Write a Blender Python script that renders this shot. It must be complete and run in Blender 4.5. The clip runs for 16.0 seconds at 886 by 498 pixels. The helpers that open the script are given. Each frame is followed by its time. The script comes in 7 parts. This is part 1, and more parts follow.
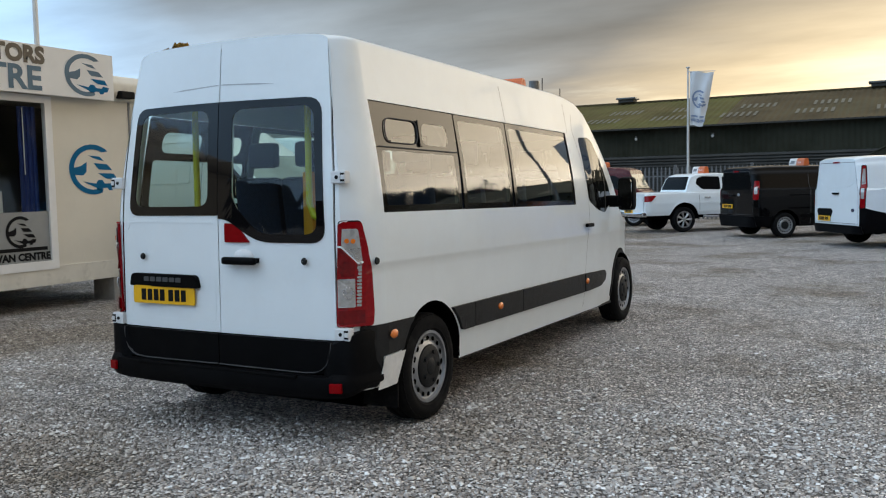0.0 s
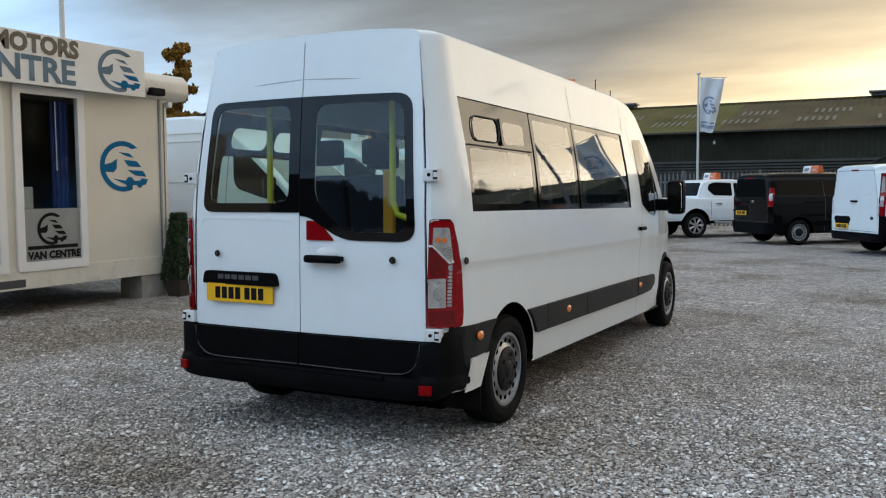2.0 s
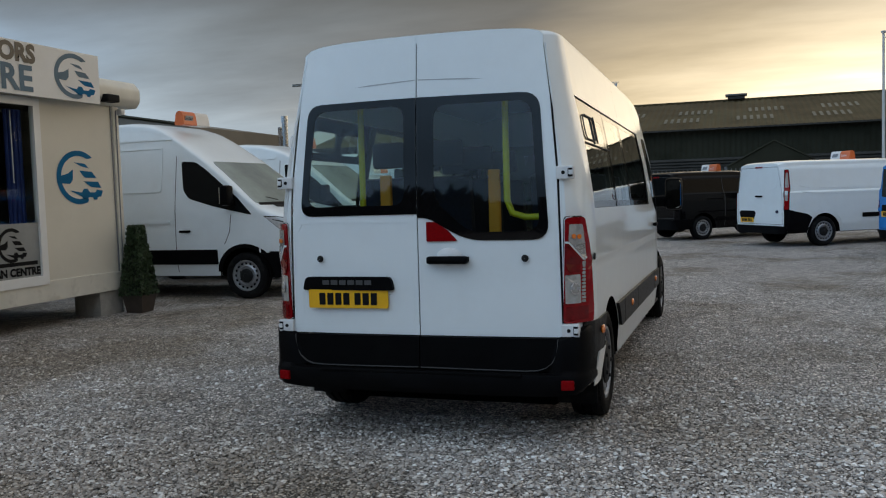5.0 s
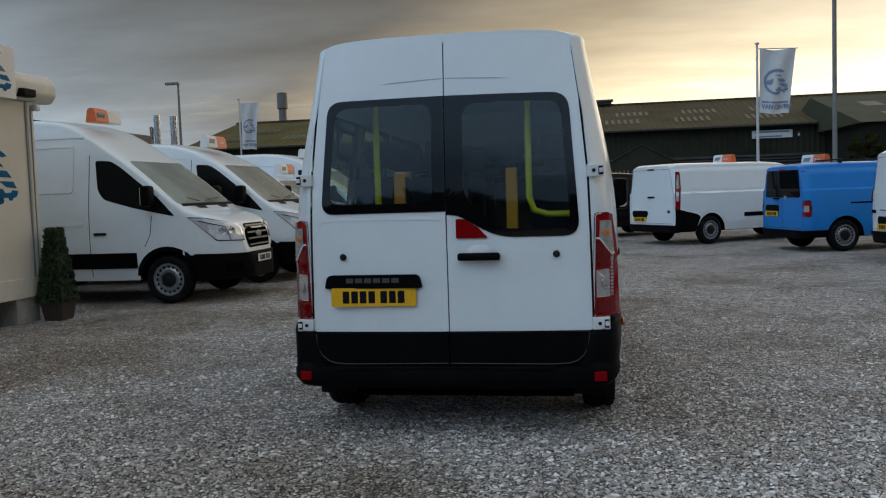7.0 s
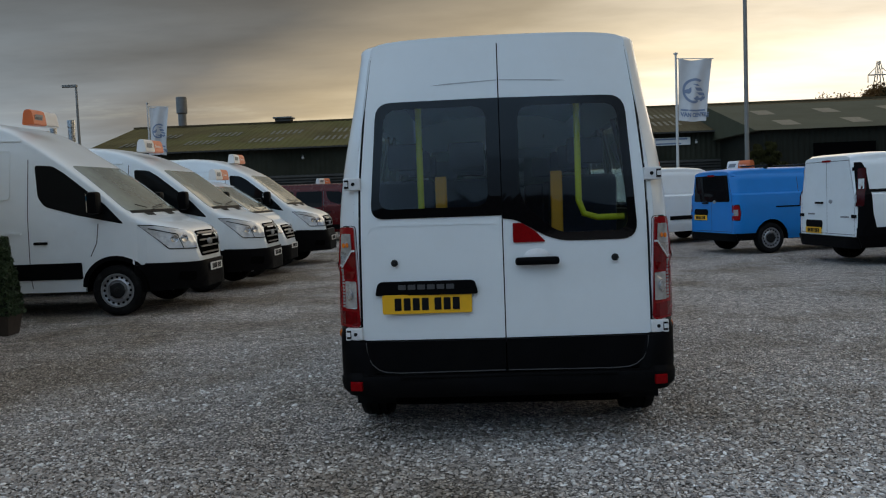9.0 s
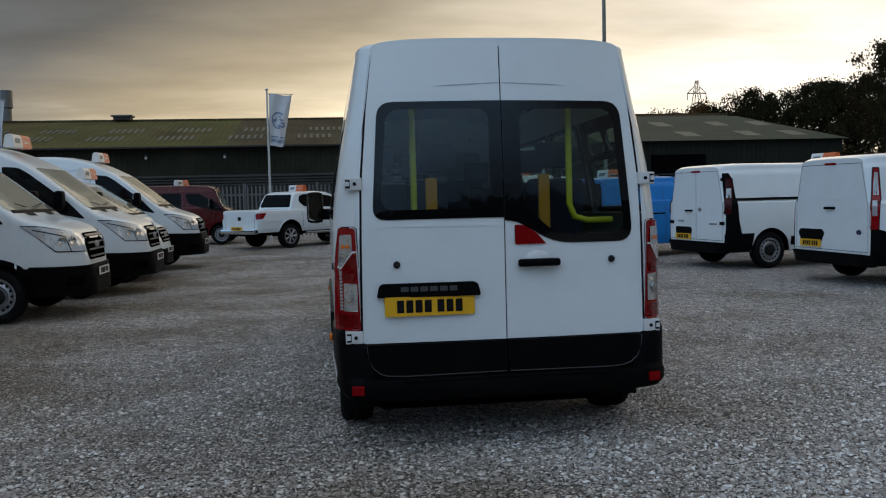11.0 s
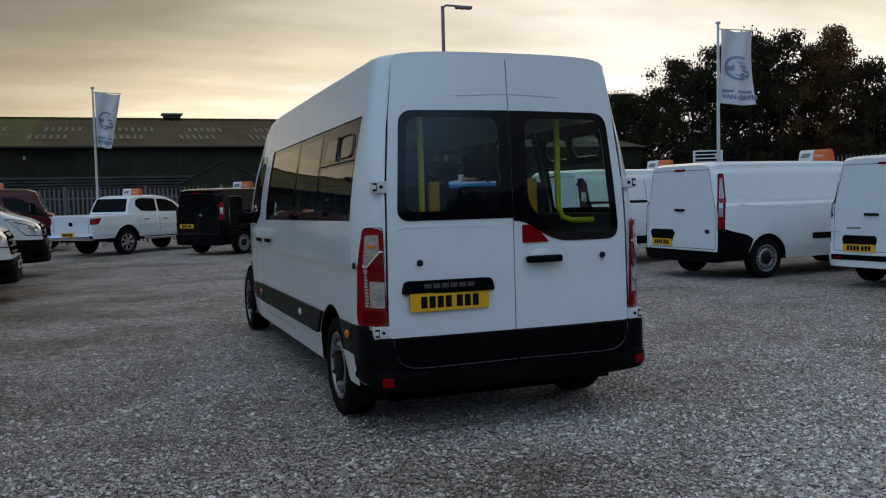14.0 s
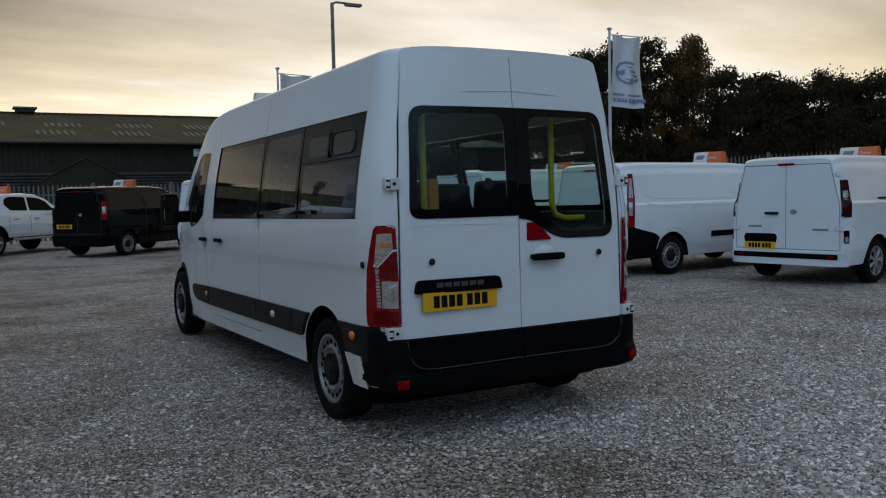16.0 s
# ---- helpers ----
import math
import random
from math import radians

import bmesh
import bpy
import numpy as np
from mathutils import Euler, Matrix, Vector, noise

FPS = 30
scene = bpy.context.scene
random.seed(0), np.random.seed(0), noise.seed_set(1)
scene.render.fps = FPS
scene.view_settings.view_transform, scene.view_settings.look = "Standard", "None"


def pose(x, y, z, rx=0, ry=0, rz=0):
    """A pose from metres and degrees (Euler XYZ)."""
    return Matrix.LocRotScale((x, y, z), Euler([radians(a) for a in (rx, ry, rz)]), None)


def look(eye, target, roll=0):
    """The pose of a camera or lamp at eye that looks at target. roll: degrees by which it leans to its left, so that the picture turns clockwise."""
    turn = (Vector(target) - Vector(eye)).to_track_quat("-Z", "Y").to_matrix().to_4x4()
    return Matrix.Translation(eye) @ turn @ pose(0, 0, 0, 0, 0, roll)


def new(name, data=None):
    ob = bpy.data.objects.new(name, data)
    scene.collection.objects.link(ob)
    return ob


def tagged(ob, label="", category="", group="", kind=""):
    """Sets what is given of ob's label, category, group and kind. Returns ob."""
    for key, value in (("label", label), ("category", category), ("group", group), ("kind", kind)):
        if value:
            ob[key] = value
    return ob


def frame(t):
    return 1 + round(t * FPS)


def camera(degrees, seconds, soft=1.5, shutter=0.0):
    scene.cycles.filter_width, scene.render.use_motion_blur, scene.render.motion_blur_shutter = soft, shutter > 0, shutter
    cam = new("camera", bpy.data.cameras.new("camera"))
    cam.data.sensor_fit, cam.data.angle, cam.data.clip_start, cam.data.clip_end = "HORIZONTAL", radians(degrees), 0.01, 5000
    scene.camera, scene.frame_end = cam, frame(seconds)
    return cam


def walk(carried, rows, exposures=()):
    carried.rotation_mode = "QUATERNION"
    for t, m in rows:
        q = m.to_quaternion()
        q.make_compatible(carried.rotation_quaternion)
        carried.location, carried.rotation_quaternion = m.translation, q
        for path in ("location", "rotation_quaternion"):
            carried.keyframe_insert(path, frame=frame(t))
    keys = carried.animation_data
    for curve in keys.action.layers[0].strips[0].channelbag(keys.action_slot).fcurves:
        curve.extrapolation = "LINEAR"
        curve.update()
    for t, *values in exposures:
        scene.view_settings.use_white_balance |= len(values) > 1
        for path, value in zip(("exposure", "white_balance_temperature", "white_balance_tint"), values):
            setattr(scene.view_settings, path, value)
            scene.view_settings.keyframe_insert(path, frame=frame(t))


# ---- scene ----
cam = camera(54.1, 16.0, soft=1.15)
METRES, EYE, RAKE, TURN = 7.282, 1.5, -0.9, 28.2
ROWS = [
    (0.0, 0.0, 0.0, 0.0, -0.05, -3.38, 0.78),
    (0.5, -0.0083, -0.003, -0.0009, 0.7, -3.42, 0.75),
    (1.0, -0.0237, -0.003, -0.002, 0.37, -3.36, 0.49),
    (1.5, -0.0498, 0.0081, -0.0037, -0.04, -3.33, 0.22),
    (2.0, -0.0758, 0.0135, -0.003, -0.53, -3.15, 0.02),
    (2.5, -0.112, 0.0083, -0.0037, -1.26, -2.92, 0.13),
    (3.0, -0.1446, 0.0069, -0.003, -2.66, -2.96, 0.16),
    (3.5, -0.1774, 0.0192, -0.0063, -4.16, -2.94, 0.42),
    (4.0, -0.2089, 0.0234, -0.0059, -5.57, -2.88, 0.93),
    (6.5, -0.3823, 0.0439, -0.007, -16.49, -2.87, 1.77),
    (7.0, -0.4085, 0.0538, -0.0067, -18.44, -2.91, 1.79),
    (7.5, -0.4354, 0.0717, -0.0058, -20.48, -2.89, 2.03),
    (8.0, -0.4618, 0.0839, -0.0057, -22.39, -2.86, 2.1),
    (10.5, -0.6099, 0.1632, -0.0031, -32.08, -2.55, 1.59),
    (11.0, -0.6299, 0.1846, -0.0042, -35.86, -2.66, 1.46),
    (11.5, -0.6478, 0.214, -0.0032, -38.28, -2.67, 2.15),
    (12.0, -0.6688, 0.2348, -0.0024, -40.04, -2.76, 2.61),
    (12.5, -0.6978, 0.2527, -0.0013, -43.08, -2.93, 2.94),
    (13.0, -0.7236, 0.2547, -0.0022, -45.03, -2.93, 2.63),
    (13.5, -0.7541, 0.2503, -0.0008, -46.86, -2.88, 2.19),
    (14.0, -0.792, 0.265, -0.0016, -48.73, -2.73, 1.66),
    (14.5, -0.8144, 0.2834, -0.0013, -52.01, -2.86, 1.34),
    (15.0, -0.8236, 0.3149, -0.0002, -53.8, -2.79, 1.41),
    (15.5, -0.8335, 0.3397, 0.001, -55.5, -2.91, 1.38),
    (16.0, -0.8555, 0.3703, -0.0001, -57.72, -2.99, 1.62),
]
EXPO = [(0.0, 1.16, 7100, 10), (2.0, 1.15, 7050, 10), (4.0, 0.75, 7020, 10), (6.5, 0.45, 7080, 10), (8.0, 0.38, 7050, 10), (11.0, 0.24, 6800, 10), (13.4, 0.20, 6720, 10), (14.6, 0.06, 6640, 10), (16.0, 0.01, 6620, 10)]
walk(cam, [(t, pose(0, 0, EYE, RAKE) @ pose(0, 0, 0, 0, 0, TURN) @ pose(METRES * x, METRES * y, METRES * z, 90 + pitch, roll, yaw)) for t, x, y, z, yaw, pitch, roll in ROWS], EXPO)

# ---- light ----
SUN_AZ, SUN_EL = 18.0, 16.0          # degrees to the right of +y, and up
sun_dir = Vector((math.sin(radians(SUN_AZ)) * math.cos(radians(SUN_EL)), math.cos(radians(SUN_AZ)) * math.cos(radians(SUN_EL)), math.sin(radians(SUN_EL))))
sun = new("sun", bpy.data.lights.new("sun", "SUN"))
sun.data.energy, sun.data.angle, sun.data.color = 0.16, radians(40), (1.0, 0.86, 0.66)
sun.matrix_world = look(sun_dir * 50, (0, 0, 0))

world = bpy.data.worlds.new("overcast_evening")
scene.world = world
world.use_nodes = True
W = world.node_tree
W.nodes.clear()


def wn(kind, **kw):
    n = W.nodes.new(kind)
    for k, v in kw.items():
        n.inputs[k].default_value = v
    return n


def wmath(op, a, b=None, clamp=False):
    n = W.nodes.new("ShaderNodeMath")
    n.operation, n.use_clamp = op, clamp
    for i, v in enumerate((a, b)):
        if v is None:
            continue
        if isinstance(v, (int, float)):
            n.inputs[i].default_value = v
        else:
            W.links.new(v, n.inputs[i])
    return n.outputs[0]


def wmix(f, a, b):
    n = W.nodes.new("ShaderNodeMix")
    n.data_type = "RGBA"
    for i, v in ((0, f), (6, a), (7, b)):
        if isinstance(v, (int, float)):
            n.inputs[i].default_value = v
        elif isinstance(v, tuple):
            n.inputs[i].default_value = (*v, 1)
        else:
            W.links.new(v, n.inputs[i])
    return n.outputs[2]


def wramp(f, stops):
    n = W.nodes.new("ShaderNodeValToRGB")
    W.links.new(f, n.inputs[0])
    while len(n.color_ramp.elements) < len(stops):
        n.color_ramp.elements.new(0.5)
    for e, (p, c) in zip(n.color_ramp.elements, stops):
        e.position, e.color = p, (*c, 1) if isinstance(c, tuple) else (c, c, c, 1)
    return n.outputs[0]


tc = wn("ShaderNodeTexCoord")
sep = wn("ShaderNodeSeparateXYZ")
W.links.new(tc.outputs["Generated"], sep.inputs[0])
dotn = W.nodes.new("ShaderNodeVectorMath")
dotn.operation = "DOT_PRODUCT"
W.links.new(tc.outputs["Generated"], dotn.inputs[0])
dotn.inputs[1].default_value = Vector((math.sin(radians(30)), math.cos(radians(30)), 0.05)).normalized()
toward = dotn.outputs["Value"]
sky = W.nodes.new("ShaderNodeTexSky")
sky.sky_type, sky.sun_disc = "NISHITA", False
sky.sun_elevation, sky.sun_rotation = radians(SUN_EL), radians(SUN_AZ)
# cloud sheet: stretched noise on a plane far overhead
up = wmath("MAXIMUM", wmath("ADD", sep.outputs[2], 0.10), 0.05)
comb = wn("ShaderNodeCombineXYZ")
W.links.new(wmath("DIVIDE", sep.outputs[0], up), comb.inputs[0])
W.links.new(wmath("DIVIDE", sep.outputs[1], up), comb.inputs[1])


def cloud(scale, detail, rough, seed):
    mp = wn("ShaderNodeMapping")
    mp.inputs["Location"].default_value = (seed, seed * 0.7, 0)
    mp.inputs["Scale"].default_value = (0.55, 1.0, 1)
    mp.inputs["Rotation"].default_value = (0, 0, radians(-14))
    W.links.new(comb.outputs[0], mp.inputs[0])
    n = wn("ShaderNodeTexNoise", Scale=scale, Detail=detail, Roughness=rough)
    W.links.new(mp.outputs[0], n.inputs["Vector"])
    return n.outputs["Fac"]


big, fine = cloud(0.33, 5, 0.55, 3.1), cloud(1.1, 7, 0.6, 8.3)
# colour of the cloud base: blue-grey away from the low sun, ochre to pale cream near it
lit = wmath("ADD", toward, wmath("MULTIPLY", wmath("SUBTRACT", big, 0.5), 0.5))
east = W.nodes.new("ShaderNodeVectorMath")
east.operation = "DOT_PRODUCT"
W.links.new(tc.outputs["Generated"], east.inputs[0])
east.inputs[1].default_value = Vector((math.sin(radians(78)), math.cos(radians(78)), 0.05)).normalized()
lit = wmath("MAXIMUM", lit, wmath("MULTIPLY", east.outputs["Value"], 0.93))
height = sep.outputs[2]
low = wramp(lit, [(0.0, (0.265, 0.46, 0.74)), (0.38, (0.32, 0.41, 0.505)), (0.52, (0.27, 0.325, 0.38)), (0.66, (0.205, 0.205, 0.20)), (0.80, (0.50, 0.41, 0.27)), (0.93, (1.0, 0.85, 0.58)), (1.0, (1.12, 1.02, 0.86))])
top = wramp(lit, [(0.0, (0.30, 0.50, 0.77)), (0.25, (0.115, 0.14, 0.168)), (0.45, (0.079, 0.085, 0.089)), (0.65, (0.086, 0.086, 0.083)), (0.83, (0.29, 0.255, 0.20)), (0.95, (0.72, 0.645, 0.53)), (1.0, (0.90, 0.85, 0.77))])
hm = wramp(wmath("ADD", height, wmath("MULTIPLY", wmath("SUBTRACT", big, 0.5), 0.16)), [(0.06, 0.0), (0.21, 1.0)])
cloudcol = wmix(hm, low, top)
# the cloud bank opposite the sunset hangs low and dark
bank = wmath("MULTIPLY", wramp(wmath("MULTIPLY", toward, -1.0), [(0.10, 0.0), (0.55, 1.0)]), wramp(height, [(0.14, 0.80), (0.30, 0.0)]))
# it thins out towards the west
bank = wmath("MULTIPLY", bank, wramp(wmath("ADD", wmath("MULTIPLY", sep.outputs[0], 0.5), 0.5), [(0.25, 0.25), (0.55, 1.0)]))
cloudcol = wmix(bank, cloudcol, (0.05, 0.065, 0.08))
cloudcol = wmix(wramp(height, [(0.38, 0.0), (0.75, 1.0)]), cloudcol, (0.37, 0.415, 0.48))
# unseen sky high behind the yard, brightened blue to light the rear faces
rear_glow = wmath("MULTIPLY", wramp(wmath("MULTIPLY", toward, -1.0), [(0.15, 0.0), (0.55, 0.8)]), wramp(height, [(0.34, 0.0), (0.52, 1.0), (0.82, 1.0), (0.95, 0.0)]))
cloudcol = wmix(rear_glow, cloudcol, (0.62, 0.84, 1.12))
shade = wmath("ADD", 0.48, wmath("MULTIPLY", fine, 1.04))
cc = W.nodes.new("ShaderNodeVectorMath")
cc.operation = "SCALE"
W.links.new(cloudcol, cc.inputs[0])
W.links.new(shade, cc.inputs["Scale"])
gap = wramp(wmath("ADD", wmath("MULTIPLY", big, 0.6), wmath("MULTIPLY", fine, 0.4)), [(0.58, 0.0), (0.70, 1.0)])
skyc = W.nodes.new("ShaderNodeVectorMath")
skyc.operation = "SCALE"
W.links.new(sky.outputs[0], skyc.inputs[0])
skyc.inputs["Scale"].default_value = 0.10
final = wmix(wmath("MULTIPLY", gap, 0.35), cc.outputs[0], skyc.outputs[0])
bg = wn("ShaderNodeBackground", Strength=1.0)
W.links.new(final, bg.inputs[0])
wo = wn("ShaderNodeOutputWorld")
W.links.new(bg.outputs[0], wo.inputs[0])


# ---- materials ----
def material(name, base, rough=0.5, metal=0.0, coat=0.0, var=0.0, scale=6.0, bump=0.0, bscale=60.0, second=None, sscale=1.2, cover=(0.45, 0.65), spec=0.5, tint=0.0, space="Object", wave=0.0):
    """Base colour with a fine grain, a broad second tone and a relief."""
    m = bpy.data.materials.new(name)
    m.use_nodes = True
    t = m.node_tree
    p = t.nodes["Principled BSDF"]
    p.inputs["Roughness"].default_value, p.inputs["Metallic"].default_value = rough, metal
    p.inputs["Coat Weight"].default_value, p.inputs["Coat Roughness"].default_value = coat, 0.06
    p.inputs["Specular IOR Level"].default_value = spec
    p.inputs["Base Color"].default_value = (*base, 1)
    co = t.nodes.new("ShaderNodeTexCoord").outputs[space]

    def tex(s, d=4, r=0.6):
        n = t.nodes.new("ShaderNodeTexNoise")
        n.inputs["Scale"].default_value, n.inputs["Detail"].default_value, n.inputs["Roughness"].default_value = s, d, r
        t.links.new(co, n.inputs["Vector"])
        return n.outputs["Fac"]

    def mixc(f, a, b):
        n = t.nodes.new("ShaderNodeMix")
        n.data_type = "RGBA"
        for i, v in ((0, f), (6, a), (7, b)):
            if isinstance(v, tuple):
                n.inputs[i].default_value = (*v, 1)
            elif isinstance(v, float):
                n.inputs[i].default_value = v
            else:
                t.links.new(v, n.inputs[i])
        return n.outputs[2]

    def ramp(f, a, b):
        n = t.nodes.new("ShaderNodeMapRange")
        t.links.new(f, n.inputs[0])
        n.inputs[1].default_value, n.inputs[2].default_value = a, b
        return n.outputs[0]

    col = None
    if var or second or tint:
        col = mixc(ramp(tex(scale, 5), 0.3, 0.7), tuple(c * (1 - var) for c in base), tuple(min(1, c * (1 + var)) for c in base))
    if second:
        col = mixc(ramp(tex(sscale, 6, 0.65), *cover), col, second)
    if tint:
        oi = t.nodes.new("ShaderNodeObjectInfo")
        hs = t.nodes.new("ShaderNodeHueSaturation")
        t.links.new(col, hs.inputs["Color"])
        t.links.new(ramp(oi.outputs["Random"], -0.5, 1.5), hs.inputs["Value"])
        mr = t.nodes.new("ShaderNodeMapRange")
        t.links.new(oi.outputs["Random"], mr.inputs[0])
        mr.inputs[3].default_value, mr.inputs[4].default_value = 1 - tint, 1 + tint
        t.links.new(mr.outputs[0], hs.inputs["Value"])
        col = hs.outputs[0]
    if col is not None:
        t.links.new(col, p.inputs["Base Color"])
        mr = t.nodes.new("ShaderNodeMapRange")
        t.links.new(tex(scale * 2.3, 4), mr.inputs[0])
        mr.inputs[3].default_value, mr.inputs[4].default_value = max(0.02, rough - 0.08), min(1, rough + 0.1)
        t.links.new(mr.outputs[0], p.inputs["Roughness"])
    if bump:
        b = t.nodes.new("ShaderNodeBump")
        b.inputs["Strength"].default_value, b.inputs["Distance"].default_value = min(1.0, bump * 100), 0.01 if bump > 0.003 else 0.003
        t.links.new(tex(bscale, 3), b.inputs["Height"])
        t.links.new(b.outputs[0], p.inputs["Normal"])
    if wave:
        # pressed sheet metal is never quite flat: slow waves in the lacquer
        b = t.nodes.new("ShaderNodeBump")
        b.inputs["Strength"].default_value, b.inputs["Distance"].default_value = wave, 0.012
        t.links.new(tex(1.6, 2, 0.4), b.inputs["Height"])
        t.links.new(b.outputs[0], p.inputs["Coat Normal"])
    return m


def glass(name, tint, base=0.05, rise=3.5):
    m = bpy.data.materials.new(name)
    m.use_nodes = True
    t = m.node_tree
    t.nodes.clear()
    out, mix, tr, gl, lw, pw, ma = (t.nodes.new(k) for k in ("ShaderNodeOutputMaterial", "ShaderNodeMixShader", "ShaderNodeBsdfTransparent", "ShaderNodeBsdfGlossy", "ShaderNodeLayerWeight", "ShaderNodeMath", "ShaderNodeMath"))
    tr.inputs[0].default_value = (*tint, 1)
    gl.inputs["Roughness"].default_value = 0.015
    lw.inputs["Blend"].default_value = 0.5
    pw.operation, ma.operation = "POWER", "MULTIPLY_ADD"
    t.links.new(lw.outputs["Facing"], pw.inputs[0])
    pw.inputs[1].default_value = rise
    t.links.new(pw.outputs[0], ma.inputs[0])
    ma.inputs[1].default_value, ma.inputs[2].default_value = 1 - base, base
    t.links.new(ma.outputs[0], mix.inputs[0])
    t.links.new(tr.outputs[0], mix.inputs[1])
    t.links.new(gl.outputs[0], mix.inputs[2])
    t.links.new(mix.outputs[0], out.inputs[0])
    return m


white_paint = material("white_vehicle_paint", (0.76, 0.81, 0.835), 0.34, coat=0.7, spec=0.35, var=0.02, scale=3, second=(0.72, 0.76, 0.775), sscale=2.5, cover=(0.5, 0.85), wave=0.35)
black_paint = material("black_vehicle_paint", (0.0025, 0.0025, 0.003), 0.07, coat=0.11, spec=0.14, var=0.2, scale=3, wave=0.3)
blue_paint = material("blue_vehicle_paint", (0.002, 0.20, 0.58), 0.4, coat=0.25, spec=0.3, var=0.04, scale=3)
red_paint = material("dark_red_vehicle_paint", (0.075, 0.004, 0.005), 0.25, spec=0.25, coat=0.15, var=0.05, scale=3)
black_plastic = material("black_bumper_plastic", (0.0035, 0.0035, 0.004), 0.48, var=0.2, scale=9, bump=0.002, bscale=700, second=(0.008, 0.0075, 0.007), sscale=3, cover=(0.55, 0.8), spec=0.04)
grey_plastic = material("dark_grey_trim_plastic", (0.011, 0.0115, 0.0125), 0.5, spec=0.2, var=0.15, scale=9, bump=0.002, bscale=700)
seam_dark = material("panel_gap_shadow", (0.06, 0.06, 0.063), 0.8)
window_trim = material("dull_black_window_trim", (0.006, 0.005, 0.0045), 0.05, spec=0.45, var=0.1, scale=8)
frit = material("black_glass_border", (0.003, 0.003, 0.004), 0.03, spec=0.36)
black_glass = material("black_canopy_glass", (0.004, 0.0045, 0.005), 0.05, spec=0.03)
cab_glass = material("cab_window_glass", (0.006, 0.0065, 0.0065), 0.03, spec=0.18)
dark_glass = material("dark_window_glass", (0.006, 0.007, 0.0075), 0.03, spec=0.09)
# opaque: tones painted for the lit cab and reflections in the glass
screen_glass = material("painted_windscreen_glass", (0.22, 0.265, 0.235), 0.03, spec=0.95, var=0.12, scale=0.7, second=(0.12, 0.145, 0.13), sscale=0.8, cover=(0.42, 0.7))
tinted = glass("tinted_window_glass", (0.74, 0.87, 0.82), 0.06)
side_glass = glass("tinted_side_window_glass", (0.76, 0.87, 0.82), 0.07, 3.2)
clear_glass = glass("clear_pane_glass", (0.85, 0.9, 0.88))
red_lens = material("red_lamp_lens", (0.25, 0.003, 0.006), 0.10, spec=0.3, coat=0.12, var=0.15, scale=40)
stop_lens = material("deep_red_stop_lens", (0.15, 0.001, 0.003), 0.12, spec=0.3, coat=0.3, var=0.35, scale=26)
dark_red_lens = material("deep_red_reflector", (0.22, 0.002, 0.004), 0.2, spec=0.1, var=0.2, scale=80)
clear_lens = material("clear_lamp_lens", (0.50, 0.49, 0.48), 0.12, metal=0.4, coat=0.8, var=0.14, scale=34, second=(0.34, 0.33, 0.33), sscale=22, cover=(0.5, 0.7))
amber_lens = material("amber_lamp_lens", (0.75, 0.17, 0.01), 0.2, coat=1.0, var=0.1, scale=60)
smoked_lens = material("smoked_red_lamp_lens", (0.040, 0.002, 0.003), 0.15, spec=0.2, var=0.3, scale=60)
head_lens = material("bright_headlamp_lens", (0.88, 0.89, 0.90), 0.14, metal=0.5, coat=0.6, var=0.12, scale=14, second=(0.55, 0.56, 0.57), sscale=9, cover=(0.5, 0.7))
grille_metal = material("dull_chrome_grille", (0.13, 0.13, 0.14), 0.35, metal=0.8, var=0.1, scale=20)
badge_blue = material("dark_blue_badge", (0.01, 0.02, 0.07), 0.2, coat=0.8)
chrome = material("chrome", (0.72, 0.73, 0.75), 0.12, metal=1.0)
mirror_mat = material("mirror", (0.62, 0.65, 0.65), 0.03, metal=1.0)
steel = material("painted_steel_wheel", (0.34, 0.35, 0.37), 0.4, metal=0.7, var=0.12, scale=14, second=(0.16, 0.15, 0.14), sscale=9, cover=(0.6, 0.8))
alloy = material("alloy_wheel", (0.5, 0.5, 0.52), 0.3, metal=0.85, var=0.1, scale=20)
dark_wheel = material("wheel_well_black", (0.003, 0.003, 0.003), 0.9, spec=0.0)
rubber = material("tyre_rubber", (0.007, 0.007, 0.0075), 0.8, spec=0.1, var=0.2, scale=18, bump=0.003, bscale=160, second=(0.03, 0.029, 0.027), sscale=5, cover=(0.55, 0.8))
yellow_plate = material("yellow_plate", (0.82, 0.43, 0.012), 0.35, var=0.05, scale=12)
white_plate = material("white_plate", (0.75, 0.75, 0.72), 0.35, var=0.05, scale=12)
ink = material("black_ink", (0.008, 0.008, 0.009), 0.6, spec=0.1)
hinge_white = material("painted_hinge", (0.68, 0.69, 0.70), 0.4, var=0.06, scale=20)
# grey that stands for the shade in a white pressed crease
crease_shade = material("painted_crease_shade", (0.40, 0.43, 0.45), 0.5, var=0.05, scale=20)
mudflap_white = material("white_mudflap", (0.72, 0.72, 0.71), 0.5, var=0.1, scale=12)
cabin_wall = material("beige_cabin_panel", (0.66, 0.62, 0.53), 0.5, var=0.035, scale=1.4, bump=0.001, bscale=90, second=(0.59, 0.55, 0.465), sscale=1.1, cover=(0.5, 0.85))
cabin_frame = material("cream_cabin_frame", (0.67, 0.635, 0.555), 0.45, var=0.05, scale=5, second=(0.36, 0.33, 0.28), sscale=2.4, cover=(0.55, 0.8))
upvc = material("white_window_frame", (0.78, 0.77, 0.75), 0.35, var=0.03, scale=5)
sign_white = material("white_sign_board", (0.74, 0.73, 0.71), 0.4, var=0.03, scale=3, second=(0.66, 0.65, 0.62), sscale=1.2, cover=(0.5, 0.8))
sign_brown = material("brown_sign_letters", (0.105, 0.085, 0.062), 0.45)
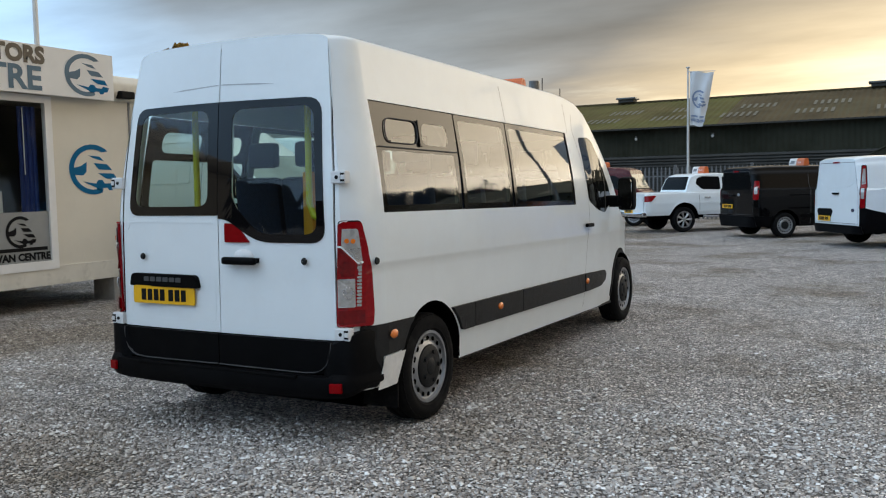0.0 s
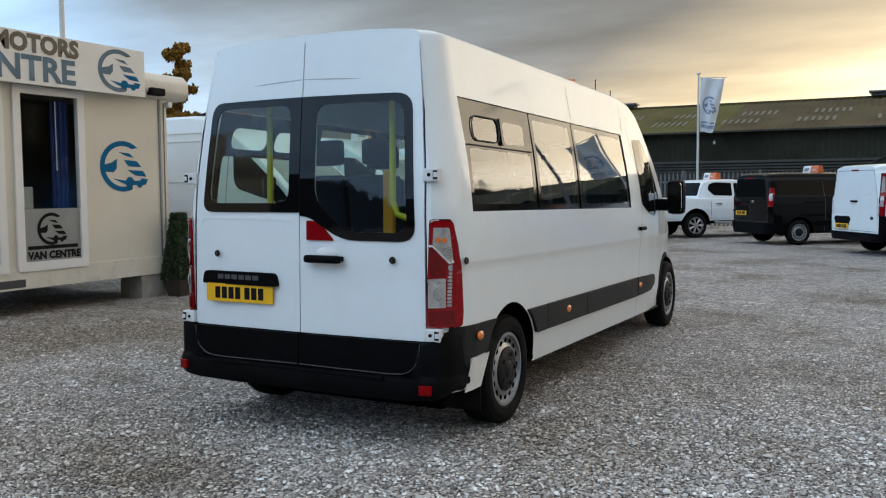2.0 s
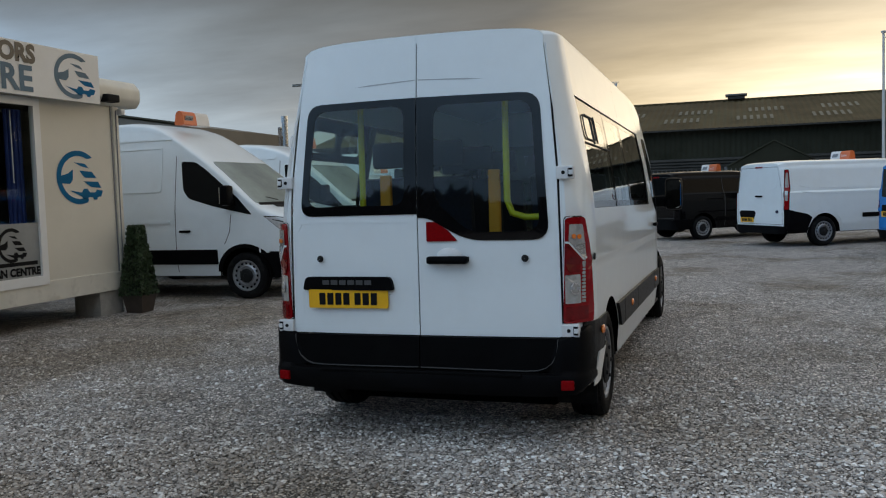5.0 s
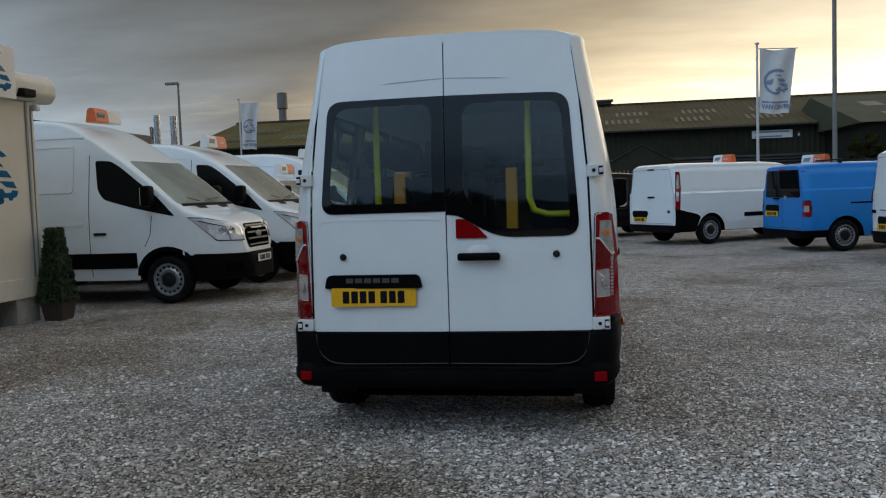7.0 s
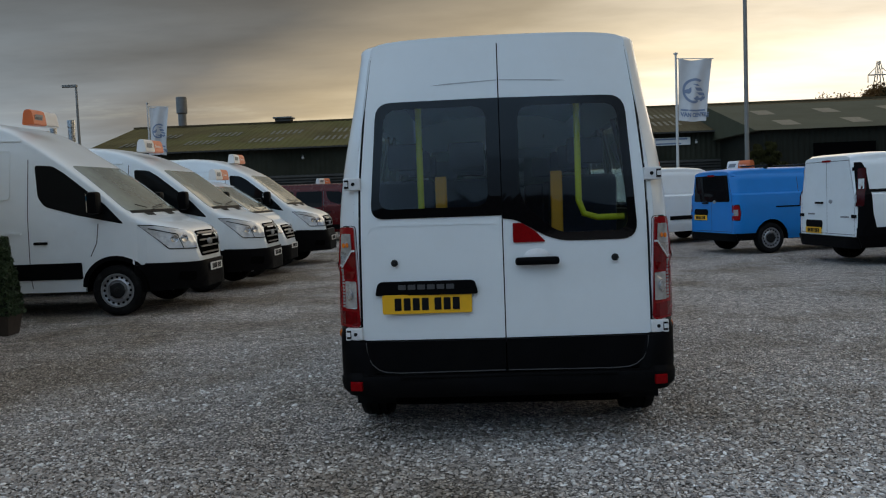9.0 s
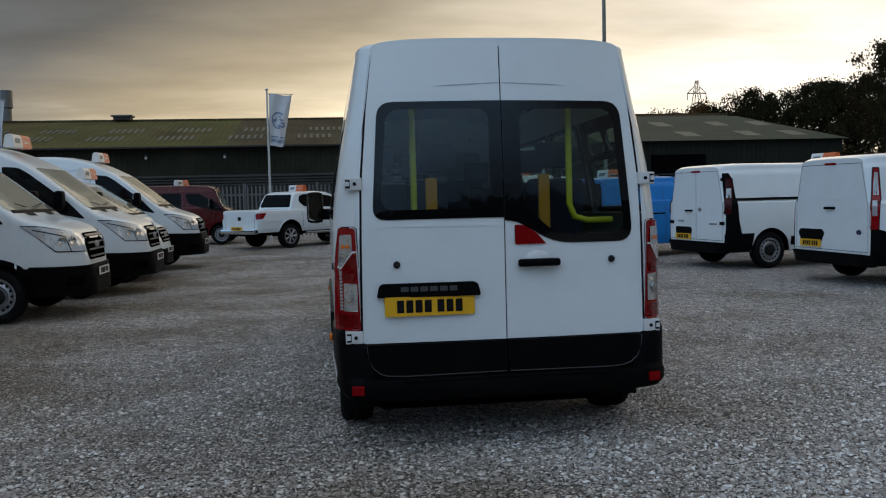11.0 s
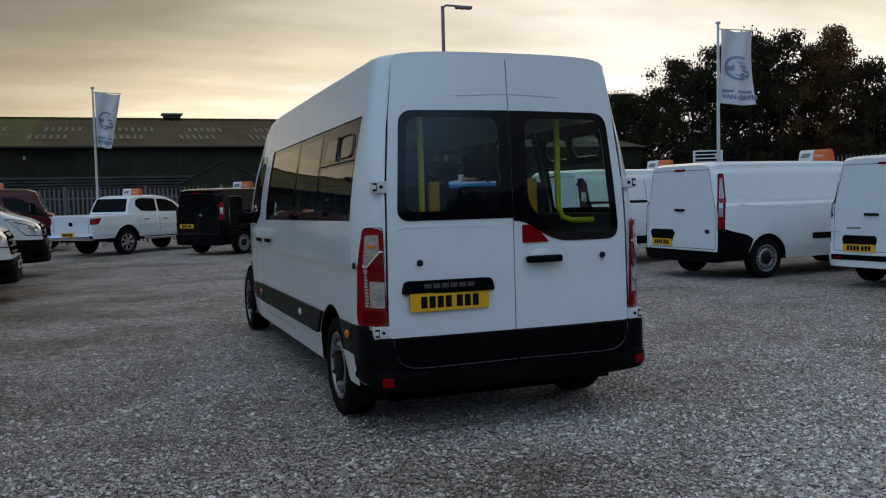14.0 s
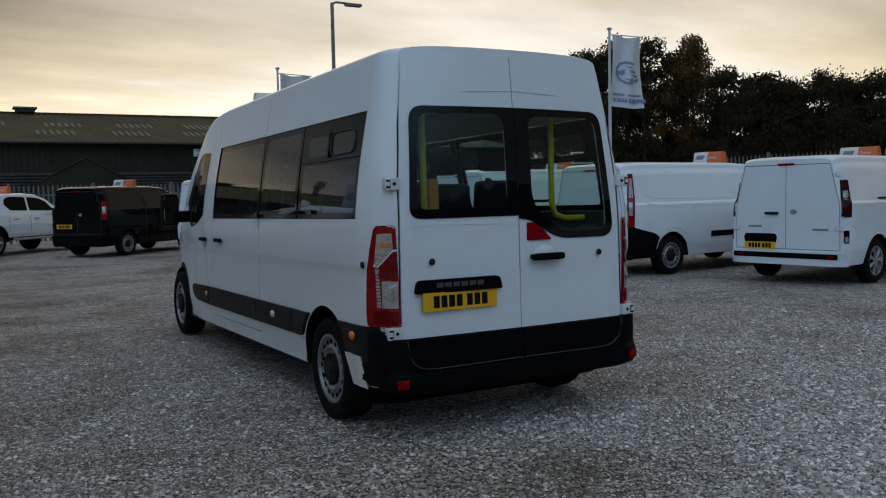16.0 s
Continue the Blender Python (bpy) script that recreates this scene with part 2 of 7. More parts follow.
sign_teal = material("blue_grey_sign_letters", (0.105, 0.165, 0.215), 0.45, spec=0.2, var=0.2, scale=1.5)
sign_grey = material("grey_sign_letters", (0.20, 0.205, 0.215), 0.45)
film_grey = material("grey_window_film", (0.26, 0.265, 0.26), 0.5, var=0.08, scale=4)
logo_blue = material("teal_blue_vinyl", (0.002, 0.115, 0.25), 0.5, spec=0.08, var=0.08, scale=8)
concrete = material("concrete_block", (0.33, 0.31, 0.28), 0.9, var=0.15, scale=9, bump=0.006, bscale=60, second=(0.22, 0.21, 0.19), sscale=3)


# ---- building tools ----
from mathutils.bvhtree import BVHTree


def part(name, bm, mat, parent=None, label="", smooth=None):
    """Link a bmesh as one mesh object under a thing or a part."""
    me = bpy.data.meshes.new(name)
    bmesh.ops.recalc_face_normals(bm, faces=bm.faces)
    bm.to_mesh(me)
    bm.free()
    me.materials.append(mat)
    if smooth is not None:
        me.polygons.foreach_set("use_smooth", [True] * len(me.polygons))
        me.set_sharp_from_angle(angle=radians(smooth))
    ob = new(name, me)
    if parent is not None:
        ob.parent = parent
    if label:
        ob["label"] = label
    return ob


def thing(name, m, label, category, group="", kind=""):
    ob = new(name)
    ob.empty_display_size = 0.2
    ob.matrix_world = m
    return tagged(ob, label, category, group, kind)


def box(bm, lo, hi, bevel=0.0, m=None):
    c, s = [(a + b) / 2 for a, b in zip(lo, hi)], [b - a for a, b in zip(lo, hi)]
    r = bmesh.ops.create_cube(bm, size=1, matrix=Matrix.Translation(c) @ Matrix.Diagonal((*s, 1)))
    if bevel:
        es = list({e for v in r["verts"] for e in v.link_edges})
        r2 = bmesh.ops.bevel(bm, geom=es, offset=bevel, segments=2, affect="EDGES", profile=0.6)
        vs = list({v for f in r2["faces"] for v in f.verts})
        vs = list({v for f in r2["faces"] for g in f.edges for h in g.link_faces for v in h.verts} | set(vs))
    else:
        vs = r["verts"]
    if m is not None:
        bmesh.ops.transform(bm, matrix=m, verts=vs)
    return bm


def boxed(lo, hi, bevel=0.0, m=None):
    return box(bmesh.new(), lo, hi, bevel, m)


def tube(bm, pts, r, n=8, caps=True, r_end=None):
    """A round bar through points."""
    pts = [Vector(p) for p in pts]
    rings = []
    for i, p in enumerate(pts):
        d = (pts[min(i + 1, len(pts) - 1)] - pts[max(i - 1, 0)]).normalized()
        a = d.orthogonal().normalized() if abs(d.z) > 0.9 else d.cross(Vector((0, 0, 1))).normalized()
        b = d.cross(a).normalized()
        rr = r if r_end is None else r + (r_end - r) * i / (len(pts) - 1)
        rings.append([bm.verts.new(p + rr * (math.cos(2 * math.pi * k / n) * a + math.sin(2 * math.pi * k / n) * b)) for k in range(n)])
    for r0, r1 in zip(rings, rings[1:]):
        for k in range(n):
            bm.faces.new((r0[k], r0[(k + 1) % n], r1[(k + 1) % n], r1[k]))
    if caps:
        bm.faces.new(rings[0])
        bm.faces.new(rings[-1])
    return bm


def lathe(bm, profile, n=32, axis="x"):
    """Profile of (radius, along) turned round an axis."""
    rings = []
    for r, a in profile:
        ring = []
        for k in range(n):
            c, s = r * math.cos(2 * math.pi * k / n), r * math.sin(2 * math.pi * k / n)
            ring.append(bm.verts.new((a, c, s) if axis == "x" else (c, s, a)))
        rings.append(ring)
    for r0, r1 in zip(rings, rings[1:]):
        for k in range(n):
            bm.faces.new((r0[k], r0[(k + 1) % n], r1[(k + 1) % n], r1[k]))
    return bm


def rounded(pts, r=0.03, n=5):
    """A polygon with its corners rounded; a point may carry its own radius as a third number."""
    out = []
    P = [Vector(p[:2]) for p in pts]
    for i, p in enumerate(P):
        rr = pts[i][2] if len(pts[i]) > 2 else r
        a, b = P[i - 1] - p, P[(i + 1) % len(P)] - p
        k = min(rr, a.length * 0.48, b.length * 0.48)
        if k < 1e-4:
            out.append(tuple(p))
            continue
        s, e = p + a.normalized() * k, p + b.normalized() * k
        for j in range(n + 1):
            t = j / n
            out.append(tuple(s * (1 - t) ** 2 + p * 2 * t * (1 - t) + e * t * t))
    return out


def rect(x0, y0, x1, y1, r=0.0):
    return rounded([(x0, y0), (x1, y0), (x1, y1), (x0, y1)], r)


def sheet(outer, holes=(), step=0.0, f=None, thick=0.0, bm=None):
    """A flat region with holes, cut into a grid, laid on a surface f(a, b) -> place, normal and given a thickness inwards."""
    b2 = bmesh.new()
    for loop in (outer, *holes):
        vs = [b2.verts.new((p[0], p[1], 0)) for p in loop]
        for i in range(len(vs)):
            b2.edges.new((vs[i - 1], vs[i]))
    bmesh.ops.triangle_fill(b2, use_beauty=True, use_dissolve=False, edges=b2.edges[:], normal=(0, 0, 1))
    if step:
        for k in (0, 1):
            lo, hi = min(p[k] for p in outer), max(p[k] for p in outer)
            n = int((hi - lo) / step)
            for i in range(1, n + 1):
                co, no = [0, 0, 0], [0, 0, 0]
                co[k], no[k] = lo + (hi - lo) * i / (n + 1), 1
                bmesh.ops.bisect_plane(b2, geom=b2.verts[:] + b2.edges[:] + b2.faces[:], plane_co=co, plane_no=no, dist=1e-5)
    b2.verts.index_update()
    bm = bm or bmesh.new()
    topv, lowv = {}, {}
    for v in b2.verts:
        p, n = f(v.co.x, v.co.y) if f else (Vector((v.co.x, v.co.y, 0)), Vector((0, 0, 1)))
        topv[v.index] = bm.verts.new(p)
        if thick:
            lowv[v.index] = bm.verts.new(p - n * thick)
    for fc in b2.faces:
        ids = [v.index for v in fc.verts]
        bm.faces.new([topv[i] for i in ids])
        if thick:
            bm.faces.new([lowv[i] for i in reversed(ids)])
    if thick:
        for e in b2.edges:
            if len(e.link_faces) == 1:
                i, j = (v.index for v in e.verts)
                bm.faces.new((topv[i], topv[j], lowv[j], lowv[i]))
    b2.free()
    return bm


def lerp(table, x):
    """Smooth interpolation in a table of (x, y)."""
    if x <= table[0][0]:
        return table[0][1]
    for (x0, y0), (x1, y1) in zip(table, table[1:]):
        if x <= x1:
            return y0 + (y1 - y0) * (x - x0) / (x1 - x0)
    return table[-1][1]


def on(tree, origin, e1, e2, d, off=0.004):
    """Surface f(a, b): the place where the ray from origin + a*e1 + b*e2 along d meets the body, lifted by off."""
    o, e1, e2, d = (Vector(v) for v in (origin, e1, e2, d))
    d.normalize()

    def f(a, b):
        s = o + a * e1 + b * e2
        p, n, _, _ = tree.ray_cast(s, d)
        if p is None:
            p, n, _, _ = tree.find_nearest(s - d * 0.0 + d * 2.0)
        if n.dot(d) > 0:
            n = -n
        return p + n * off, n
    return f


class Body:
    """A lofted vehicle body. top: (y, z) of the roof and bonnet line; width: (z, half width); plan: (y, narrowing at the sides); arches: (y, z, r)."""

    fade = 0.0

    def __init__(self, top, width, plan, sill, arches, corner=0.15, lean=None, step=0.07, holes=(), zs=None, ys=(), power=0.42, sills=None, open_rear=False):
        self.top, self.width, self.plan, self.sill, self.arches, self.corner, self.lean = top, width, plan, sill, arches, corner, lean
        y0, y1 = top[0][0], top[-1][0]
        cols = {round(y0 + (y1 - y0) * i / int((y1 - y0) / step), 4) for i in range(int((y1 - y0) / step) + 1)}
        cols |= {round(y, 4) for y in ys} | {y0, y1}
        for ya, za, ra in arches:
            cols |= {round(ya + ra * math.sin(radians(k)), 4) for k in range(-90, 91, 9)} | {round(ya - ra - 0.004, 4), round(ya + ra + 0.004, 4)}
        zm_ = max(z for _, z in top)
        zl = zs or [sill + (zm_ - sill) * i / 40 for i in range(41)]
        bm = bmesh.new()
        cols = sorted(cols)
        grid, self.steps = [], 14
        for y in cols:
            t = lerp(top, y)
            c = min(corner, (t - sill) * 0.45)
            bot = lerp(sills, y) if sills else sill
            for ya, za, ra in arches:
                if abs(y - ya) < ra:
                    bot = max(bot, za + math.sqrt(ra * ra - (y - ya) ** 2))
            pr = []
            lim = t - c
            bot = min(bot, lim - 0.01)
            for z in zl:
                zz = min(max(z, bot), lim)
                pr.append((self.half(zz, y), zz))
            wl = self.half(lim, y)
            for k in range(1, self.steps + 1):
                a = math.pi / 2 * k / self.steps
                pr.append((wl * max(0, math.cos(a)) ** power, lim + c * math.sin(a) ** power))
            pr[-1] = (0.0, t)
            grid.append([[bm.verts.new((s * u, y + self.shift(y, z, u), z)) for u, z in pr] for s in (1, -1)])
        nz = len(zl)
        for i in range(len(cols) - 1):
            ym = (cols[i] + cols[i + 1]) / 2
            for s in (0, 1):
                for k in range(nz + self.steps - 1):
                    if k < nz - 1:
                        zm = (zl[k] + zl[k + 1]) / 2
                        if any(h[0] < ym < h[1] and h[2] < zm < h[3] and (len(h) < 5 or h[4] == s) for h in holes):
                            continue
                    q = [grid[i][s][k], grid[i + 1][s][k], grid[i + 1][s][k + 1], grid[i][s][k + 1]]
                    bm.faces.new(q if s == 0 else q[::-1])
        for end, fl in ((grid[0], 0), (grid[-1], 1)):
            if fl == 0 and open_rear:
                continue
            for k in range(len(end[0]) - 1):
                q = [end[0][k], end[0][k + 1], end[1][k + 1], end[1][k]]
                bm.faces.new(q if not fl else q[::-1])
        bmesh.ops.remove_doubles(bm, verts=bm.verts[:], dist=0.0006)
        bmesh.ops.dissolve_degenerate(bm, dist=0.0004, edges=bm.edges[:])
        bmesh.ops.recalc_face_normals(bm, faces=bm.faces[:])
        self.bm = bm
        self.tree = BVHTree.FromBMesh(bm)

    def half(self, z, y):
        return max(0.02, lerp(self.width, z) - lerp(self.plan, y) * (1 - self.fade * max(0.0, min(1.0, (z - 1.2) / 1.1)) * (y < 1)))

    def shift(self, y, z, u=0.0):
        return self.lean(y, z, u) if self.lean else 0.0

    def side(self, s, off=0.004):
        """Surface of (y, z) on the side s."""
        return on(self.tree, (s * 3, 0, 0), (0, 1, 0), (0, 0, 1), (-s, 0, 0), off)

    def front(self, off=0.004):
        return on(self.tree, (0, 12, 0), (1, 0, 0), (0, 0, 1), (0, -1, 0), off)

    def rear(self, off=0.004):
        return on(self.tree, (0, -3, 0), (1, 0, 0), (0, 0, 1), (0, 1, 0), off)

    def above(self, off=0.004):
        return on(self.tree, (0, 0, 5), (1, 0, 0), (0, 1, 0), (0, 0, -1), off)


def strip(pts, w, closed=False):
    """A thin band of width w along a polyline of 2D points, as a polygon."""
    P = [Vector(p) for p in pts]
    L, R = [], []
    for i, p in enumerate(P):
        d = (P[min(i + 1, len(P) - 1)] - P[max(i - 1, 0)]).normalized()
        n = Vector((-d.y, d.x)) * (w / 2)
        L.append(tuple(p + n))
        R.append(tuple(p - n))
    return L + R[::-1]


wheel_cache = {}


def mesh_of(bm, mat, smooth=None):
    me = bpy.data.meshes.new("wheel_piece")
    bmesh.ops.recalc_face_normals(bm, faces=bm.faces)
    bm.to_mesh(me)
    bm.free()
    me.materials.append(mat)
    if smooth is not None:
        me.polygons.foreach_set("use_smooth", [True] * len(me.polygons))
        me.set_sharp_from_angle(angle=radians(smooth))
    return me


def wheel_pieces(r, hub, width, style):
    """Meshes of a wheel as (name, mesh, label, turns round the axle)."""
    key = (r, hub, width, style)
    if key in wheel_cache:
        return wheel_cache[key]
    out, h, rr = [], width / 2, r * 0.66
    o = h * 0.72
    prof = [(rr, -h * 0.8), (rr + 0.02, -h), (r - 0.05, -h), (r - 0.018, -h * 0.92), (r - 0.004, -h * 0.6)]
    for k in range(3):
        x = (-0.5 + 0.5 * k) * h
        prof += [(r, x - h * 0.14), (r, x + h * 0.14), (r - 0.009, x + h * 0.16), (r - 0.009, x + h * 0.30)]
    prof = prof[:-2] + [(r - 0.004, h * 0.72), (r - 0.018, h * 0.92), (r - 0.045, h), (r - 0.05, h * 1.02), (r - 0.075, h * 1.02), (r - 0.08, h), (rr + 0.02, h), (rr, h * 0.8)]
    bm = lathe(bmesh.new(), prof, 44 if r > 0.34 else 32)
    for k in range(44 if r == 0.345 and width == 0.21 else 0):
        for xo in (-h * 0.78, h * 0.78):
            box(bm, (xo - h * 0.13, -0.015, r - 0.022), (xo + h * 0.13, 0.015, r - 0.0115), m=Matrix.Rotation(2 * math.pi * k / 44, 4, "X"))
    out.append(("tyre", mesh_of(bm, rubber, 40), "", (0,)))
    if style == "steel":
        out.append(("rim", mesh_of(lathe(bmesh.new(), [(rr + 0.004, h * 0.80), (rr + 0.004, h * 0.90), (rr - 0.014, h * 0.90), (rr - 0.02, o), (rr - 0.045, o - 0.01), (rr * 0.62, o + 0.012), (rr * 0.55, o - 0.006), (rr * 0.30, o - 0.004), (0.001, o)], 64), steel, 40), "", (0,)))
        cx = rr * 0.80
        lp = [(cx + 0.016 * math.cos(b), 0.021 * math.sin(b)) for b in [2 * math.pi * j / 10 for j in range(10)]]
        out.append(("rim_slot", mesh_of(sheet(lp, f=lambda p, q: (Vector((o + 0.006, p, q)), Vector((1, 0, 0)))), dark_wheel), "", tuple(2 * math.pi * k / 16 for k in range(16))))
        big = 0.60 if hub == "dark" else 0.46
        out.append(("hub_cap", mesh_of(lathe(bmesh.new(), [(rr * big, o + 0.006), (rr * big, o + 0.020), (rr * big * 0.87, o + 0.030), (rr * big * 0.4, o + 0.030), (rr * big * 0.33, o + 0.038), (0.001, o + 0.040)], 32), grey_plastic, 40), "dark plastic hub cap", (0,)))
        q = rr * 0.42
        out.append(("wheel_nut", mesh_of(tube(bmesh.new(), [(o, q, 0), (o + 0.042, q, 0)], 0.014, 6), grey_plastic), "", tuple(2 * math.pi * k / 5 for k in range(5))))
    else:
        out.append(("rim", mesh_of(lathe(bmesh.new(), [(rr + 0.004, h * 0.80), (rr + 0.004, h * 0.92), (rr - 0.016, h * 0.90), (rr - 0.02, o - 0.03), (rr - 0.03, o - 0.05)], 48), alloy, 40), "", (0,)))
        out.append(("brake_disc", mesh_of(lathe(bmesh.new(), [(rr - 0.01, o - 0.05), (0.001, o - 0.06)], 32), dark_wheel), "", (0,)))
        bm = bmesh.new()
        for tw in (-0.09, 0.09):
            tube(bm, [(o + 0.004, 0.04, 0), (o - 0.004, math.cos(tw) * (rr - 0.015), math.sin(tw) * (rr - 0.015))], 0.017, 6)
        out.append(("spoke", mesh_of(bm, alloy), "", tuple(2 * math.pi * k / 7 for k in range(7))))
        out.append(("hub_cap", mesh_of(lathe(bmesh.new(), [(0.06, o), (0.055, o + 0.02), (0.001, o + 0.026)], 20), alloy, 40), "", (0,)))
    out.append(("drum", mesh_of(lathe(bmesh.new(), [(rr - 0.005, -h * 0.6), (0.001, -h * 0.6)], 24), dark_wheel), "", (0,)))
    wheel_cache[key] = out
    return out


def wheel_mesh(parent, y, x, z, r, face, hub, width=0.21, style="steel"):
    """A wheel with its tyre, rim and small pieces as parts; face: +1 when the outer side points to +x."""
    w = new("wheel")
    w.empty_display_size = 0.1
    w.parent = parent
    w.matrix_local = pose(x, y, z, 0, 0, 0 if face > 0 else 180)
    for name, me, label, turns in wheel_pieces(r, hub, width, style):
        for a in turns:
            ob = new(name, me)
            ob.parent = w
            ob.matrix_local = Matrix.Rotation(a, 4, "X")
            if label:
                ob["label"] = label
    return w


def wheel_house(parent, y, z, r, x, s):
    """The dark inner arch over a wheel."""
    bm = bmesh.new()
    n = 16
    a = [(y + r * math.cos(math.pi * k / n), z + r * math.sin(math.pi * k / n)) for k in range(n + 1)]
    a = [(y + r, z - 0.02)] + a + [(y - r, z - 0.02)]
    o = [bm.verts.new((s * x, p, q)) for p, q in a]
    i = [bm.verts.new((s * (x - 0.32), p, q)) for p, q in a]
    for k in range(len(a) - 1):
        bm.faces.new((o[k], o[k + 1], i[k + 1], i[k]))
    bm.faces.new(i)
    part("wheel_arch_liner", bm, dark_wheel, parent)


def plate(parent, f_point, tilt, mat, w=0.52, h=0.111, parts_n=7, face=-1):
    """A number plate with its characters as plain bars. f_point: its centre; face -1 looks to -y."""
    p = new("number_plate")
    p.empty_display_size = 0.05
    p.parent = parent
    p.matrix_local = pose(*f_point, 90 + tilt, 0, 0 if face < 0 else 180)
    bm = sheet(rect(-w / 2, -h / 2, w / 2, h / 2, 0.012), thick=0.006)
    part("plate_board", bm, mat, p)
    bw, gapw = 0.040, 0.013
    total = 7 * bw + 6 * gapw + 0.02
    for k in range(7):
        x = -total / 2 + k * (bw + gapw) + (0.02 if k > 3 else 0)
        part("character_bar", sheet(rect(x, -0.036, x + bw, 0.036, 0.004), f=lambda a, b: (Vector((a, b, 0.002)), Vector((0, 0, 1))), thick=0.0015), ink, p)
    return p


def roof_sign(name, m, label="orange and white plastic dealer sign on the van roof"):
    """An angled roof board, half white and half orange, lettered on its faces."""
    t = thing(name, m, label, "roof sign", "roof signs")
    prof = [(-0.09, 0), (0.09, 0), (0.062, 0.175), (0.034, 0.213), (-0.034, 0.213), (-0.062, 0.175)]
    for x0, x1, mat, nm in ((-0.33, 0.0, topper_white, "white_half"), (0.0, 0.33, topper_orange, "orange_half")):
        bm = bmesh.new()
        a = [bm.verts.new((x0, p, q)) for p, q in prof]
        b = [bm.verts.new((x1, p, q)) for p, q in prof]
        bm.faces.new(a)
        bm.faces.new(b[::-1])
        for k in range(6):
            bm.faces.new((a[k], a[k - 1], b[k - 1], b[k]))
        bmesh.ops.bevel(bm, geom=[e for e in bm.edges if e.calc_length() > 0.3], offset=0.012, segments=2, affect="EDGES")
        part(nm, bm, mat, t)
    for s in (1, -1):
        fx = lambda a, b, s=s: (Vector((a * s, -s * (0.091 - 0.159 * (b - 0.004)), b)), Vector((0, -s, 0.15)).normalized())
        text_on("Dealer", 0.03 if s > 0 else -0.30, 0.08, 0.075, fx if s > 0 else fx, text_white if s > 0 else ink, t, flip=s)
        part("badge_shape", sheet(rounded([(-0.29 * s, 0.07), (-0.10 * s, 0.07), (-0.06 * s, 0.15), (-0.25 * s, 0.15)], 0.01), f=lambda a, b, s=s: (Vector((a, -s * (0.093 - 0.159 * b), b)), Vector((0, -s, 0))), thick=0.002), sign_grey, t)
    return t


def text_mesh(words, size, align="LEFT", bold=0.0, shear=0.0):
    """A mesh of lettering in the built-in font, flat in x and y."""
    cu = bpy.data.curves.new("lettering", "FONT")
    cu.body, cu.size, cu.align_x, cu.resolution_u, cu.offset, cu.shear = words, size, align, 3, bold, shear
    ob = bpy.data.objects.new("lettering", cu)
    scene.collection.objects.link(ob)
    dg = bpy.context.evaluated_depsgraph_get()
    me = bpy.data.meshes.new_from_object(ob.evaluated_get(dg))
    bm = bmesh.new()
    bm.from_mesh(me)
    bpy.data.objects.remove(ob)
    bpy.data.curves.remove(cu)
    bpy.data.meshes.remove(me)
    return bm


def text_on(words, x, y, size, f, mat, parent, flip=1, name="lettering", bold=0.0, squash=1.0, shear=0.0):
    bm = text_mesh(words, size, bold=bold, shear=shear)
    for v in bm.verts:
        p, n = f(x + v.co.x * squash, y + v.co.y)
        v.co = p + n * 0.003
    return part(name, bm, mat, parent)


def logo(parent, f, size, mat, name="emblem", foot=None):
    """Round emblem: a steering wheel crossed by the sweep of a van's outline; size: its diameter. f(a, b) from its centre."""
    R = size / 2
    arc = lambda r, a0, a1, n=26: [(r * math.cos(radians(a0 + (a1 - a0) * k / n)), r * math.sin(radians(a0 + (a1 - a0) * k / n))) for k in range(n + 1)]
    shapes = [
        [*arc(R, 48, 292), (0.42 * R, -0.80 * R), *arc(R * 0.80, 285, 60)],                                   # rim
        [(-0.80 * R, 0.06 * R), (-0.80 * R, -0.22 * R), (-0.42 * R, -0.24 * R), (-0.28 * R, -0.08 * R), (-0.26 * R, 0.30 * R), (-0.50 * R, 0.14 * R)],
        [(0.04 * R, 0.26 * R), (0.62 * R, 0.22 * R), (0.84 * R, -0.02 * R), (0.26 * R, 0.0), (0.16 * R, 0.10 * R)],
        [(-0.20 * R, 0.56 * R), (0.30 * R, 0.52 * R), (0.50 * R, 0.34 * R), (0.12 * R, 0.42 * R)],
        [(0.20 * R, -0.14 * R), (0.90 * R, -0.16 * R), (1.06 * R, -0.40 * R), (0.55 * R, -0.36 * R)],
        [(-0.46 * R, -0.48 * R), (0.10 * R, -0.56 * R), (0.20 * R, -0.42 * R), (0.38 * R, -0.42 * R), (0.48 * R, -0.56 * R), (0.74 * R, -0.56 * R), (0.82 * R, -0.46 * R), (1.12 * R, -0.50 * R), (1.02 * R, -0.72 * R), (0.86 * R, -0.74 * R), (0.80 * R, -0.84 * R), (0.66 * R, -0.84 * R), (0.60 * R, -0.74 * R), (0.42 * R, -0.74 * R), (0.34 * R, -0.82 * R), (0.18 * R, -0.82 * R), (0.10 * R, -0.72 * R)],
    ]
    for k, s in enumerate(shapes):
        part(name, sheet(s, f=f, step=size / 3), foot if foot and k > 3 else mat, parent)


topper_white = material("white_sign_plastic", (0.72, 0.70, 0.68), 0.35, var=0.03, scale=8)
topper_orange = material("orange_sign_plastic", (0.68, 0.14, 0.035), 0.35, var=0.05, scale=8)
text_white = material("white_lettering", (0.75, 0.72, 0.68), 0.4)


# ---- the white minibus ----
PITCH = -0.9
bus = thing("minibus", pose(-3.655, 3.94, 0, PITCH), "white high-roof minibus with black bumpers parked on the gravel", "minibus")


